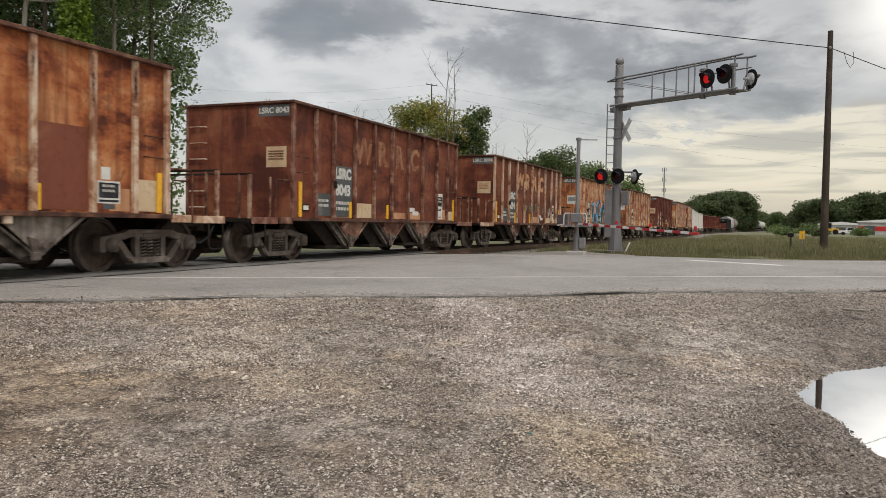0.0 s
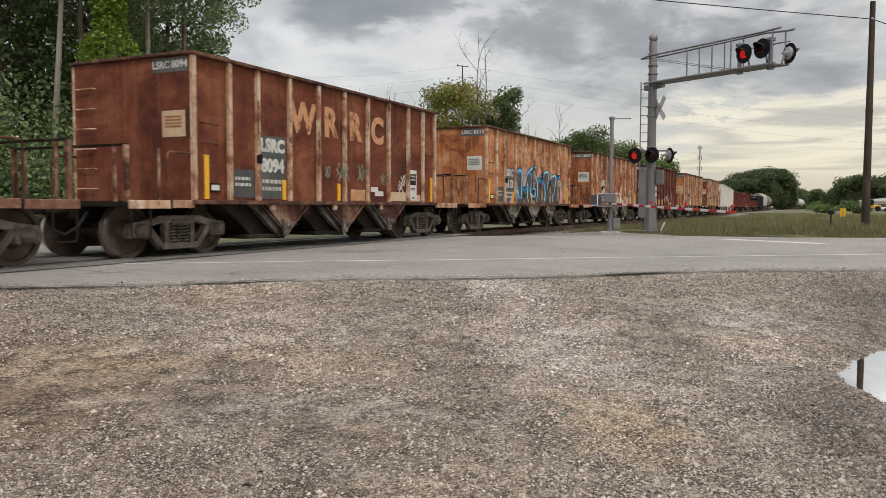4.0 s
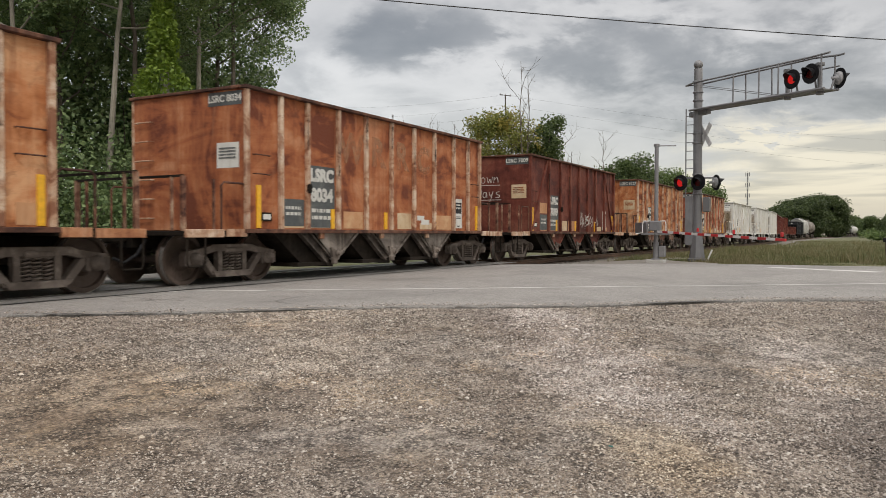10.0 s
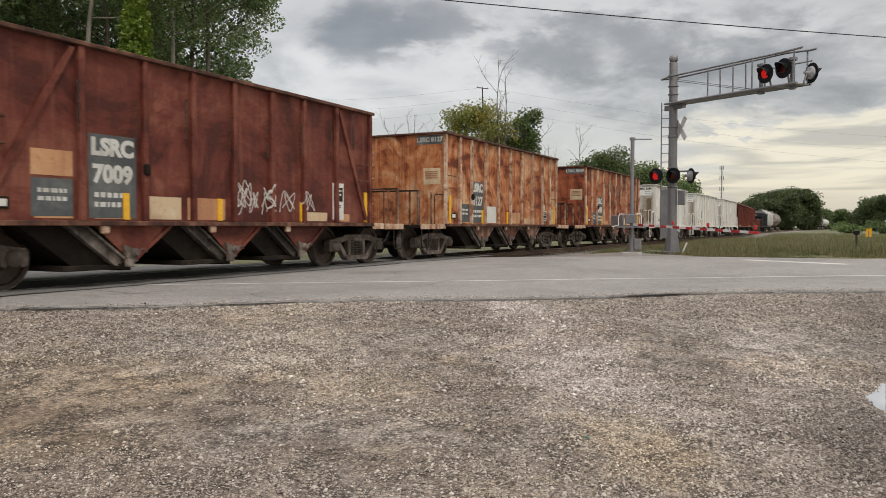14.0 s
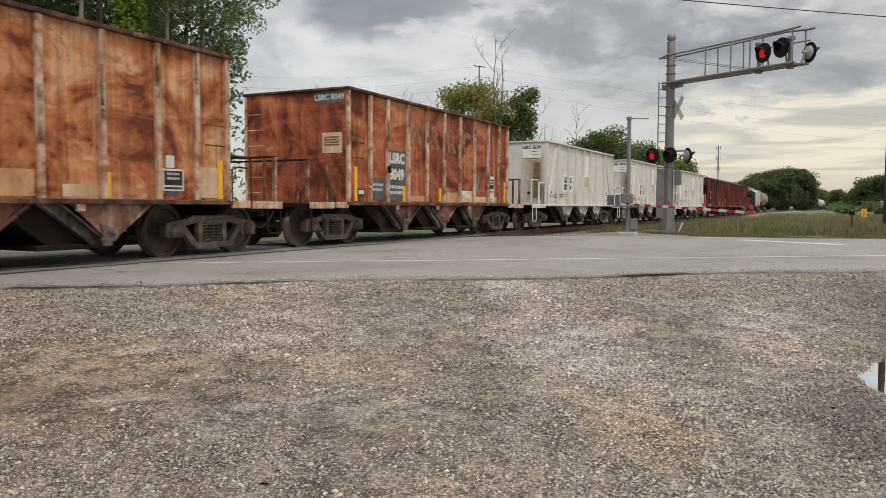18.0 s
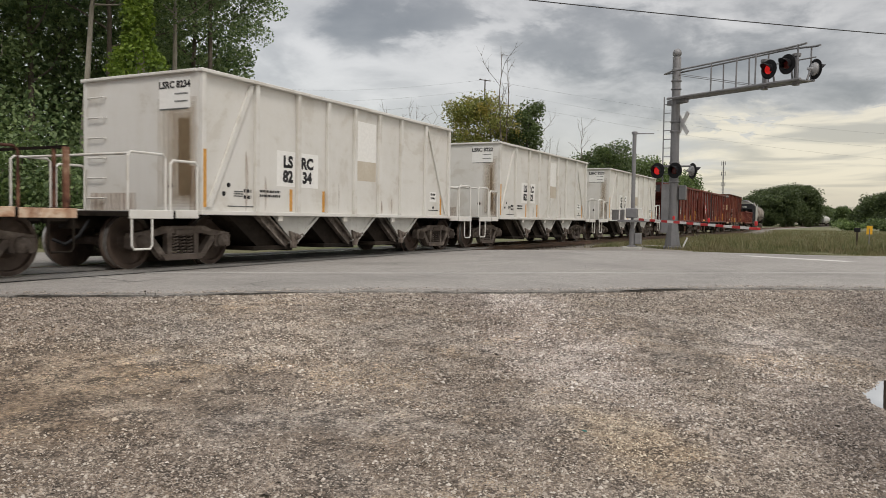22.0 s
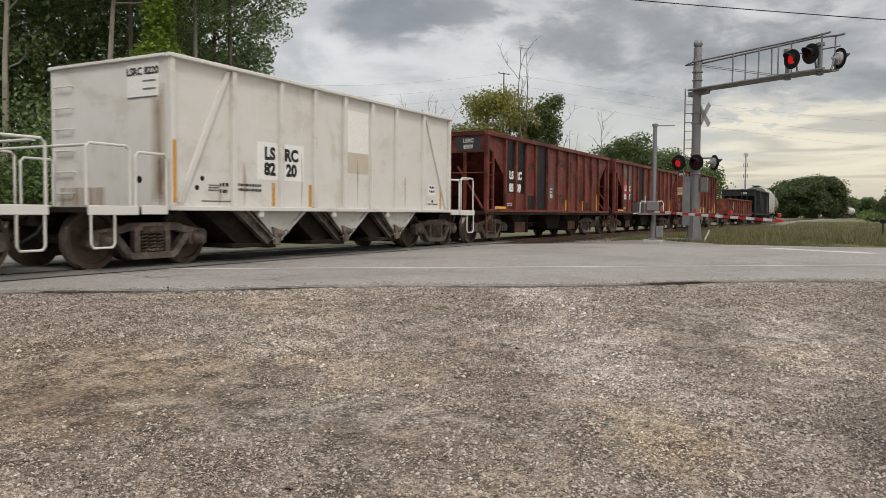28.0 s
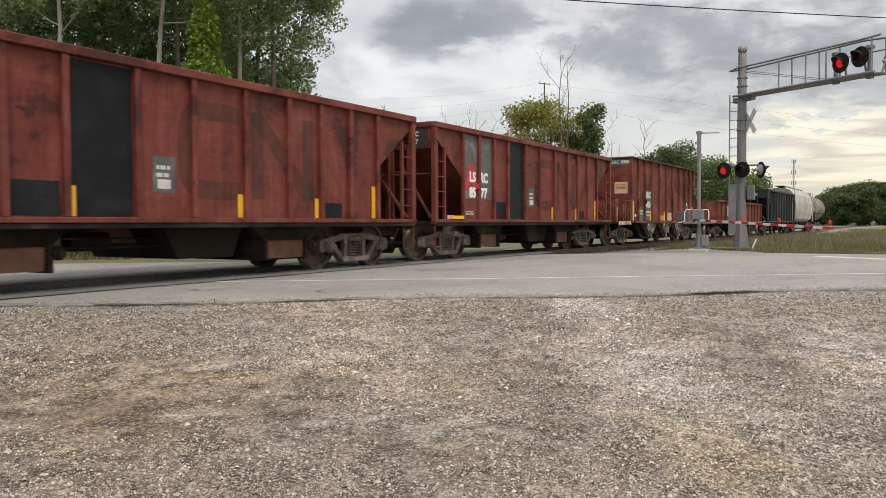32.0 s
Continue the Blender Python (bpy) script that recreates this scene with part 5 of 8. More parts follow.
STROKES = {
    "D": ((0.02, 0.0), (0.03, 0.3), (0.14, 0.27), (0.19, 0.14), (0.12, 0.03), (0.0, 0.0)),
    "o": ((0.1, 0.17), (0.03, 0.13), (0.03, 0.03), (0.1, 0.0), (0.15, 0.08), (0.1, 0.17)),
    "w": ((0.0, 0.17), (0.04, 0.0), (0.09, 0.12), (0.13, 0.0), (0.18, 0.18)),
    "n": ((0.0, 0.0), (0.02, 0.17), (0.03, 0.1), (0.1, 0.17), (0.13, 0.1), (0.14, 0.0)),
    "a": ((0.13, 0.16), (0.04, 0.14), (0.02, 0.03), (0.1, 0.02), (0.13, 0.15), (0.15, 0.0)),
    "y": ((0.0, 0.17), (0.06, 0.04), (0.13, 0.18), (0.08, 0.0), (0.02, -0.12)),
    "s": ((0.13, 0.17), (0.03, 0.15), (0.05, 0.09), (0.13, 0.06), (0.1, 0.0), (0.0, 0.01)),
}


def hand_writing(car, word, y, z, material, scale=1.15):
    """Hand-drawn chalk strokes on the end sheet, one part to a letter."""
    for c in word:
        bm = B()
        q = smooth_path([(u * scale, w * scale) for u, w in STROKES[c]], 6)
        tube(bm, [(-0.004, y - p.x, z + p.y) for p in q], 0.011, 5)
        part("chalk_letter", bm, material, car)
        y -= 0.215 * scale


def spray_fill(car, name, pts, material, layer, label=""):
    q = smooth_path(pts + [pts[0]], 6)[:-1]
    bm = B()
    bm.faces.new([bm.verts.new((p.x, -SHEET - 0.006 - 0.0025 * layer, p.y)) for p in q])
    bmesh.ops.triangulate(bm, faces=bm.faces)
    return part(name, bm, material, car, label)


def hopper_mesh(L, H, zb, a=0.0):
    """Open-topped hopper body: side and end sheets with an inside sloping to the outlets."""
    bm = B()
    t = 0.03
    for s in (-1, 1):
        box(bm, a, L, s * SHEET - (t if s > 0 else 0), s * SHEET + (t if s < 0 else 0), zb, H - 0.05)
    box(bm, a, a + t, -SHEET + t + 0.001, SHEET - t - 0.001, zb, H - 0.05)
    box(bm, L - t, L, -SHEET + t + 0.001, SHEET - t - 0.001, zb, H - 0.05)
    return bm


def hopper_floor(L, outlets, zb):
    bm = B()
    xs = [0.05]
    for i, o in enumerate(outlets):
        xs += [o, (o + outlets[i + 1]) / 2 if i + 1 < len(outlets) else L - 0.05]
    zs = [2.2] + [zb + 0.02 if i % 2 == 0 else zb + 0.55 for i in range(len(xs) - 2)] + [2.2]
    y = SHEET - 0.04
    rows = [(bm.verts.new((x, -y, z)), bm.verts.new((x, y, z))) for x, z in zip(xs, zs)]
    for a, b in zip(rows, rows[1:]):
        bm.faces.new((a[0], b[0], b[1], a[1]))
    return bm


def chute_mesh():
    bm = B()
    prism(bm, [(-1.45, 0.93), (-0.62, 0.33), (0.24, 0.33), (1.15, 0.93)], -1.25, 1.25)
    return bm


def gusset_mesh(s):
    """Triangular side plate with a flange along its trailing edge."""
    bm = prism(B(), [(-0.36, 0.948), (0.27, 0.42), (0.42, 0.40), (1.2, 0.948)], *sorted((s * 1.37, s * 1.395)))
    prism(bm, [(1.12, 0.95), (1.22, 0.95), (0.46, 0.40), (0.38, 0.41)], *sorted((s * 1.33, s * 1.43)))
    prism(bm, [(0.2, 0.42), (0.46, 0.40), (0.44, 0.36), (0.2, 0.37)], *sorted((s * 1.33, s * 1.43)))
    return bm


def chute_beam_mesh(s):
    """Channel along the edge of the slope sheet, from the sill down to the outlet."""
    bm = prism(B(), [(-0.86, 0.95), (-0.5, 0.95), (0.3, 0.36), (0.02, 0.31)], *sorted((s * 1.31, s * 1.35)))
    prism(bm, [(-0.86, 0.95), (-0.8, 0.95), (0.08, 0.31), (0.02, 0.31)], *sorted((s * 1.35, s * 1.42)))
    prism(bm, [(-0.56, 0.95), (-0.5, 0.95), (0.3, 0.36), (0.24, 0.36)], *sorted((s * 1.35, s * 1.42)))
    return bm


def gate_mesh():
    bm = B()
    box(bm, -0.82, 0.22, -1.36, 1.36, 0.25, 0.33, 0.01)
    box(bm, 0.22, 0.42, -1.3, 1.3, 0.22, 0.36, 0.01)
    return bm


def latch_mesh(s):
    """Cast latch, toggle and hand pin at the outlet's corner."""
    bm = B()
    disc(bm, (0.36, s * 1.41, 0.5), (0, s, 0), [(0, 0.07), (0.06, 0.07), (0.08, 0.045), (0.12, 0.045)], 12)
    prism(bm, [(0.16, 0.62), (0.3, 0.58), (0.42, 0.36), (0.24, 0.33)], *sorted((s * 1.4, s * 1.45)))
    tube(bm, [(0.36, s * 1.47, 0.5), (0.5, s * 1.49, 0.56), (0.58, s * 1.47, 0.5)], 0.014, 6)
    box(bm, 0.2, 0.34, *sorted((s * 1.4, s * 1.48)), 0.28, 0.4, 0.012)
    return bm


def clip_mesh(s):
    return box(B(), -0.07, 0.07, *sorted((s * 1.43, s * 1.5)), 0.8, 0.93, 0.015)


def loop_mesh(w=0.62, h=0.82, r=0.02):
    a, z = w / 2, 0.98
    return tube(B(), [(-a, 0, z), (-a, 0, z + h - 0.06), (-a + 0.06, 0, z + h), (a - 0.06, 0, z + h), (a, 0, z + h - 0.06), (a, 0, z)], r, 8)


def stirrup_mesh():
    return tube(B(), [(-0.2, 0, 0.92), (-0.2, 0, 0.42), (-0.16, 0, 0.36), (0.16, 0, 0.36), (0.2, 0, 0.42), (0.2, 0, 0.92)], 0.018, 6)


def hopper(x0, label, paint, posts, posts_paint, H=3.57, diagonals=False, seed=1, rounded_rails=False, deck=None, chute=None, chord=None, nose=0.0, beam=None):
    """Three-bay open hopper car with end platforms. Its origin is on the rail at the end that comes first."""
    L, zb = 9.5, 0.97
    rnd = random.Random(seed)
    car = thing("hopper_car", label, "freight car", (x0, TRACK_Y, 0), "cars of the passing train")
    CARS.append((car, x0))
    chute = chute or PAINT["grey_dusty"]
    deck = deck or PAINT["post_worn"]
    chord = chord or PAINT["chord"]
    beam = beam or PAINT["beam"]
    part("body", shared(("body", L, H, nose), lambda: hopper_mesh(L, H, zb, -nose)), paint, car)
    outs = (2.3, 4.53, 6.6)
    part("inner_slope", shared(("inner_slope", L), lambda: hopper_floor(L, outs, zb)), paint, car)
    for s in (-1, 1):
        y0, y1 = sorted((s * (SHEET - 0.02), s * (HALF + 0.03)))
        part("top_chord", shared(("top_chord", s, H, nose), lambda: box(B(), -0.04 - nose, L + 0.06, y0, y1, H - 0.065, H, 0.01)), chord, car)
        part("side_sill", shared(("side_sill", s, nose), lambda: box(B(), -0.03 - nose, L + 0.04, y0, y1, 0.915, 0.99, 0.008)), chord, car)
    for x in (-0.02 - nose, L + 0.03):
        part("end_chord", shared(("end_chord", H), lambda: box(B(), -0.045, 0.045, -SHEET + 0.03, SHEET - 0.03, H - 0.06, H - 0.005, 0.01)), chord, car, at=(x, 0, 0))
    for s in (-1, 1):
        for x in posts:
            w = 0.05
            xx = min(max(x - (nose if x < 0.1 else 0.0), w - nose), L - w)
            part("side_post", shared(("side_post", H), lambda: box(B(), -w, w, -0.04, 0.04, 0.99, H - 0.065, 0.008)), posts_paint, car, at=(xx, s * (HALF - 0.04), 0))
        if diagonals:
            for a, b in ((0.15, posts[1] - 0.08), (L - 0.15, posts[-2] + 0.08)):
                part("diagonal_brace", shared(("diagonal", H, s, a < 1, round(b, 1)), lambda: prism(B(), [(a, 1.05), (a + (0.1 if a < 1 else -0.1), 1.05), (b, H - 0.1), (b - (0.1 if a < 1 else -0.1), H - 0.1)], *sorted((s * (SHEET + 0.001), s * (SHEET + 0.05))))), posts_paint, car)
    for o in outs:
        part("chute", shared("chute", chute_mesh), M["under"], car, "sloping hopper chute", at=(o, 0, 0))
        for s in (-1, 1):
            part("gusset", shared(("gusset", s), lambda: gusset_mesh(s)), chute, car, at=(o, 0, 0))
            part("chute_beam", shared(("chute_beam", s), lambda: chute_beam_mesh(s)), beam, car, at=(o, 0, 0))
            part("latch", shared(("outlet_latch", s), lambda: latch_mesh(s)), M["truck"], car, "cast outlet latch", at=(o, 0, 0))
            part("clip", shared(("clip", s), lambda: clip_mesh(s)), deck, car, at=(o - 0.2, 0, 0))
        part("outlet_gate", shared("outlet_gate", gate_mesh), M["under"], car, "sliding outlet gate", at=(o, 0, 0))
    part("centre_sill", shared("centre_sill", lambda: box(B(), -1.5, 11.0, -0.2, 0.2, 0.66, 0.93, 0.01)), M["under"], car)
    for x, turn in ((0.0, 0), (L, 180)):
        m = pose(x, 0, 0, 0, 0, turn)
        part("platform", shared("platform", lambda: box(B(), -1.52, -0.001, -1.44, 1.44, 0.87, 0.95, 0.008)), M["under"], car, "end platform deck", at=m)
        for s in (-1, 1):
            part("deck_edge", shared(("deck_edge", s), lambda: box(B(), -1.5, -0.62, *sorted((s * 1.445, s * 1.48)), 0.84, 0.98, 0.008)), deck, car, at=m)
            part("deck_plate", shared(("deck_plate", s), lambda: box(B(), -0.56, -0.06, *sorted((s * 1.445, s * 1.48)), 0.85, 0.99, 0.008)), deck, car, at=m)
            rail = posts_paint if rounded_rails else PAINT["rail_rust"]
            k = 0.024 if rounded_rails else 0.02
            part("grab_loop", shared(("grab_loop", k), lambda: loop_mesh(0.6, 0.82, k)), rail if rounded_rails else chord, car, at=m @ pose(-0.34, s * 1.42, 0))
            part("stirrup", shared("stirrup", stirrup_mesh), M["under"] if not rounded_rails else deck, car, at=m @ pose(-1.25, s * 1.46, 0))
            if rounded_rails:
                part("corner_rail", shared("corner_rail", lambda: loop_mesh(0.75, 0.9, 0.022)), rail, car, at=m @ pose(-1.12, s * 1.42, 0))
        if not rounded_rails:
            for y, w in ((-1.34, 0.038), (-1.08, 0.022), (1.08, 0.022), (1.34, 0.038)):
                part("end_post", shared(("platform_post", w), lambda: box(B(), -w, w, -w * 0.8, w * 0.8, 0.95, 1.86)), rail, car, at=m @ pose(-1.42, y, 0))
            part("end_bar", shared("end_bar", lambda: box(B(), -0.022, 0.022, -1.36, 1.36, 1.84, 1.88)), M["under"], car, at=m @ pose(-1.42, 0, 0))
            part("inner_post", shared("inner_post", lambda: box(B(), -0.02, 0.02, -0.015, 0.015, 0.95, 1.84)), rail, car, at=m @ pose(-0.8, -1.4, 0))
        else:
            part("end_bar", shared("end_bar_round", lambda: tube(B(), [(0, -1.32, 1.86), (0, 1.32, 1.86)], 0.022, 8)), rail, car, at=m @ pose(-1.4, 0, 0))
        coupler(car, x - 1.62 if turn == 0 else x + 1.62, turn)
    for i in range(6):
        part("grab_iron", shared("grab_iron", lambda: tube(B(), [(0, 0.88, 0), (-0.07, 0.88, 0), (-0.07, 1.32, 0), (0, 1.32, 0)], 0.015, 6)), posts_paint if rounded_rails else PAINT["post_worn"], car, at=(-nose, 0, 1.2 + i * 0.37))
    for s in (-1, 1):
        for x, z in () if rounded_rails else ((posts[0] + 0.3, 2.35), (posts[0] + 0.3, 2.0), (L - 0.35, 2.3), (L - 0.35, 1.95)):
            part("side_grab", shared(("side_grab", s), lambda: tube(B(), [(-0.2, 0, 0), (-0.2, s * 0.07, 0), (0.2, s * 0.07, 0), (0.2, 0, 0)], 0.012, 6)), chord, car, at=(x, s * SHEET, z))
        part("latch", shared("latch", lambda: box(B(), -0.05, 0.05, -0.05, 0.05, -0.09, 0.09, 0.02)), M["under"], car, at=(posts[2], s * HALF, 1.8)) if not rounded_rails else None
    part("end_brake_wheel", shared("brake_wheel", lambda: disc(B(), (0, 0, 0), (-1, 0, 0), [(0, 0.05), (0.03, 0.06), (0.05, 0.24), (0.08, 0.24), (0.08, 0.05)], 18)), M["under"], car, at=(L + 0.15, 0.6, 2.2))
    truck(car, 0.0), truck(car, 9.5)
    return car, rnd


A_POSTS = (0.05, 0.87, 1.67, 2.69, 3.72, 4.76, 5.79, 6.81, 7.87, 8.72, 9.45)
W_POSTS = (0.05, 1.43, 2.69, 3.71, 4.74, 5.78, 6.81, 8.09, 9.45)
D_POSTS = (0.05, 1.72, 2.87, 3.9, 4.9, 5.94, 6.95, 8.1, 9.45)


def rusty_marks(car, rnd, number, H=3.57, panel=True, big=True, dim=False, dx=0.0, letter="faded_letter", nose=0.1, low_plate=False):
    """Stencils, repaint patches and reflectors of the rust-coloured cars."""
    if panel:
        plate(car, "stencil_panel", 1.74 + dx, 2.6 + dx, 1.03, 2.28, M["panel_grey"], "grey repainted stencil panel")
        plate(car, "stencil_panel", 0.95, 1.6, 1.05, 1.58, M["panel_grey"])
        mark(car, "LSRC", 2.17 + dx, 2.08, 0.34, M["stencil"], bold=0.02)
        mark(car, number, 2.17 + dx, 1.68, 0.36, M["stencil"], bold=0.018)
        bars(car, 1.84 + dx, 1.34, 0.62, 0.075, 2, M["stencil"], rnd)
        bars(car, 1.05, 1.38, 0.45, 0.06, 2, M["stencil"], rnd)
    if big:
        for c, x in zip("WRRC", (3.2, 4.24, 5.27, 6.3)):
            mark(car, c, x, 2.72, 0.86, M[letter], bold=0.042, name="faded_letter")
    for x, z in ((0.28, 1.8), (2.52, 1.42), (4.55, 1.4), (6.9, 1.4), (9.3, 1.7)):
        plate(car, "reflector", x - 0.055, x + 0.055, 1.01, z, M["yellow"], "yellow reflective strip", t=0.026)
    for a, b in zip(A_POSTS[1:], A_POSTS[2:]):
        k = rnd.random()
        if k < 0.6:
            u = rnd.uniform(0.0, 0.3)
            plate(car, "repaint_patch", a + 0.06 + u, b - 0.07, 1.02, 1.02 + rnd.uniform(0.15, 0.38), M["patch_tan"] if k < 0.4 else M["patch_cream"], "faded repaint patch", t=0.003)
    if low_plate:
        plate(car, "data_plate", 7.98, 8.44, 1.14, 1.5, M["panel_white"], "black data stencil in a white frame", t=0.006)
        plate(car, "data_panel", 8.01, 8.41, 1.23, 1.47, M["stencil_dark"], t=0.009)
        plate(car, "data_panel", 8.01, 8.41, 1.165, 1.2, M["stencil_dark"], t=0.009)
        plate(car, "paper_card", 8.06, 8.24, 1.52, 1.72, M["panel_white"], t=0.006)
        plate(car, "worn_patch", 8.1, 8.34, 1.05, 1.13, M["panel_grey"], t=0.0045)
        plate(car, "cream_patch", 8.82, 9.24, 1.03, 1.56, M["patch_cream"], "peeling cream repaint patch", t=0.0055)
        bars(car, 8.08, 1.4, 0.26, 0.04, 2, M["stencil"], rnd, y=-SHEET - 0.013)
    else:
        plate(car, "data_plate", 8.0, 8.42, 1.06, 1.86, M["panel_white"], "white data stencil with a black panel", t=0.006)
        plate(car, "data_panel", 8.04, 8.38, 1.46, 1.76, M["stencil_dark"], t=0.009)
        bars(car, 8.08, 1.67, 0.24, 0.045, 2, M["stencil"], rnd, y=-SHEET - 0.013)
        bars(car, 8.08, 1.36, 0.24, 0.02, 2, M["stencil_dark"], rnd, y=-SHEET - 0.0105)
        bars(car, 8.14, 1.1, 0.14, 0.03, 1, M["stencil_dark"], rnd, y=-SHEET - 0.0105)
    if big:
        for x, z, w in ((6.0, 1.24, 0.34), (6.2, 1.14, 0.4)):
            plate(car, "peeled_patch", x, x + w, z, z + 0.12, M["panel_white"], "peeling white patch", t=0.0045)
    end_plate(car, "end_number_panel", -1.39, -0.57, H - 0.34, H - 0.09, M["panel_grey"], "dark number panel", x=-nose)
    mark(car, "LSRC " + number, -0.98, H - 0.215, 0.18, M["stencil"], on_end=-nose, bold=0.004)
    end_plate(car, "end_placard", -1.32, -0.78, 2.1, 2.56, M["patch_cream"] if not dim else M["panel_white"], "pale notice board with small writing", x=-nose)
    bars(car, -0.84, 2.44, 0.4, 0.03, 4, M["panel_grey"] if dim else PAINT["rust_mid"], rnd, on_end=-0.004 - nose)
    plate(car, "routing_box", 0.35, 0.62, 1.14, 1.3, M["under"], "small framed routing card holder", t=0.03)
    plate(car, "routing_card", 0.38, 0.59, 1.17, 1.27, M["panel_white"], t=0.033)
    for x in A_POSTS[2:-1]:
        z = rnd.uniform(1.7, 3.0)
        for k in range(3):
            part("scorch", box(B(), x - 0.052, x - 0.02 + rnd.uniform(0.0, 0.05), -HALF - 0.004, -HALF + 0.001, z + k * rnd.uniform(0.05, 0.3), z + k * 0.3 + rnd.uniform(0.08, 0.3)), M["stain_and_shade"], car)


def tags(car, rnd, x0, x1, z0, n, material, posts=A_POSTS):
    """Small scribbled tags."""
    for i in range(n):
        x, z, s = rnd.uniform(x0, x1), z0 + rnd.uniform(-0.12, 0.12), rnd.uniform(0.18, 0.34)
        pts = []
        for k in range(7):
            pts.append((x + s * (k % 3) * 0.5 + rnd.uniform(-0.1, 0.1), z + s * (0.9 if k % 2 else -0.2) + rnd.uniform(-0.08, 0.08)))
        spray(car, "spray_tag", pts, 0.022, material, 1, posts)


def graffiti(car):
    """Blue, black and pink spray-painted lettering along the lower side."""
    P = A_POSTS
    off = -0.09

    def moved(pts):
        return [(x + off, z) for x, z in pts]
    spray_fill(car, "paint_fill", moved([(2.96, 2.01), (3.34, 2.12), (3.53, 2.06), (3.50, 1.34), (3.65, 1.40), (3.90, 1.57), (3.97, 1.92), (4.45, 2.23), (4.90, 2.33), (5.36, 1.79), (5.77, 1.77), (5.86, 2.06), (6.58, 2.21), (6.67, 1.81), (7.58, 2.08), (8.14, 1.96), (8.08, 1.02), (5.03, 1.01), (3.00, 1.01)]), M["sp_brown"], 1, "grey-brown spray fill")
    for pts in ([(3.59, 2.27), (3.75, 2.45), (3.91, 2.32), (3.85, 1.93), (3.72, 1.60), (3.55, 1.71)], [(5.30, 2.22), (5.57, 2.41), (5.81, 2.27), (5.72, 2.03), (5.36, 1.92)], [(7.99, 1.75), (8.44, 1.75), (8.58, 1.32), (8.42, 1.04), (8.10, 1.04)], [(2.26, 1.01), (2.56, 1.30), (2.81, 1.52), (2.99, 1.42), (2.96, 1.01)]):
        spray_fill(car, "paint_fill", moved(pts), M["sp_pink"], 2, "pink spray fill")
    for x in P:
        if 2.8 < x < 8.1:
            part("paint_fill", box(B(), x - 0.051, x + 0.051, -HALF - 0.003, -HALF + 0.001, 1.0, 1.75), M["sp_brown"], car)
    strokes = (
        [(2.94, 1.02), (3.07, 1.32), (2.94, 1.43), (3.03, 1.46), (3.16, 1.33), (3.25, 1.16)],
        [(3.15, 1.38), (3.01, 1.69), (2.88, 2.05), (3.11, 2.16), (3.40, 2.20), (3.55, 2.06), (3.52, 1.75), (3.47, 1.34), (3.44, 1.16)],
        [(3.55, 1.73), (3.64, 1.49), (3.85, 1.61), (3.94, 1.86), (4.11, 2.10), (4.31, 2.21), (4.51, 2.29), (4.90, 2.38), (4.98, 2.19), (5.25, 1.87), (5.32, 1.53), (5.28, 1.23), (5.17, 1.04)],
        [(3.90, 1.70), (4.09, 1.77), (4.19, 1.58), (4.14, 1.31), (4.27, 1.03)],
        [(4.36, 2.19), (4.59, 1.99), (4.52, 1.60), (4.49, 1.38), (4.66, 1.24), (4.86, 1.39), (4.74, 1.61)],
        [(5.32, 1.73), (5.47, 1.97), (5.77, 1.81), (5.74, 2.05), (6.12, 2.21), (6.58, 2.28), (6.69, 2.10), (6.58, 1.80), (6.54, 1.58)],
        [(5.91, 1.90), (5.94, 1.68), (5.99, 1.43), (6.16, 1.13), (6.27, 1.38), (6.17, 1.78)],
        [(6.67, 1.84), (6.91, 1.88), (7.08, 2.06), (7.47, 2.16), (7.69, 2.04), (7.49, 1.56), (7.36, 1.32)],
        [(6.96, 1.70), (7.12, 1.48), (7.26, 1.06)],
        [(7.68, 1.96), (7.91, 2.12), (8.32, 1.87), (8.06, 1.58), (8.08, 1.08)],
    )
    for k, line in enumerate(strokes):
        line = moved(line)
        wide = 1.35 if k in (1, 4, 6) else 1.0
        spray(car, "paint_outline", line, 0.2 * wide, M["sp_black"], 3, P, "black outline stroke")
        spray(car, "paint_stroke", [(x + 0.01, z) for x, z in line], 0.135 * wide, M["sp_blue"], 4, P, "blue stroke", 0.25)
        spray(car, "paint_highlight", [(x + 0.015, z + 0.015) for x, z in line[len(line) // 3:]], 0.07, M["sp_light"], 5, P, "pale blue highlight", 0.7)
    # stray drips and dark cracks in the fill
    rnd = random.Random(31)
    for i in range(26):
        x, z = rnd.uniform(3.1, 8.0), rnd.uniform(1.1, 1.8)
        spray(car, "paint_mark", [(x, z), (x + rnd.uniform(-0.1, 0.1), z + 0.08), (x + rnd.uniform(-0.12, 0.12), z + rnd.uniform(0.1, 0.25))], rnd.uniform(0.015, 0.04), M["sp_black"], 2, P, "", 0.6)


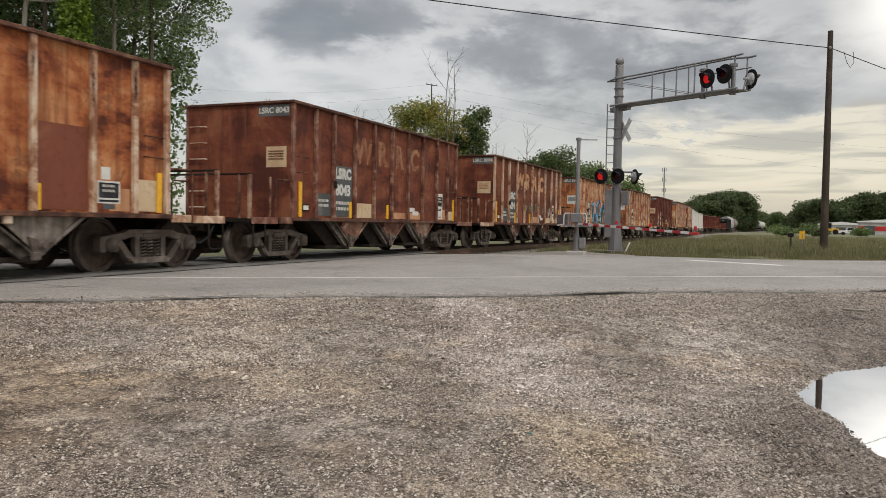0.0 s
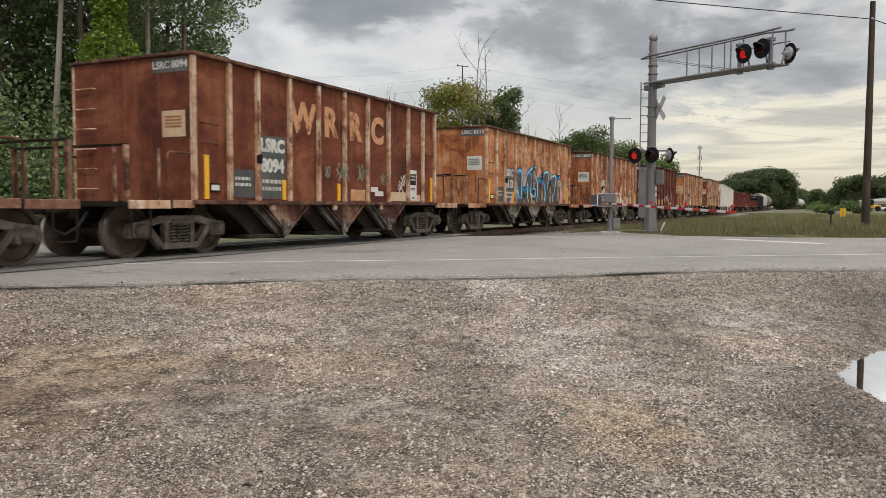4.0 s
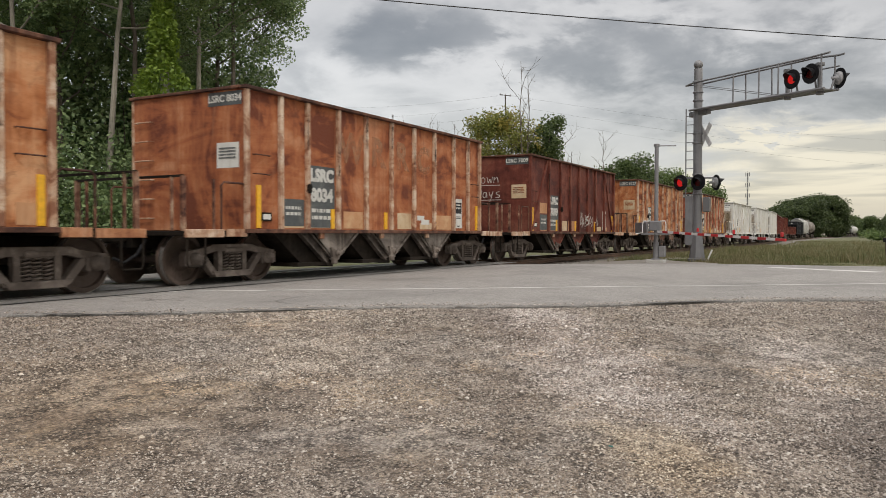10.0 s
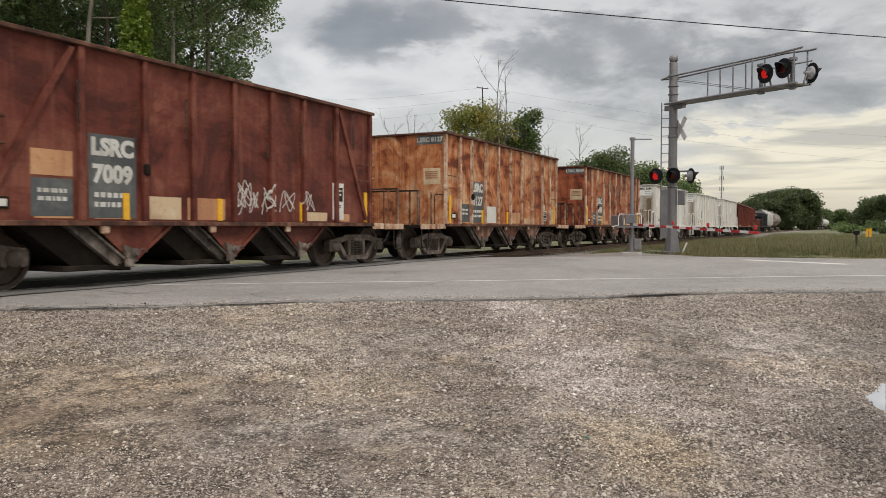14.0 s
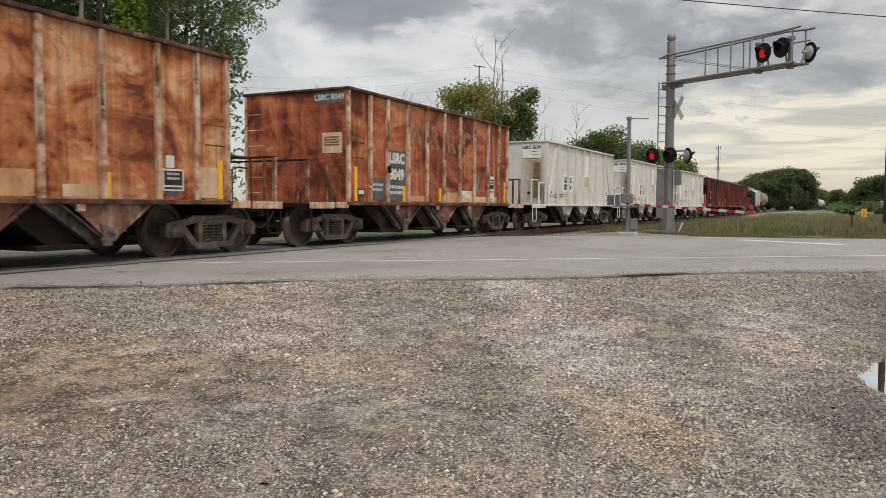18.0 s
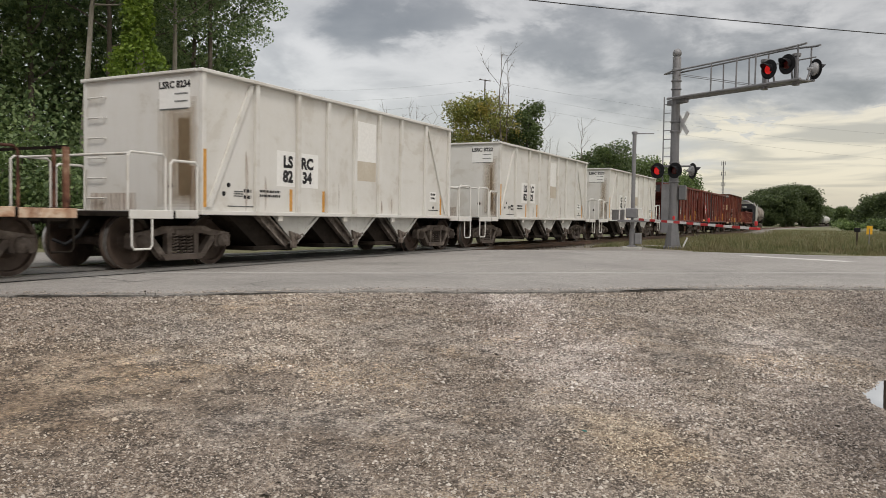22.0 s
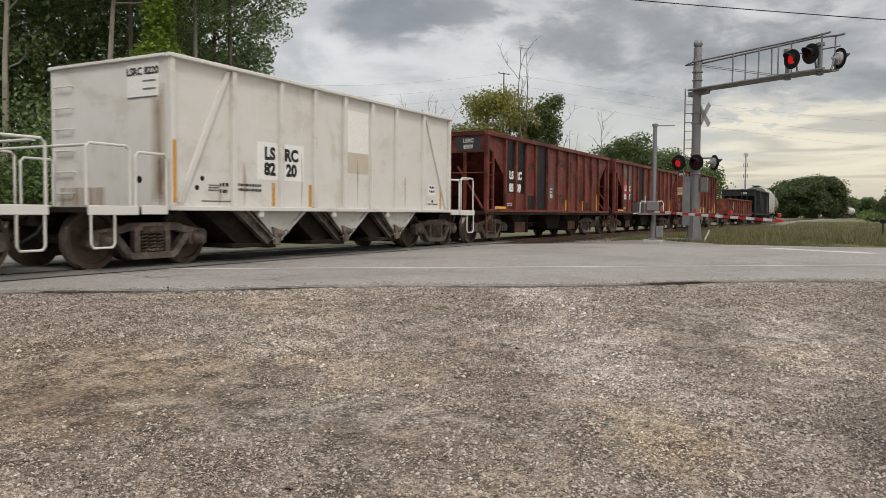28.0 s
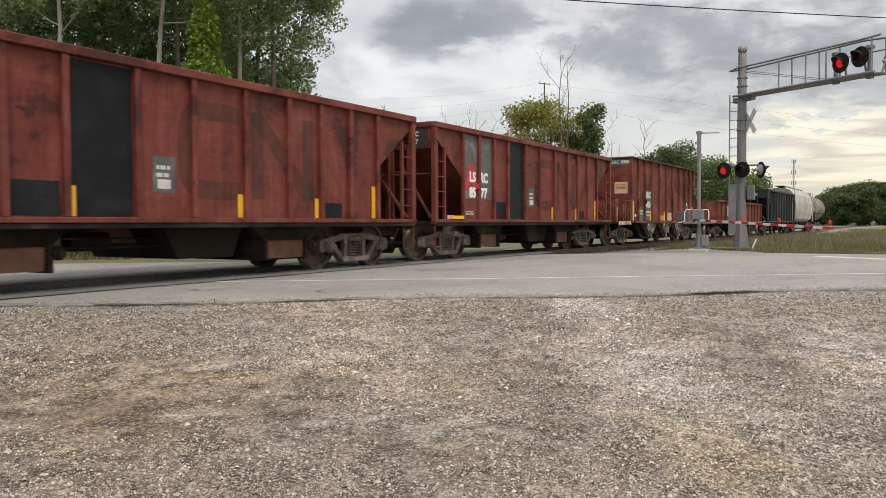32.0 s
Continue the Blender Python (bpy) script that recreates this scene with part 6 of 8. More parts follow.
def white_marks(car, rnd, number, H=3.42):
    """Stencils, patches, reflectors and stains of the off-white cars."""
    for k, (body, z) in enumerate((("LS", 1.98), ("RC", 1.98), (number[:2], 1.69), (number[2:], 1.69))):
        mark(car, body, 2.4 if k % 2 == 0 else 3.02, z, 0.31, M["stencil_dark"], bold=0.015)
    for x0, x1 in ((2.06, 2.63), (2.75, 3.4)):
        plate(car, "fresh_patch", x0, x1, 1.5, 2.2, M["fresh_white"], "fresh white patch behind the numbers", t=0.003)
    for x, z in ((2.5, 1.45), (3.6, 1.45), (9.05, 1.72)):
        plate(car, "reflector", x - 0.04, x + 0.04, 1.01, z, M["yellow_dull"], "faded orange reflective strip", t=0.007)
    plate(car, "reflector", 0.02, 0.09, 1.05, 2.05, M["yellow_dull"], "faded orange reflective strip on the corner post", y=-HALF, t=0.006)
    for x, z in ((0.72, 1.46), (0.6, 1.3)):
        part("bolt_hole", disc(B(), (x, -SHEET, z), (0, -1, 0), [(0, 0.045), (0.004, 0.045)], 12), M["black"], car)
    bars(car, 0.86, 1.34, 0.24, 0.022, 3, M["panel_grey"], rnd)
    bars(car, 1.12, 1.34, 0.2, 0.06, 2, M["stencil_dark"], rnd)
    bars(car, 1.56, 1.36, 0.6, 0.045, 2, M["stencil_dark"], rnd)
    bars(car, 0.7, 1.07, 0.8, 0.02, 1, M["panel_grey"], rnd)
    for i in range(5):
        x, z = rnd.uniform(0.15, 9.3), rnd.uniform(1.3, 2.6)
        spray(car, "rust_streak", [(x, z), (x + 0.02, (z + 1.0) / 2), (x, 1.0)], rnd.uniform(0.03, 0.1), M["stain"], 0, (), "thin brown rust streak", 0.9)
    for x in W_POSTS[1:-1]:
        h = rnd.uniform(0.2, 0.9)
        spray(car, "rust_streak", [(x + 0.065, 1.0), (x + 0.07, 1.0 + h / 2), (x + 0.065, 1.0 + h)], 0.03, M["stain"], 0, (), "", 0.5)
    plate(car, "fresh_patch", 4.83, 5.68, 2.2, 3.1, M["fresh_white"], "paler repainted patch", t=0.003)
    plate(car, "beige_patch", 4.83, 5.68, 1.75, 2.2, M["beige"], "beige stained patch", t=0.003)
    plate(car, "data_plate", 8.42, 8.78, 1.36, 1.62, M["fresh_white"], "white data stencil with black writing", t=0.003)
    bars(car, 8.47, 1.53, 0.26, 0.055, 2, M["stencil_dark"], rnd)
    bars(car, 8.35, 1.12, 0.55, 0.02, 1, M["stencil_dark"], rnd)
    part("bolt_hole", disc(B(), (8.62, -SHEET, 1.2), (0, -1, 0), [(0, 0.04), (0.004, 0.04)], 12), M["black"], car)
    end_plate(car, "fresh_patch", -1.22, -0.48, H - 0.66, H - 0.12, M["fresh_white"], "fresh white patch behind the end number", t=0.003)
    mark(car, "LSRC " + number, -0.85, H - 0.25, 0.165, M["stencil_dark"], on_end=0.0, bold=0.006)
    for k, (y, w) in enumerate(((-0.86, 0.3), (-0.86, 0.3), (-0.5, 0.68))):
        bars(car, y, H - 0.42 - 0.13 * k, w, 0.026, 1, M["panel_grey"], rnd, on_end=-0.001)
    k = {"8234": 0.75, "8222": 0.4, "8220": 0.28}[number]
    for i in range(5):
        end_plate(car, "rust_stain", -1.37 + 0.04 * i, -1.37 + k * (1.25 - 0.17 * i), 1.05 + 0.05 * i, 2.95 - 0.09 * i, M["end_stain"], "brown rust stain on the end sheet" if i == 0 else "", t=0.0012 + 0.0008 * i)
    end_plate(car, "rust_stain", -1.37, -1.2, 1.0, 1.75, M["stain"], t=0.0025)
    end_plate(car, "rust_stain", 0.1, 1.3, 0.98, 1.3, M["stain"], t=0.0025)
    part("jacking_hole", disc(B(), (0.0, -0.75, 1.42), (-1, 0, 0), [(0, 0.06), (0.004, 0.06)], 12), M["under"], car)


def long_hopper(x0, label, number, paint, seed, ghost=True, marks=True):
    """Longer open hopper with slope sheets showing in cage-like ends."""
    L, H, zb = 12.3, 3.33, 0.99
    rnd = random.Random(seed)
    car = thing("long_hopper_car", label, "freight car", (x0, TRACK_Y, 0), "cars of the passing train")
    CARS.append((car, x0))
    posts = (1.41, 2.23, 3.07, 3.9, 5.02, 6.05, 7.15, 8.21, 9.09, 10.0, 10.9)

    def body():
        bm = B()
        out = [(0.05, H - 0.06), (0.05, H - 0.25), (1.4, 2.05), (1.4, zb), (10.9, zb), (10.9, 2.05), (L - 0.05, H - 0.25), (L - 0.05, H - 0.06)]
        for s in (-1, 1):
            prism(bm, out, *sorted((s * SHEET, s * (SHEET - 0.03))))
        return bm

    def slopes(ab):
        bm = B()
        y = SHEET - 0.035
        for a, b in (ab,):
            v = [bm.verts.new(p) for p in ((a[0], -y, a[1]), (a[0], y, a[1]), (b[0], y, b[1]), (b[0], -y, b[1]))]
            w = [bm.verts.new((p.co.x, p.co.y, p.co.z - 0.04)) for p in v]
            bm.faces.new(v), bm.faces.new(w[::-1])
            for i in range(4):
                bm.faces.new((v[i], w[i], w[(i + 1) % 4], v[(i + 1) % 4]))
        return bm
    part("body", shared("long_body", body), paint, car)
    for k, ab in enumerate((((0.05, H - 0.06), (2.6, zb + 0.1)), ((L - 0.05, H - 0.06), (9.7, zb + 0.1)))):
        part("slope_sheet", shared(("slope_sheet", k), lambda: slopes(ab)), paint, car)
    part("floor", shared("long_floor", lambda: box(B(), 2.6, 9.7, -SHEET + 0.04, SHEET - 0.04, zb + 0.05, zb + 0.1)), paint, car)
    for s in (-1, 1):
        y0, y1 = sorted((s * (SHEET - 0.03), s * (HALF + 0.03)))
        part("top_chord", shared(("long_chord", s), lambda: box(B(), 0.0, L, y0, y1, H - 0.13, H, 0.012)), paint, car)
        part("side_sill", shared(("long_sill", s), lambda: box(B(), 0.0, L, y0, y1, 0.94, 1.02, 0.01)), paint, car)
        part("sill_flange", shared(("long_flange", s), lambda: box(B(), 0.02, L - 0.02, *sorted((s * (SHEET - 0.2), s * (HALF + 0.01))), 0.86, 0.938, 0.008)), M["under"], car)
        for x in posts:
            part("side_post", shared("long_post", lambda: box(B(), -0.05, 0.05, -0.04, 0.04, 1.02, H - 0.13, 0.008)), paint, car, at=(x, s * (HALF - 0.04), 0))
        for x in (0.08, L - 0.08):
            part("corner_post", shared("corner_post", lambda: box(B(), -0.07, 0.07, -0.06, 0.06, 0.9, H - 0.13, 0.01)), paint, car, at=(x, s * (HALF - 0.05), 0))
        for x in (0.5, L - 0.5):
            part("ladder_post", shared("ladder_post", lambda: box(B(), -0.03, 0.03, -0.03, 0.03, 0.9, 2.75)), paint, car, at=(x, s * (HALF - 0.04), 0))
            for i in range(4):
                a, b = sorted((x, 0.1 if x < 1 else L - 0.1))
                part("rung", shared(("rung", x < 1), lambda: rod(B(), (a - x, 0, 0), (b - x, 0, 0), 0.014, 6)), paint, car, at=(x, s * (HALF - 0.03), 1.32 + i * 0.36))
        for x in (0.25, L - 0.25):
            part("stirrup", shared("stirrup", stirrup_mesh), paint, car, at=(x, s * 1.46, 0))
    for x, turn in ((0.0, 0), (L, 180)):
        m = pose(x, 0, 0, 0, 0, turn)
        part("end_sheet", shared("end_sheet", lambda: box(B(), 0.02, 0.06, -SHEET + 0.04, SHEET - 0.04, H - 0.62, H - 0.02)), paint, car, at=m)
        part("end_chord", shared("long_end_chord", lambda: box(B(), -0.03, 0.06, -SHEET + 0.02, SHEET - 0.02, H - 0.12, H - 0.003)), paint, car, at=m)
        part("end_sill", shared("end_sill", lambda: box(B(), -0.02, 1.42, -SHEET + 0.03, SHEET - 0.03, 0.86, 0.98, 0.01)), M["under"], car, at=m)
        for y in (-0.75, -0.25, 0.25, 0.75):
            part("end_post", shared("end_post", lambda: box(B(), 0.0, 0.08, -0.04, 0.04, 0.95, H - 0.62)), paint, car, at=m @ pose(0, y, 0))
        for s in (-1, 1):
            part("end_brace", shared(("end_brace", s), lambda: rod(B(), (0.1, s * 1.32, 1.05), (0.25, s * 0.4, 2.3), 0.04, 6)), paint, car, at=m)
        part("cross_rod", shared("cross_rod", lambda: rod(B(), (0, -1.37, 2.1), (0, 1.37, 2.1), 0.02, 6)), paint, car, at=m)
        coupler(car, x - 0.2 if turn == 0 else x + 0.2, turn)
    part("centre_sill", shared("long_centre_sill", lambda: box(B(), 0.1, 12.2, -0.25, 0.25, 0.62, 0.95, 0.01)), M["rusty_outlet"], car)
    for x0_, x1_ in ((2.72, 3.8), (7.85, 8.92)):
        c, w = (x0_ + x1_) / 2, (x1_ - x0_) / 2
        part("outlet_hood", shared("outlet_hood", lambda: prism(B(), [(-w - 0.35, 0.92), (w + 0.35, 0.92), (w + 0.02, 0.62), (-w - 0.02, 0.62)], -1.2, 1.2)), M["under"], car, at=(c, 0, 0))
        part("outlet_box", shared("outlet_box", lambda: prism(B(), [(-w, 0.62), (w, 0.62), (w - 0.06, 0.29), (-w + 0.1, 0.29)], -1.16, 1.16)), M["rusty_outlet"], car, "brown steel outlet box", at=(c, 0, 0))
        for k in (-w, w):
            part("outlet_flange", shared("outlet_flange", lambda: box(B(), -0.04, 0.04, -1.23, 1.23, 0.26, 0.66, 0.01)), M["under"], car, at=(c + k, 0, 0))
        part("door_latch", shared("door_latch", lambda: disc(B(), (0, 0, 0), (0, -1, 0), [(0, 0.09), (0.08, 0.09), (0.1, 0.05), (0.16, 0.05)], 10)), M["under"], car, at=(c + w + 0.1, -1.19, 0.52))
    part("bay", shared("middle_bay", lambda: prism(B(), [(-0.85, 0.92), (0.85, 0.92), (0.6, 0.36), (-0.55, 0.36)], -1.1, 1.1)), M["under"], car, "dark middle hopper bay", at=(6.55, 0, 0))
    part("air_tank", shared("air_tank", lambda: rod(B(), (4.45, -0.55, 0.66), (5.1, -0.55, 0.66), 0.14, 14)), M["under"], car)
    part("brake_valve", shared("brake_valve", lambda: box(B(), 4.0, 4.25, -0.75, -0.5, 0.6, 0.86, 0.03)), M["truck"], car)
    part("rod_linkage", shared("rod_linkage", lambda: tube(B(), [(3.7, -0.8, 0.6), (4.6, -0.8, 0.57), (6.0, -0.8, 0.58)], 0.022, 6)), M["under"], car)
    part("rod_linkage", shared("rod_linkage_upper", lambda: tube(B(), [(3.7, -0.7, 0.72), (6.0, -0.7, 0.7)], 0.016, 6)), M["under"], car)
    truck(car, 1.27), truck(car, 10.62)
    if marks:
        for a, b, z0 in ((1.47, 2.17, 1.55), (2.29, 3.01, 1.55), (3.97, 4.95, 1.03)):
            plate(car, "black_panel", a, b, z0, H - 0.16, M["panel_faded"] if number == "8577" and b < 3.1 else M["panel_black"], "repainted black panel", t=0.003)
        for k, (body_, z) in enumerate((("LS", 2.1), ("RC", 2.1), (number[:2], 1.7), (number[2:], 1.7))):
            mark(car, body_, 1.95 if k % 2 == 0 else 2.55, z, 0.34, M["fresh_white"], bold=0.018)
        plate(car, "reflector", 0.72, 1.3, 1.03, 1.11, M["yellow"], "yellow reflective strip", t=0.01, y=-HALF - 0.03)
        for x, z in ((1.5, 1.95), (3.99, 1.45), (7.05, 1.42), (9.0, 1.4), (10.8, 1.7)):
            plate(car, "reflector", x - 0.06, x + 0.06, 1.03, z, M["yellow"], "yellow reflective strip", t=0.01)
        plate(car, "dark_patch", 3.15, 3.82, 1.04, 1.5, M["panel_black"], t=0.003)
        plate(car, "dark_patch", 9.25, 9.75, 1.04, 1.32, M["panel_black"], t=0.003)
        plate(car, "data_plate", 5.38, 5.62, 1.46, 1.6, M["stencil"], t=0.008)
        bars(car, 1.5, 1.2, 0.5, 0.03, 2, M["stencil"], rnd)
        if number == "8577":
            spray(car, "red_spray", [(1.6, 1.75), (1.75, 2.05), (1.9, 2.35), (2.0, 2.1), (2.1, 1.8)], 0.26, M["redpaint"], 1, posts, "bright red sprayed blot", 0.3)
        plate(car, "data_panel", 5.3, 5.7, 1.4, 1.95, M["panel_grey"], "framed data panel", t=0.006)
        bars(car, 5.36, 1.75, 0.24, 0.06, 2, M["stencil"], rnd, y=-SHEET - 0.011)
        plate(car, "pink_plate", 0.55, 0.85, 1.03, 1.12, M["sp_pink"], t=0.02, y=-HALF)
        end_plate(car, "end_number_panel", -1.27, -0.47, H - 0.58, H - 0.16, M["sp_black"], "black number panel", x=0.02)
        mark(car, "LSRC", -0.87, H - 0.28, 0.16, M["stencil"], on_end=0.015, bold=0.005)
        mark(car, number, -0.87, H - 0.46, 0.16, M["stencil"], on_end=0.015, bold=0.005)
        # dark film over the end sheet, standing in for the shade there
        end_plate(car, "grime_stain", -1.3, 1.3, H - 0.62, H - 0.14, M["stain_and_shade"], "shade painted dark over the end sheet", x=0.02, t=0.002)
    if ghost:
        g = M["ghost"]
        spray(car, "ghost_shape", [(7.05, 2.72), (6.4, 2.74), (6.0, 2.62), (5.9, 2.1), (6.0, 1.58), (6.4, 1.46), (7.05, 1.48)], 0.3, g, 1, posts, "faded dark emblem stroke")
        spray(car, "ghost_shape", [(7.45, 1.35), (7.45, 2.1), (7.45, 2.85)], 0.3, g, 1, posts, "faded dark emblem stroke")
        spray(car, "ghost_shape", [(7.4, 2.8), (8.1, 2.1), (8.75, 1.4)], 0.3, g, 2, posts, "faded dark emblem stroke")
        spray(car, "ghost_shape", [(8.75, 1.35), (8.75, 2.1), (8.75, 2.85)], 0.3, g, 1, posts, "faded dark emblem stroke")
    return car, rnd


def gondola(x0):
    car = thing("gondola_car", "low dark red gondola car with ribbed sides", "freight car", (x0, TRACK_Y, 0), "cars of the passing train")
    CARS.append((car, x0))
    L, H = 12.6, 2.2
    part("body", hopper_mesh(L, H, 0.97), PAINT["oxide"], car)
    part("floor", box(B(), 0.05, L - 0.05, -SHEET + 0.05, SHEET - 0.05, 0.95, 1.05), M["under"], car)
    for s in (-1, 1):
        part("top_chord", box(B(), -0.03, L + 0.03, *sorted((s * SHEET, s * (HALF + 0.03))), H - 0.1, H), PAINT["oxide"], car)
        part("side_sill", box(B(), -0.03, L + 0.03, *sorted((s * SHEET, s * (HALF + 0.02))), 0.85, 1.0), PAINT["oxide"], car)
        for i in range(13):
            part("side_post", shared("gon_post", lambda: box(B(), -0.05, 0.05, -0.04, 0.04, 1.0, 2.1)), PAINT["oxide"], car, at=(0.06 + i * (L - 0.12) / 12, s * (HALF - 0.04), 0))
    for i in range(4):
        plate(car, "faded_mark", 2.3 + i * 0.35, 2.5 + i * 0.35, 1.3, 1.9, M["stencil"])
    part("centre_sill", box(B(), -0.1, L + 0.1, -0.2, 0.2, 0.62, 0.93), M["under"], car)
    coupler(car, -0.15, 0), coupler(car, L + 0.15, 180)
    truck(car, 1.4), truck(car, L - 1.4)


def covered_hopper(x0, paint, label):
    """Round-sided covered hopper with hatches on a running board."""
    car = thing("covered_hopper_car", label, "freight car", (x0, TRACK_Y, 0), "cars of the passing train")
    CARS.append((car, x0))
    L = 12.8
    prof = [(-1.0, 1.0), (-1.3, 1.25), (-1.42, 1.9), (-1.42, 2.7), (-1.3, 3.35), (-0.95, 3.85), (-0.5, 4.02), (0.5, 4.02), (0.95, 3.85), (1.3, 3.35), (1.42, 2.7), (1.42, 1.9), (1.3, 1.25), (1.0, 1.0)]
    part("body", prism(B(), prof, 1.3, L - 1.3, "x"), paint, car)
    for x, t in ((1.3, -1), (L - 1.3, 1)):
        bm = B()
        a = [bm.verts.new((x, y, z)) for y, z in prof]
        b = [bm.verts.new((x + t * 1.1 * max(0, (z - 1.6)) / 2.4, y * 0.94, z * 0.98)) for y, z in prof]
        for i in range(len(prof) - 1):
            bm.faces.new((a[i], a[i + 1], b[i + 1], b[i]))
        bm.faces.new(b)
        part("end_slope", bm, paint, car)
    for i in range(9):
        part("rib", prism(B(), [(y * 1.012, z) for y, z in prof], 1.5 + i * 1.22, 1.57 + i * 1.22, "x"), paint, car)
    part("running_board", box(B(), 0.1, L - 0.1, -0.4, 0.4, 4.12, 4.16), M["galv"], car)
    for i in range(4):
        part("hatch", disc(B(), (2.6 + i * 2.5, 0, 4.0), (0, 0, 1), [(0, 0.45), (0.18, 0.45), (0.24, 0.3)], 16), paint, car)
        part("outlet_hopper", prism(B(), [(-1.2, 1.05), (1.2, 1.05), (0.3, 0.4), (-0.3, 0.4)], -0.9, 0.9), M["under"], car, at=(2.7 + i * 2.45, 0, 0))
    for x in (0.15, L - 0.15):
        for s in (-1, 1):
            part("corner_post", rod(B(), (x, s * 1.3, 0.9), (x, s * 1.3, 3.9), 0.04, 6), paint, car)
    part("centre_sill", box(B(), -0.1, L + 0.1, -0.25, 0.25, 0.65, 1.02), M["under"], car)
    part("end_deck", box(B(), 0.0, 1.4, -1.35, 1.35, 0.9, 1.02), M["under"], car)
    part("end_deck", box(B(), L - 1.4, L, -1.35, 1.35, 0.9, 1.02), M["under"], car)
    coupler(car, -0.15, 0), coupler(car, L + 0.15, 180)
    truck(car, 1.4), truck(car, L - 1.4)


def tank_car(x0, paint, label, moving=True, y=None):
    car = thing("tank_car", label, "freight car", (x0, TRACK_Y if y is None else y, 0), "cars of the passing train" if moving else "parked tank cars")
    L = 15.5
    part("tank", shared("tank", lambda: disc(B(), (0.5, 0, 2.45), (1, 0, 0), [(0, 0.3), (0.1, 0.9), (0.35, 1.3), (0.7, 1.42), (L - 1.7, 1.42), (L - 1.35, 1.3), (L - 1.1, 0.9), (L - 1.0, 0.3)], 28), True), paint, car)
    part("dome", shared("dome", lambda: disc(B(), (L / 2, 0, 3.8), (0, 0, 1), [(0, 0.45), (0.35, 0.45), (0.4, 0.3)], 16)), paint, car)
    part("sill", shared("tank_sill", lambda: box(B(), 0, L, -0.3, 0.3, 0.7, 1.05)), M["under"], car)
    for s in (-1, 1):
        part("rail", shared(("tank_rail", s), lambda: tube(B(), [(0.2, s * 1.4, 1.0), (0.2, s * 1.4, 1.9), (L - 0.2, s * 1.4, 1.9), (L - 0.2, s * 1.4, 1.0)], 0.03, 6)), M["under"], car)
    for x in (1.6, L - 1.6):
        part("saddle", shared("saddle", lambda: box(B(), -0.4, 0.4, -1.2, 1.2, 0.95, 1.6)), M["under"], car, at=(x, 0, 0))
    coupler(car, -0.15, 0), coupler(car, L + 0.15, 180)
    truck(car, 1.6), truck(car, L - 1.6)
    if moving:
        CARS.append((car, x0))
    else:
        del WHEELS[-4:]
    return car




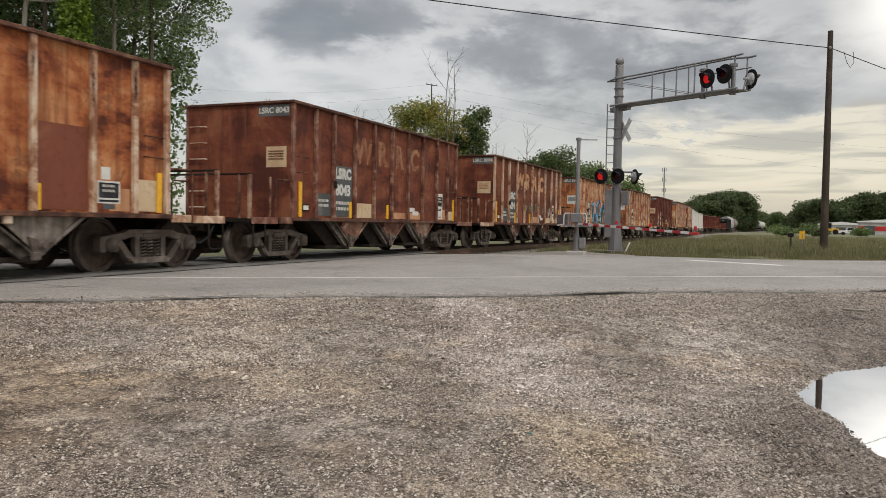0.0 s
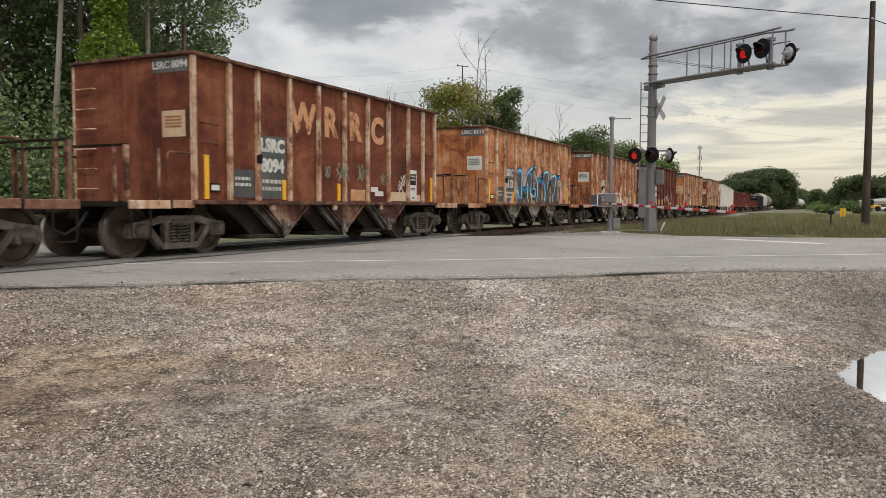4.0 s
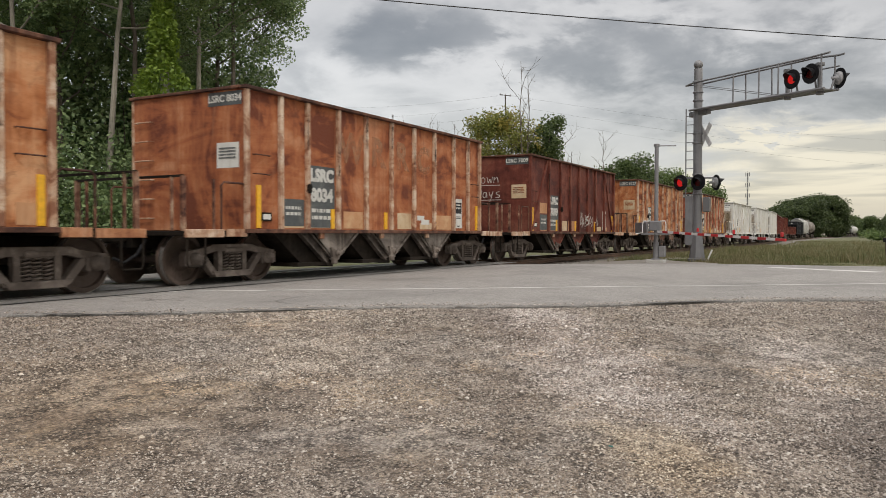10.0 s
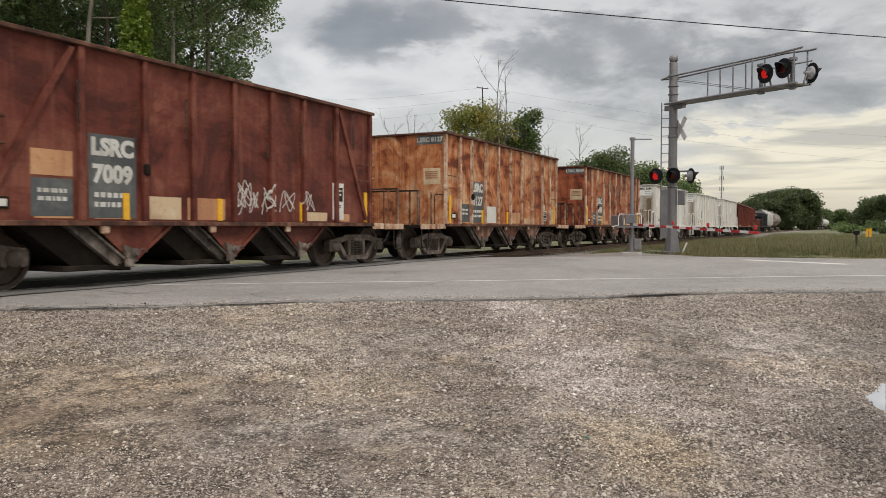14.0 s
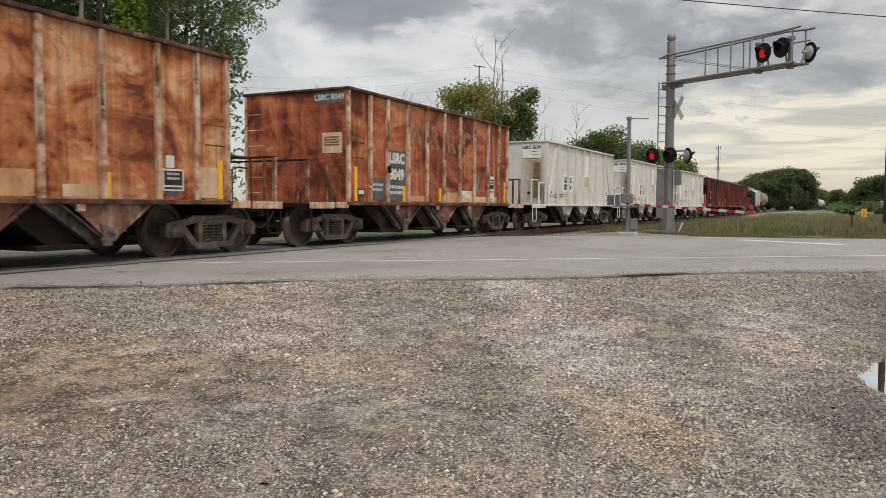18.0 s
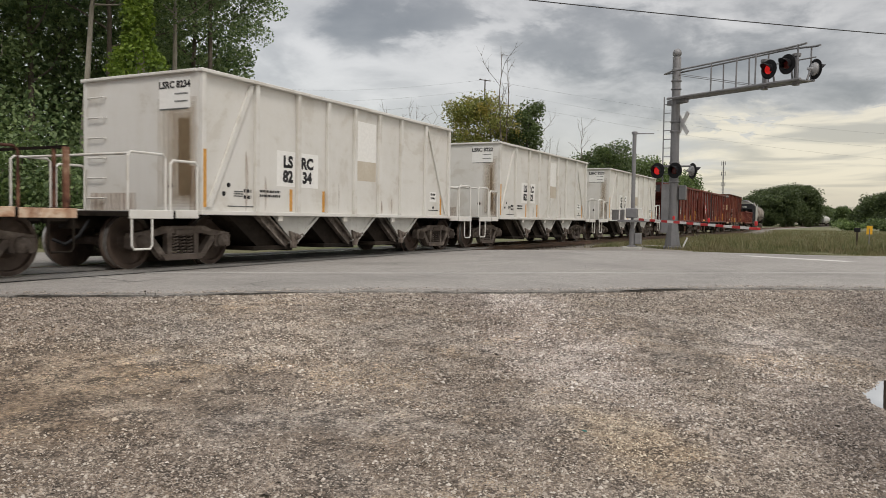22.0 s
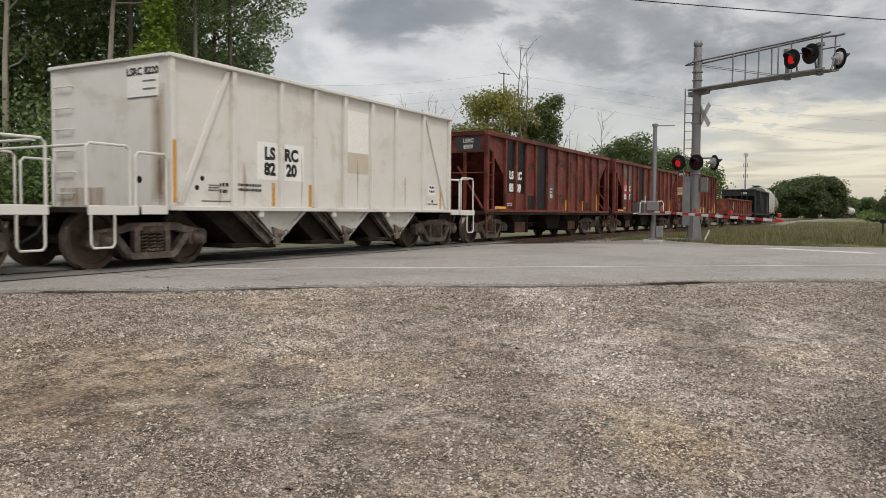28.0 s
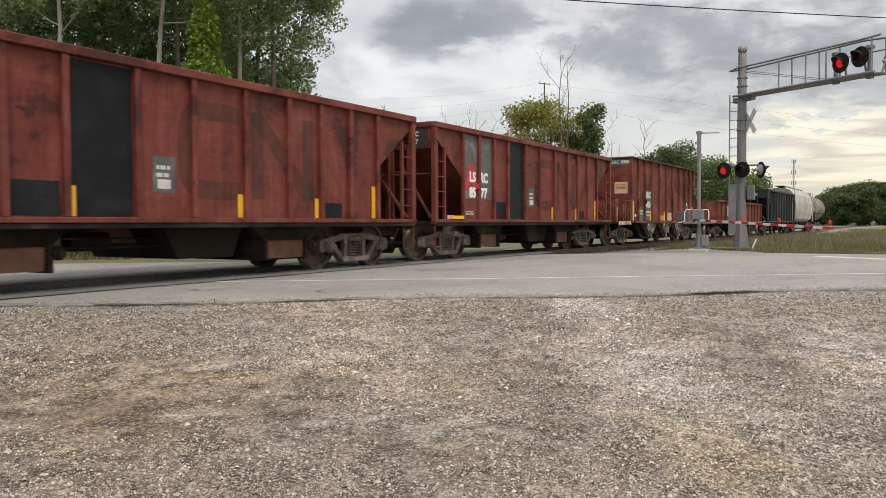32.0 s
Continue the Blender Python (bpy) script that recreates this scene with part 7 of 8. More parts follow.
def build_train():
    W, D = PAINT["post_worn"], PAINT["post_dark"]
    car, r = hopper(1.0, "rusty orange open hopper car with pale worn side posts", PAINT["rust_mid"], A_POSTS, W, seed=11, nose=0.1)
    rusty_marks(car, r, "8067", panel=False, big=False, low_plate=True)
    plate(car, "primer_panel", 6.87, 7.8, 1.02, 2.3, M["patch_red"], "dark primer panel")
    car, r = hopper(14.35, "dark rust-brown open hopper car with faded lettering", PAINT["rust_brown"], A_POSTS, D, seed=12, nose=0.1, deck=PAINT["post_dark"], chute=PAINT["gusset_rust"])
    rusty_marks(car, r, "8043")
    car, r = hopper(27.75, "rust-brown open hopper car with pale posts and faded letters", PAINT["rust_brown"], A_POSTS, W, seed=13, nose=0.1, chute=PAINT["gusset_rust"])
    rusty_marks(car, r, "8094", letter="pale_letter")
    tags(car, r, 3.9, 6.8, 1.5, 5, M["sp_green"])
    tags(car, r, 7.0, 7.7, 1.4, 2, M["sp_white"])
    car, r = hopper(41.18, "orange rusted open hopper car with blue graffiti lettering", PAINT["rust_orange"], A_POSTS, W, seed=14, nose=0.1, deck=PAINT["rust_tan"], chute=PAINT["gusset_pale"])
    rusty_marks(car, r, "8113", dim=True, letter="pale_letter")
    graffiti(car)
    car, r = hopper(54.45, "mottled orange-brown open hopper car with dark stains", PAINT["rust_smear"], A_POSTS, W, seed=15, nose=0.1)
    rusty_marks(car, r, "8034", dim=True)
    car, r = hopper(67.75, "dark oxide-red open hopper car with scribbled end", PAINT["oxide"], D_POSTS, PAINT["oxide"], diagonals=True, seed=16, chute=PAINT["oxide"])
    rusty_marks(car, r, "7009", big=False, dx=0.12, nose=0.0)
    tags(car, r, 4.9, 7.0, 1.35, 7, M["sp_white"], D_POSTS)
    plate(car, "orange_patch", 0.95, 1.6, 1.62, 1.98, M["patch_tan"], t=0.005)
    hand_writing(car, "Down", 0.62, 2.64, M["sp_white"])
    hand_writing(car, "Days", 0.55, 2.14, M["sp_white"])
    end_plate(car, "underline", -0.35, 0.5, 2.55, 2.57, M["sp_white"])
    end_plate(car, "underline", -0.4, 0.45, 2.05, 2.07, M["sp_white"])
    car, r = hopper(81.19, "patchy orange open hopper car with grey stencil panel", PAINT["rust_patchy"], A_POSTS, W, seed=17, nose=0.1, chute=PAINT["gusset_rust"])
    rusty_marks(car, r, "8127", big=False, low_plate=True)
    plate(car, "peeling_patch", 2.75, 3.6, 1.03, 1.55, M["panel_white"], "peeling white patch", t=0.005)
    car, r = hopper(94.6, "rust-red open hopper car with worn pale letters", PAINT["rust_red"], A_POSTS, W, seed=18, nose=0.1, chute=PAINT["gusset_rust"])
    rusty_marks(car, r, "8049")
    tags(car, r, 6.9, 7.3, 1.5, 2, M["sp_green"])
    for x, n, s in ((108.02, "8234", 19), (121.13, "8222", 20), (134.24, "8220", 21)):
        car, r = hopper(x, "off-white open hopper car with black stencils and orange reflectors", PAINT["off_white"], W_POSTS, PAINT["off_white"], H=3.42, diagonals=True, seed=s, rounded_rails=True, deck=PAINT["off_white"], chute=PAINT["grey"], chord=PAINT["off_white"])
        white_marks(car, r, n)
    for x, n, s in ((146.0, "8509", 22), (159.1, "8577", 23)):
        long_hopper(x, "box-red open hopper car with black panels and a faded emblem", n, PAINT["box_red"], s)
    car, r = hopper(173.9, "dark rust-brown open hopper car with tan placard", PAINT["oxide"], A_POSTS, PAINT["oxide"], seed=24, nose=0.1)
    rusty_marks(car, r, "8080", big=False)
    gondola(188.4)
    car, r = long_hopper(203.4, "black open hopper car with ribbed sides", "", PAINT["black"], 25, ghost=False, marks=False)
    mark(car, "1581", -0.5, 2.95, 0.28, M["stencil"], on_end=0.02, bold=0.006)
    covered_hopper(216.9, PAINT["grey"], "grey covered hopper car with rounded sides and roof hatches")
    tank_car(230.6, PAINT["grey_dusty"], "dusty grey-brown tank car with a top dome")


build_train()

# ---- trees, bushes, grass ----
def leaf_cloud(name, P, size, material, parent=None, flat=0.35):
    """Separate small four-cornered leaves at the points P, each with its own tilt."""
    n = len(P)
    u = rng.normal(0, 1, (n, 3))
    u[:, 2] *= flat + 0.3
    u /= np.linalg.norm(u, axis=1, keepdims=True)
    w = np.cross(u, rng.normal(0, 1, (n, 3)))
    w /= np.linalg.norm(w, axis=1, keepdims=True)
    s = (size * rng.uniform(0.6, 1.35, n))[:, None]
    V = np.stack([P - u * s * 0.55, P + w * s * 0.32, P + u * s * 0.6, P - w * s * 0.32], 1).reshape(-1, 3)
    F = np.arange(4 * n).reshape(-1, 4)
    ob = from_arrays(name, V, F, material)
    ob.parent = parent
    return ob


def limbs(rnd, base, height, r, lean=(0, 0), start=0.35, n=11, spread=0.34, rise=0.55):
    """A bent trunk and its limbs: bmesh and the tips and mid-points that carry leaves."""
    bm, tips = B(), []
    x, y, z = base
    pts = []
    for i in range(9):
        f = i / 8
        pts.append(Vector((x + lean[0] * f + rnd.gauss(0, 0.05) * height * 0.12 * f, y + lean[1] * f + rnd.gauss(0, 0.05) * height * 0.12 * f, z + height * f * 0.94)))
    tube(bm, pts, r, 8, r * 0.15)
    for i in range(n):
        f = start + (0.97 - start) * (i + rnd.random() * 0.6) / n
        k = min(7, int(f * 8))
        p = pts[k].lerp(pts[k + 1], f * 8 - k)
        a = i * 2.4 + rnd.uniform(-0.5, 0.5)
        ln = height * spread * (1.15 - 0.75 * abs(f - 0.62)) * rnd.uniform(0.7, 1.15) * (0.55 if f > 0.9 else 1)
        d = Vector((math.cos(a), math.sin(a), rise * rnd.uniform(0.5, 1.4)))
        q = [p]
        for s in range(4):
            d = (d + Vector((rnd.gauss(0, 0.16), rnd.gauss(0, 0.16), rnd.gauss(0.03, 0.1)))).normalized()
            q.append(q[-1] + d * ln / 4)
        tube(bm, q, r * 0.36 * (1.1 - 0.6 * f), 5, 0.012)
        for s in (2, 3, 4):
            tips.append(q[s])
            for _ in range(2):
                e = (d + Vector((rnd.gauss(0, 0.8), rnd.gauss(0, 0.8), rnd.gauss(0, 0.45)))).normalized() * ln * 0.33
                tube(bm, [q[s], q[s] + e * 0.5, q[s] + e], 0.014, 4, 0.005)
                tips.append(q[s] + e * 0.9)
    tips.append(pts[-1])
    return bm, tips


def crown(tips, per, sigma, squash=0.75):
    T = np.array([tuple(t) for t in tips])
    k = rng.poisson(per, len(T))
    C = np.repeat(T, k, 0)
    big = np.repeat(rng.uniform(0.55, 1.3, len(T)), k)[:, None]
    D = rng.normal(0, 1, C.shape)
    D *= np.minimum(1.0, 1.55 / np.linalg.norm(D, axis=1, keepdims=True))
    P = C + D * 1.2 * sigma * big * np.array([1, 1, squash])
    return P


def tree(name, base, height, r, leaf, bark, size, per, sigma, label, seed, lean=(0, 0), start=0.35, n=11, spread=0.34, group="", category="tree", rise=0.55):
    rnd = random.Random(seed)
    t = thing(name, label, category, group=group)
    bm, tips = limbs(rnd, base, height, r, lean, start, n, spread, rise)
    part("trunk", bm, bark, t)
    leaf_cloud("crown", crown(tips, per, sigma), size, leaf, t)
    return t


def bare_tree(base, height, label, seed, n=7, lean=(0, 0), spread=0.3, r=0.09):
    rnd = random.Random(seed)
    t = thing("bare_tree", label, "tree", group="dead trees")
    bm, tips = limbs(rnd, base, height, r, lean, 0.3, n, spread, 1.8)
    part("trunk", bm, M["bark"], t)


def bush(base, w, h, leaf, size, count, label, seed, name="bush"):
    t = thing(name, label, "bush", group="undergrowth")
    rnd = random.Random(seed)
    bm, tips = B(), []
    for i in range(9):
        a, k = rnd.uniform(0, math.tau), rnd.uniform(0.2, 1)
        tip = Vector((base[0] + w * k * math.cos(a) * 0.8, base[1] + w * k * math.sin(a) * 0.8, base[2] + h * rnd.uniform(0.45, 0.95)))
        tube(bm, [Vector(base), Vector(base).lerp(tip, 0.5) + Vector((0, 0, 0.12 * h)), tip], 0.04, 5, 0.012)
        tips += [tip, Vector(base).lerp(tip, 0.6)]
    part("stem", bm, M["bark"], t)
    leaf_cloud("leaves", crown(tips, count / 18, w * 0.33, 0.9 * h / w / 1.6), size, leaf, t)


def plan(az, d, z=-0.15):
    return (d * math.cos(radians(az)), d * math.sin(radians(az)), z)


def grove():
    """The tall stand of trees beyond the track."""
    rows = (
        # bearing, distance, height, limbs start, limb spread, leaves, bark, lean
        (43.8, 34.5, 18.0, 0.58, 0.15, "leaf_dark", "bark", (-0.1, 0.3)),
        (45.2, 37.0, 19.0, 0.40, 0.2, "leaf_dark", "bark", (0.4, 0.2)),
        (46.6, 33.0, 18.0, 0.50, 0.20, "leaf_dark", "bark_pale", (0.5, 0)),
        (50.2, 33.5, 19.0, 0.42, 0.22, "leaf_dark", "bark", (-0.3, 0.3)),
        (52.6, 31.0, 18.0, 0.50, 0.22, "leaf_mid", "bark_pale", (0.9, -0.6)),
        (55.2, 35.0, 19.5, 0.34, 0.24, "leaf_dark", "bark", (0, 0)),
        (58.2, 32.0, 18.0, 0.36, 0.26, "leaf_dark", "bark_pale", (0.4, 0)),
        (62.0, 34.0, 19.0, 0.34, 0.26, "leaf_mid", "bark", (0, 0)),
        (47.8, 44.0, 20.0, 0.22, 0.24, "leaf_dark", "bark", (0, 0)),
        (53.8, 44.0, 20.0, 0.22, 0.25, "leaf_dark", "bark", (0, 0)),
        (60.0, 43.0, 20.0, 0.22, 0.25, "leaf_dark", "bark", (0, 0)),
        (46.0, 46.0, 18.0, 0.35, 0.2, "leaf_dark", "bark", (0, 0)),
        (67.0, 35.0, 18.0, 0.3, 0.26, "leaf_dark", "bark", (0, 0)),
    )
    for i, (az, d, h, st, sp, leaf, bark, lean) in enumerate(rows):
        tree("tree", plan(az, d), h, 0.09 + 0.003 * h, M[leaf], M[bark], 0.115 if d < 40 else 0.17, 235 if d < 40 else 170, 0.38 if d < 40 else 0.55, "tall broadleaf tree with dark green gappy crown", 40 + i, lean, st, 13, sp, "trees beyond the track")
    # ivy-clad trunk
    t = thing("ivy_clad_tree", "dead trunk wrapped in bright green ivy", "tree")
    b = Vector(plan(48.7, 30.0))
    part("trunk", tube(B(), [b, b + Vector((0.1, 0, 6)), b + Vector((0.0, 0.1, 13.5))], 0.22, 10, 0.1), M["bark_pale"], t)
    n = 15000
    z = rng.random(n) ** 0.9 * 11.5
    lump = 0.72 + 0.22 * np.sin(z * 1.3) + 0.15 * np.sin(z * 3.1 + 1)
    rad = lump * np.clip(1.2 - np.abs(z - 5.2) / 7.0, 0.12, 1) * np.sqrt(rng.uniform(0.35, 1.0, n))
    a = rng.uniform(0, math.tau, n)
    P = np.stack([b.x + rad * np.cos(a), b.y + rad * np.sin(a), b.z + z], 1) + rng.normal(0, 0.07, (n, 3))
    leaf_cloud("ivy", P, 0.15, M["leaf_ivy"], t)
    rnd = random.Random(9)
    for i in range(18):
        az, d = 45.4 + i * 1.35, rnd.uniform(27.5, 33)
        h = rnd.uniform(2.2, 4.8) * (0.6 if az < 47 else 1)
        bush(plan(az, d), rnd.uniform(1.5, 2.2), h, M["leaf_mid"] if rnd.random() < 0.6 else M["leaf_dark"], 0.15, 2600, "leafy green undergrowth below the trees", 70 + i)
    for i in range(9):
        az, d = 45 + i * 3.0, rnd.uniform(36, 40)
        bush(plan(az, d), 3.2, 10.5, M["leaf_dark"], 0.22, 6500, "dense dark undergrowth between the trunks", 95 + i)


def middle_trees():
    tree("tree", plan(25.3, 73), 12.6, 0.2, M["leaf_yellow"], M["bark"], 0.22, 75, 0.62, "bushy tree with leaves turning yellow-green", 11, (0, 0), 0.3, 13, 0.19, "trees behind the train")
    tree("tree", plan(23.6, 71), 12.3, 0.2, M["leaf_yellow"], M["bark"], 0.22, 70, 0.62, "bushy tree with leaves turning yellow-green", 12, (0, 0), 0.3, 13, 0.18, "trees behind the train")
    tree("tree", plan(20.9, 72), 12.4, 0.2, M["leaf_shade"], M["bark"], 0.22, 80, 0.42, "slender dark green tree behind the train", 13, (0, 0), 0.3, 12, 0.13, "trees behind the train")
    tree("tree", plan(22.1, 76), 10.6, 0.2, M["leaf_yellow"], M["bark"], 0.22, 70, 0.65, "bushy green tree behind the train", 14, (0, 0), 0.25, 11, 0.17, "trees behind the train")
    tree("tree", plan(28.0, 80), 10.2, 0.16, M["leaf_shade"], M["bark"], 0.24, 40, 0.5, "thin green tree behind the train", 15, (0, 0), 0.4, 9, 0.16, "trees behind the train")
    for k, (az, d, h) in enumerate(((15.0, 112, 12.0), (16.3, 116, 11.3), (14.0, 118, 10.8), (17.3, 112, 9.0))):
        tree("tree", plan(az, d), h, 0.25, M["leaf_shade"], M["bark"], 0.3, 75, 0.75, "rounded green tree behind the train", 20 + k, (0, 0), 0.25, 12, 0.21, "trees behind the train")
    tree("tree", plan(18.9, 105), 8.6, 0.12, M["leaf_shade"], M["bark"], 0.3, 40, 0.45, "small green tree behind the train", 26, (0, 0), 0.4, 8, 0.14, "trees behind the train")
    for k, (az, d, h) in enumerate(((12.1, 120, 10.2), (11.0, 125, 9.4), (9.7, 130, 8.4))):
        tree("tree", plan(az, d), h, 0.22, M["leaf_mid"], M["bark"], 0.34, 60, 0.9, "low green tree behind the train", 30 + k, (0, 0), 0.25, 11, 0.26, "trees behind the train")
    for k, (az, d, h, n, sp) in enumerate(((22.9, 69, 17.6, 9, 0.16), (22.4, 70, 16.5, 6, 0.12), (20.2, 74, 13.2, 8, 0.2), (16.9, 108, 16.2, 12, 0.16), (19.2, 100, 11.5, 8, 0.25), (30.6, 74, 11.6, 8, 0.26), (29.2, 76, 11.4, 9, 0.3), (32.5, 70, 10.9, 5, 0.2), (36.0, 60, 11.0, 8, 0.14))):
        bare_tree(plan(az, d), h, "leafless grey tree with thin upright twigs", 60 + k, n, (0.4, 0.2), sp, 0.11)


def far_woods():
    def mass(name, spots, leaf, size, label):
        t = thing(name, label, "woods")
        bm, tips = B(), []
        rnd = random.Random(len(spots))
        for az, d, h in spots:
            b, tp = limbs(rnd, plan(az, d), h, 0.3, (0, 0), 0.04, 14, 0.36, 0.5)
            part("trunk", b, M["bark"], t)
            tips += tp
        leaf_cloud("crown", crown(tips, 70, 1.05, 0.8), size * 0.8, leaf, t)
        bm.free()
    mass("woods", [(5.2, 290, 9), (4.6, 280, 11), (3.9, 285, 12.5), (3.2, 290, 13.2), (2.6, 280, 13.2), (2.0, 285, 11.5), (1.5, 290, 9.5), (4.2, 270, 9), (3.0, 268, 10)], M["leaf_far"], 0.75, "rounded dark green wood along the track")
    mass("woods", [(0.9, 380, 8), (0.4, 420, 7), (-0.1, 430, 7), (1.2, 360, 8.5), (-0.4, 410, 8)], M["leaf_shade"], 0.8, "distant low trees closing the line")
    mass("woods", [(-1.6, 265, 6), (-2.2, 255, 8.5), (-2.8, 250, 9), (-3.4, 255, 8), (-4.0, 250, 7), (-4.6, 255, 9), (-5.2, 245, 10), (-5.8, 240, 10.5), (-6.4, 245, 10), (-7.0, 245, 11), (-7.8, 245, 11), (-8.6, 240, 12), (-9.6, 240, 11)], M["leaf_far"], 0.75, "dark green tree belt beyond the field")
    for k, (az, d, h, w) in enumerate(((-1.0, 150, 1.0, 2.0), (-2.4, 180, 2.0, 2.5), (-0.4, 190, 2.0, 3.0), (-3.2, 140, 1.2, 1.8), (-5.5, 170, 1.4, 2.4))):
        bush(plan(az, d), w, h, M["leaf_mid"] if k % 2 == 0 else M["leaf_shade"], 0.4, 900, "yellow-green bush in the rough field", 120 + k)


def grass_blades(name, X, Y, h, material, label, width=0.02):
    n = len(X)
    Z = lot_height(X, Y) - 0.02
    a = rng.uniform(0, math.tau, n)
    bend = rng.normal(0, 0.35, (n, 2)) * h[:, None]
    dx, dy = np.cos(a) * width, np.sin(a) * width
    b0, b1 = np.stack([X - dx, Y - dy, Z], 1), np.stack([X + dx, Y + dy, Z], 1)
    tp = np.stack([X + bend[:, 0], Y + bend[:, 1], Z + h], 1)
    V = np.stack([b0, b1, tp], 1).reshape(-1, 3)
    ob = from_arrays(name, V, np.arange(3 * n).reshape(-1, 3), material)
    tagged(ob, label, "grass", kind="stuff")


def meadow():
    n = 170000
    d = 26 + 110 * rng.random(n) ** 2.0
    az = np.radians(rng.uniform(-11, 17, n))
    X, Y = d * np.cos(az), d * np.sin(az)
    nn = ROAD_N.x * X + ROAD_N.y * Y
    al = ROAD_U.x * X + ROAD_U.y * Y
    w = 19.6 + 3.2 * step01(16.5 - al, 0.0, 6.0)
    keep = (nn > w + rng.random(n) * 0.3) & (Y < TRACK_Y + swing(X) - 3.4 - 0.8 * rng.random(n) * (wave(X, Y, 0.4, 3) > 0)) & (al > 13.4 + 0.6 * rng.random(n))
    X, Y, nn, w = X[keep], Y[keep], nn[keep], w[keep]
    h = rng.uniform(0.03, 0.11, len(X)) * (0.6 + 0.6 * step01(nn - w, 0.6, 3.0)) * (1 + 0.8 * wave(X, Y, 0.5, 3) + 0.4 * wave(X, Y, 1.7, 5))
    far = step01(np.hypot(X, Y), 40, 90)
    tall = wave(X, Y, 0.35, 7) > 0.15
    grass_blades("meadow_grass", X[~tall], Y[~tall], h[~tall], M["grass"], "rough green and straw-coloured meadow grass", 0.022)
    grass_blades("dry_weeds", X[tall], Y[tall], h[tall] * 1.7, M["weeds"], "tall dry straw-coloured weeds", 0.02)
    # clumps of taller stalks
    n = 150
    d, az = 30 + 70 * rng.random(n) ** 1.6, np.radians(rng.uniform(-8, 9.5, n))
    cx, cy = np.repeat(d * np.cos(az), 60), np.repeat(d * np.sin(az), 60)
    size = np.repeat(rng.uniform(0.25, 0.9, n), 60)
    X, Y = cx + rng.normal(0, 0.5, len(cx)) * size, cy + rng.normal(0, 0.5, len(cy)) * size
    nn, al = ROAD_N.x * X + ROAD_N.y * Y, ROAD_U.x * X + ROAD_U.y * Y
    keep = (nn > 21.0 + 3.2 * step01(16.5 - al, 0.0, 6.0)) & (al > 13.4) & (Y < TRACK_Y + swing(X) - 3.2)
    h = rng.uniform(0.25, 0.7, len(X)) * (0.5 + 0.6 * size)
    half = np.arange(len(X)) // 60 % 3 == 0
    grass_blades("tall_stalks", X[keep & half], Y[keep & half], h[keep & half], M["weeds"], "clumps of tall dry stalks in the rough grass", 0.014)
    grass_blades("tall_grass", X[keep & ~half], Y[keep & ~half], h[keep & ~half] * 0.8, M["grass"], "clumps of tall green grass", 0.02)
    n = 40000
    X, Y = rng.uniform(-5, 40, n), rng.uniform(19, 34, n)
    nn = ROAD_N.x * X + ROAD_N.y * Y
    keep = nn > 24
    X, Y = X[keep], Y[keep]
    grass_blades("verge_grass", X, Y, rng.uniform(0.1, 0.35, len(X)), M["grass"], "green verge grass beyond the track", 0.025)
    n = 9000
    X = rng.uniform(30, 75, n)
    Y = TRACK_Y + swing(X) + rng.normal(-3.0, 0.5, n)
    grass_blades("track_weeds", X, Y, rng.uniform(0.05, 0.28, n), M["weeds"], "weeds along the ballast", 0.016)


grove()
middle_trees()
far_woods()
meadow()

# ---- far buildings, vehicles and parked cars ----
def warehouse(az, d, w, h, wall, roof, label, doors=3, band=False):
    c = Vector(plan(az, d))
    t = thing("warehouse", label, "building", pose(c.x, c.y, -0.2, 0, 0, az), "far buildings")
    part("wall", box(B(), 0, 8, -w / 2, w / 2, 0, h), wall, t)
    part("roof", prism(B(), [(-w / 2 - 0.3, h), (w / 2 + 0.3, h), (w / 2 + 0.3, h + 0.25), (0, h + 0.9), (-w / 2 - 0.3, h + 0.25)], -0.3, 8.3, "x"), roof, t)
    if band:
        part("red_band", box(B(), -0.05, 0.0, -w / 2, w / 2, h * 0.35, h * 0.7), M["redpaint"], t)
    for i in range(doors):
        y = -w / 2 + w * (i + 0.5) / doors
        part("door", box(B(), -0.06, 0.02, y - 1.2, y + 1.2, 0, h * 0.75), M["panel_grey"], t)


def pickup(az, d):
    c = Vector(plan(az, d))
    t = thing("pickup_truck", "white pickup truck parked beyond the field", "truck", pose(c.x, c.y, -0.15, 0, 0, az + 90))
    part("body", box(B(), -2.6, 2.6, -0.95, 0.95, 0.45, 1.05, 0.08), M["whitepaint"], t)
    part("cab", prism(B(), [(-0.9, 1.05), (1.1, 1.05), (0.6, 1.75), (-0.7, 1.75)], -0.85, 0.85), M["whitepaint"], t)
    part("window", prism(B(), [(-0.72, 1.12), (0.85, 1.12), (0.5, 1.66), (-0.6, 1.66)], -0.87, 0.87), M["black"], t)
    for x in (-1.6, 1.6):
        for s in (-1, 1):
            part("wheel", disc(B(), (x, s * 0.78, 0.4), (0, s, 0), [(0, 0.4), (0.2, 0.4), (0.2, 0.22), (0.22, 0.1)], 18), M["black"], t)


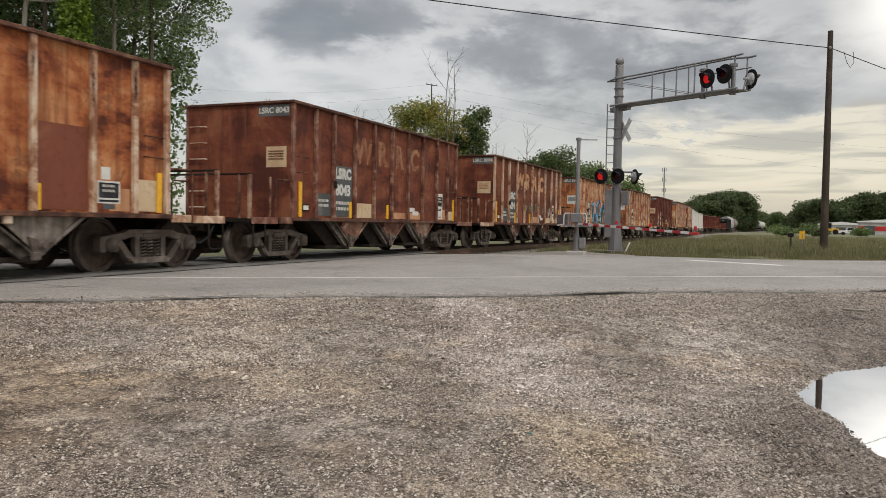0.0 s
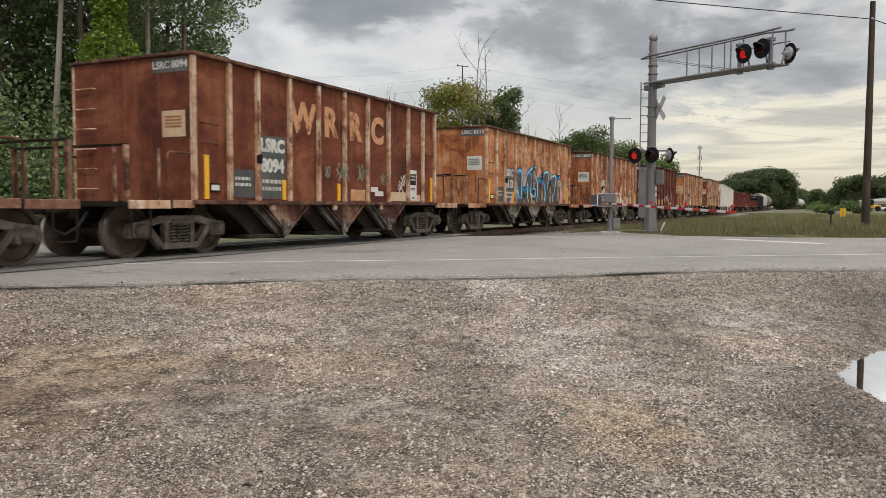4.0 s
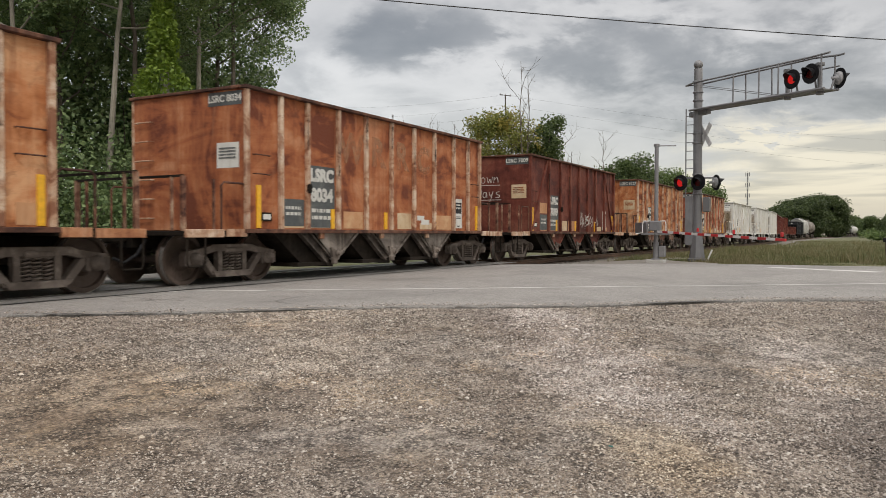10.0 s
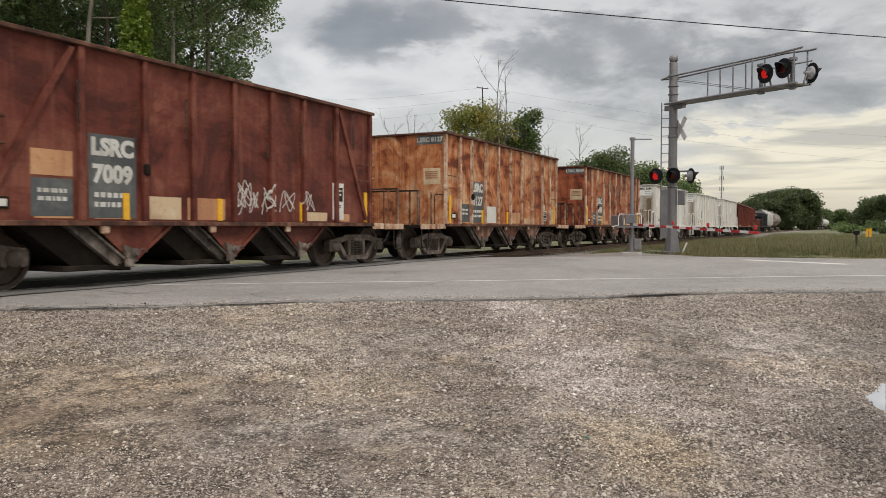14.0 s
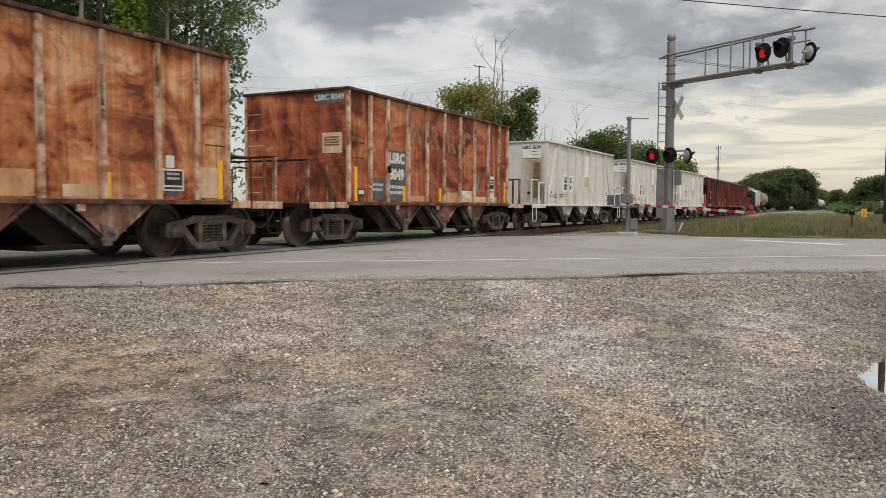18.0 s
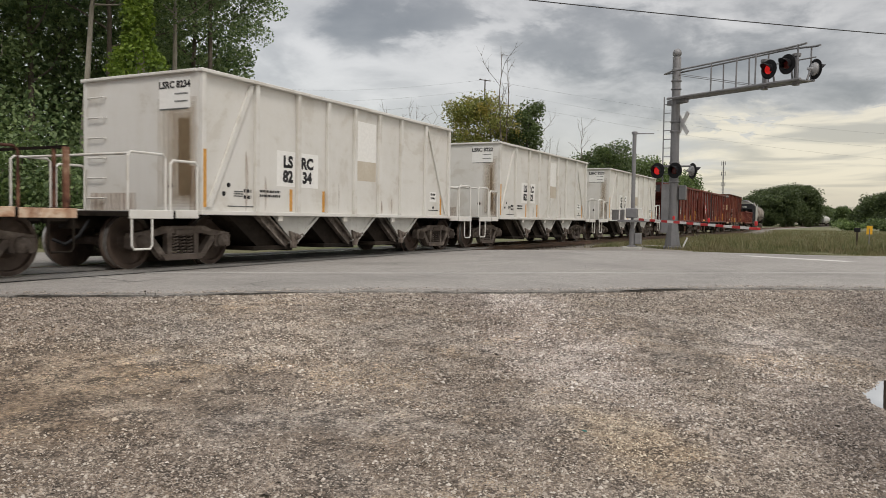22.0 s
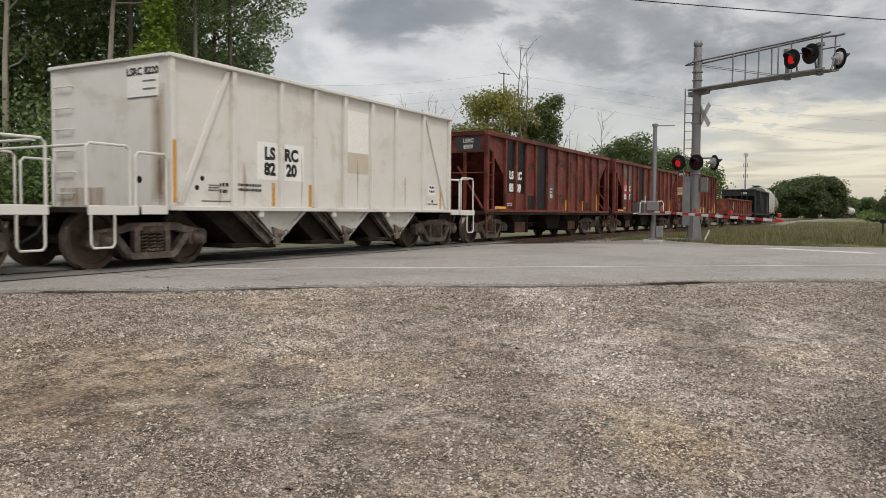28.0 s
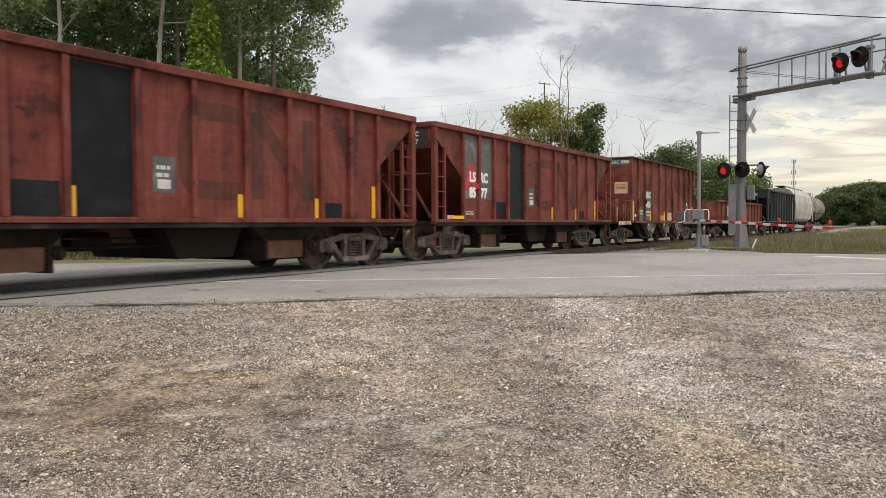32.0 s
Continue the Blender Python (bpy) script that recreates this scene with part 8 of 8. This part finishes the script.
def loader(az, d):
    c = Vector(plan(az, d))
    t = thing("loader", "yellow wheel loader standing in the yard", "loader", pose(c.x, c.y, -0.15, 0, 0, az + 90))
    part("chassis", box(B(), -2.2, 1.4, -0.9, 0.9, 0.7, 1.5, 0.08), M["yellow"], t)
    part("cab", box(B(), -0.6, 0.6, -0.7, 0.7, 1.5, 2.9, 0.06), M["black"], t)
    part("arm", prism(B(), [(0.9, 1.5), (1.2, 1.5), (3.0, 0.6), (2.8, 0.4)], -0.6, 0.6), M["yellow"], t)
    part("bucket", prism(B(), [(2.7, 0.1), (3.6, 0.1), (3.7, 0.3), (2.9, 1.0)], -1.2, 1.2), M["panel_grey"], t)
    for x in (-1.5, 1.0):
        for s in (-1, 1):
            part("wheel", disc(B(), (x, s * 0.75, 0.65), (0, s, 0), [(0, 0.65), (0.4, 0.65), (0.4, 0.35), (0.42, 0.1)], 18), M["black"], t)


def parked_cars():
    for (x, y, turn), paint, label in (((300, 5.8, -2.5), PAINT["black"], "parked black tank car on the siding"), ((316.5, 4.7, -6), PAINT["grey"], "parked pale tank car on the siding")):
        t = tank_car(0, paint, label, moving=False)
        t.matrix_basis = pose(x, y, 0.0, 0, 0, turn)
    ob = part("siding_bed", ribbon(B(), [(290, 6.2), (315, 5.0), (340, 2.2)], 3.4, -0.04), M["ballast"])
    tagged(ob, "ballast bed of the siding", "track bed", kind="structure")


warehouse(-4.3, 235, 11, 2.6, PAINT["grey"], M["whitepaint"], "long pale metal shed with a white roof")
warehouse(-7.3, 215, 15, 3.2, PAINT["grey"], M["whitepaint"], "red-banded low building with a pale roof", band=True)
pickup(-4.9, 205)
loader(-3.6, 215)
parked_cars()

# ---- what moves ----
def run(t):
    """Metres by which the train has come towards the crossing after t seconds."""
    u = t / 16 - 1
    return -72.282 * (u + 1) - 0.9247 * (u * u - 1) + 0.4032 * (u ** 3 + 1)


def on_track(x):
    """Pose of a car whose first end is x metres along the line, resting on the track with both trucks."""
    a, b = float(swing(x)), float(swing(x + 9.5))
    return pose(x, TRACK_Y + a, 0, 0, 0, math.degrees(math.atan2(b - a, 9.5)))


def motions():
    for car, x0 in CARS:
        walk(car, [(t, on_track(x0 + run(t))) for t in range(0, 33)])
    steps = [i * 0.15 for i in range(213)] + [32.0]
    spin = [(t, math.degrees(run(t) / R_WHEEL)) for t in steps]
    for w in WHEELS:
        x, y, z = w.matrix_basis.translation
        walk(w, [(t, pose(x, y, z) @ Matrix.Rotation(radians(a), 4, "Y")) for t, a in spin])


motions()
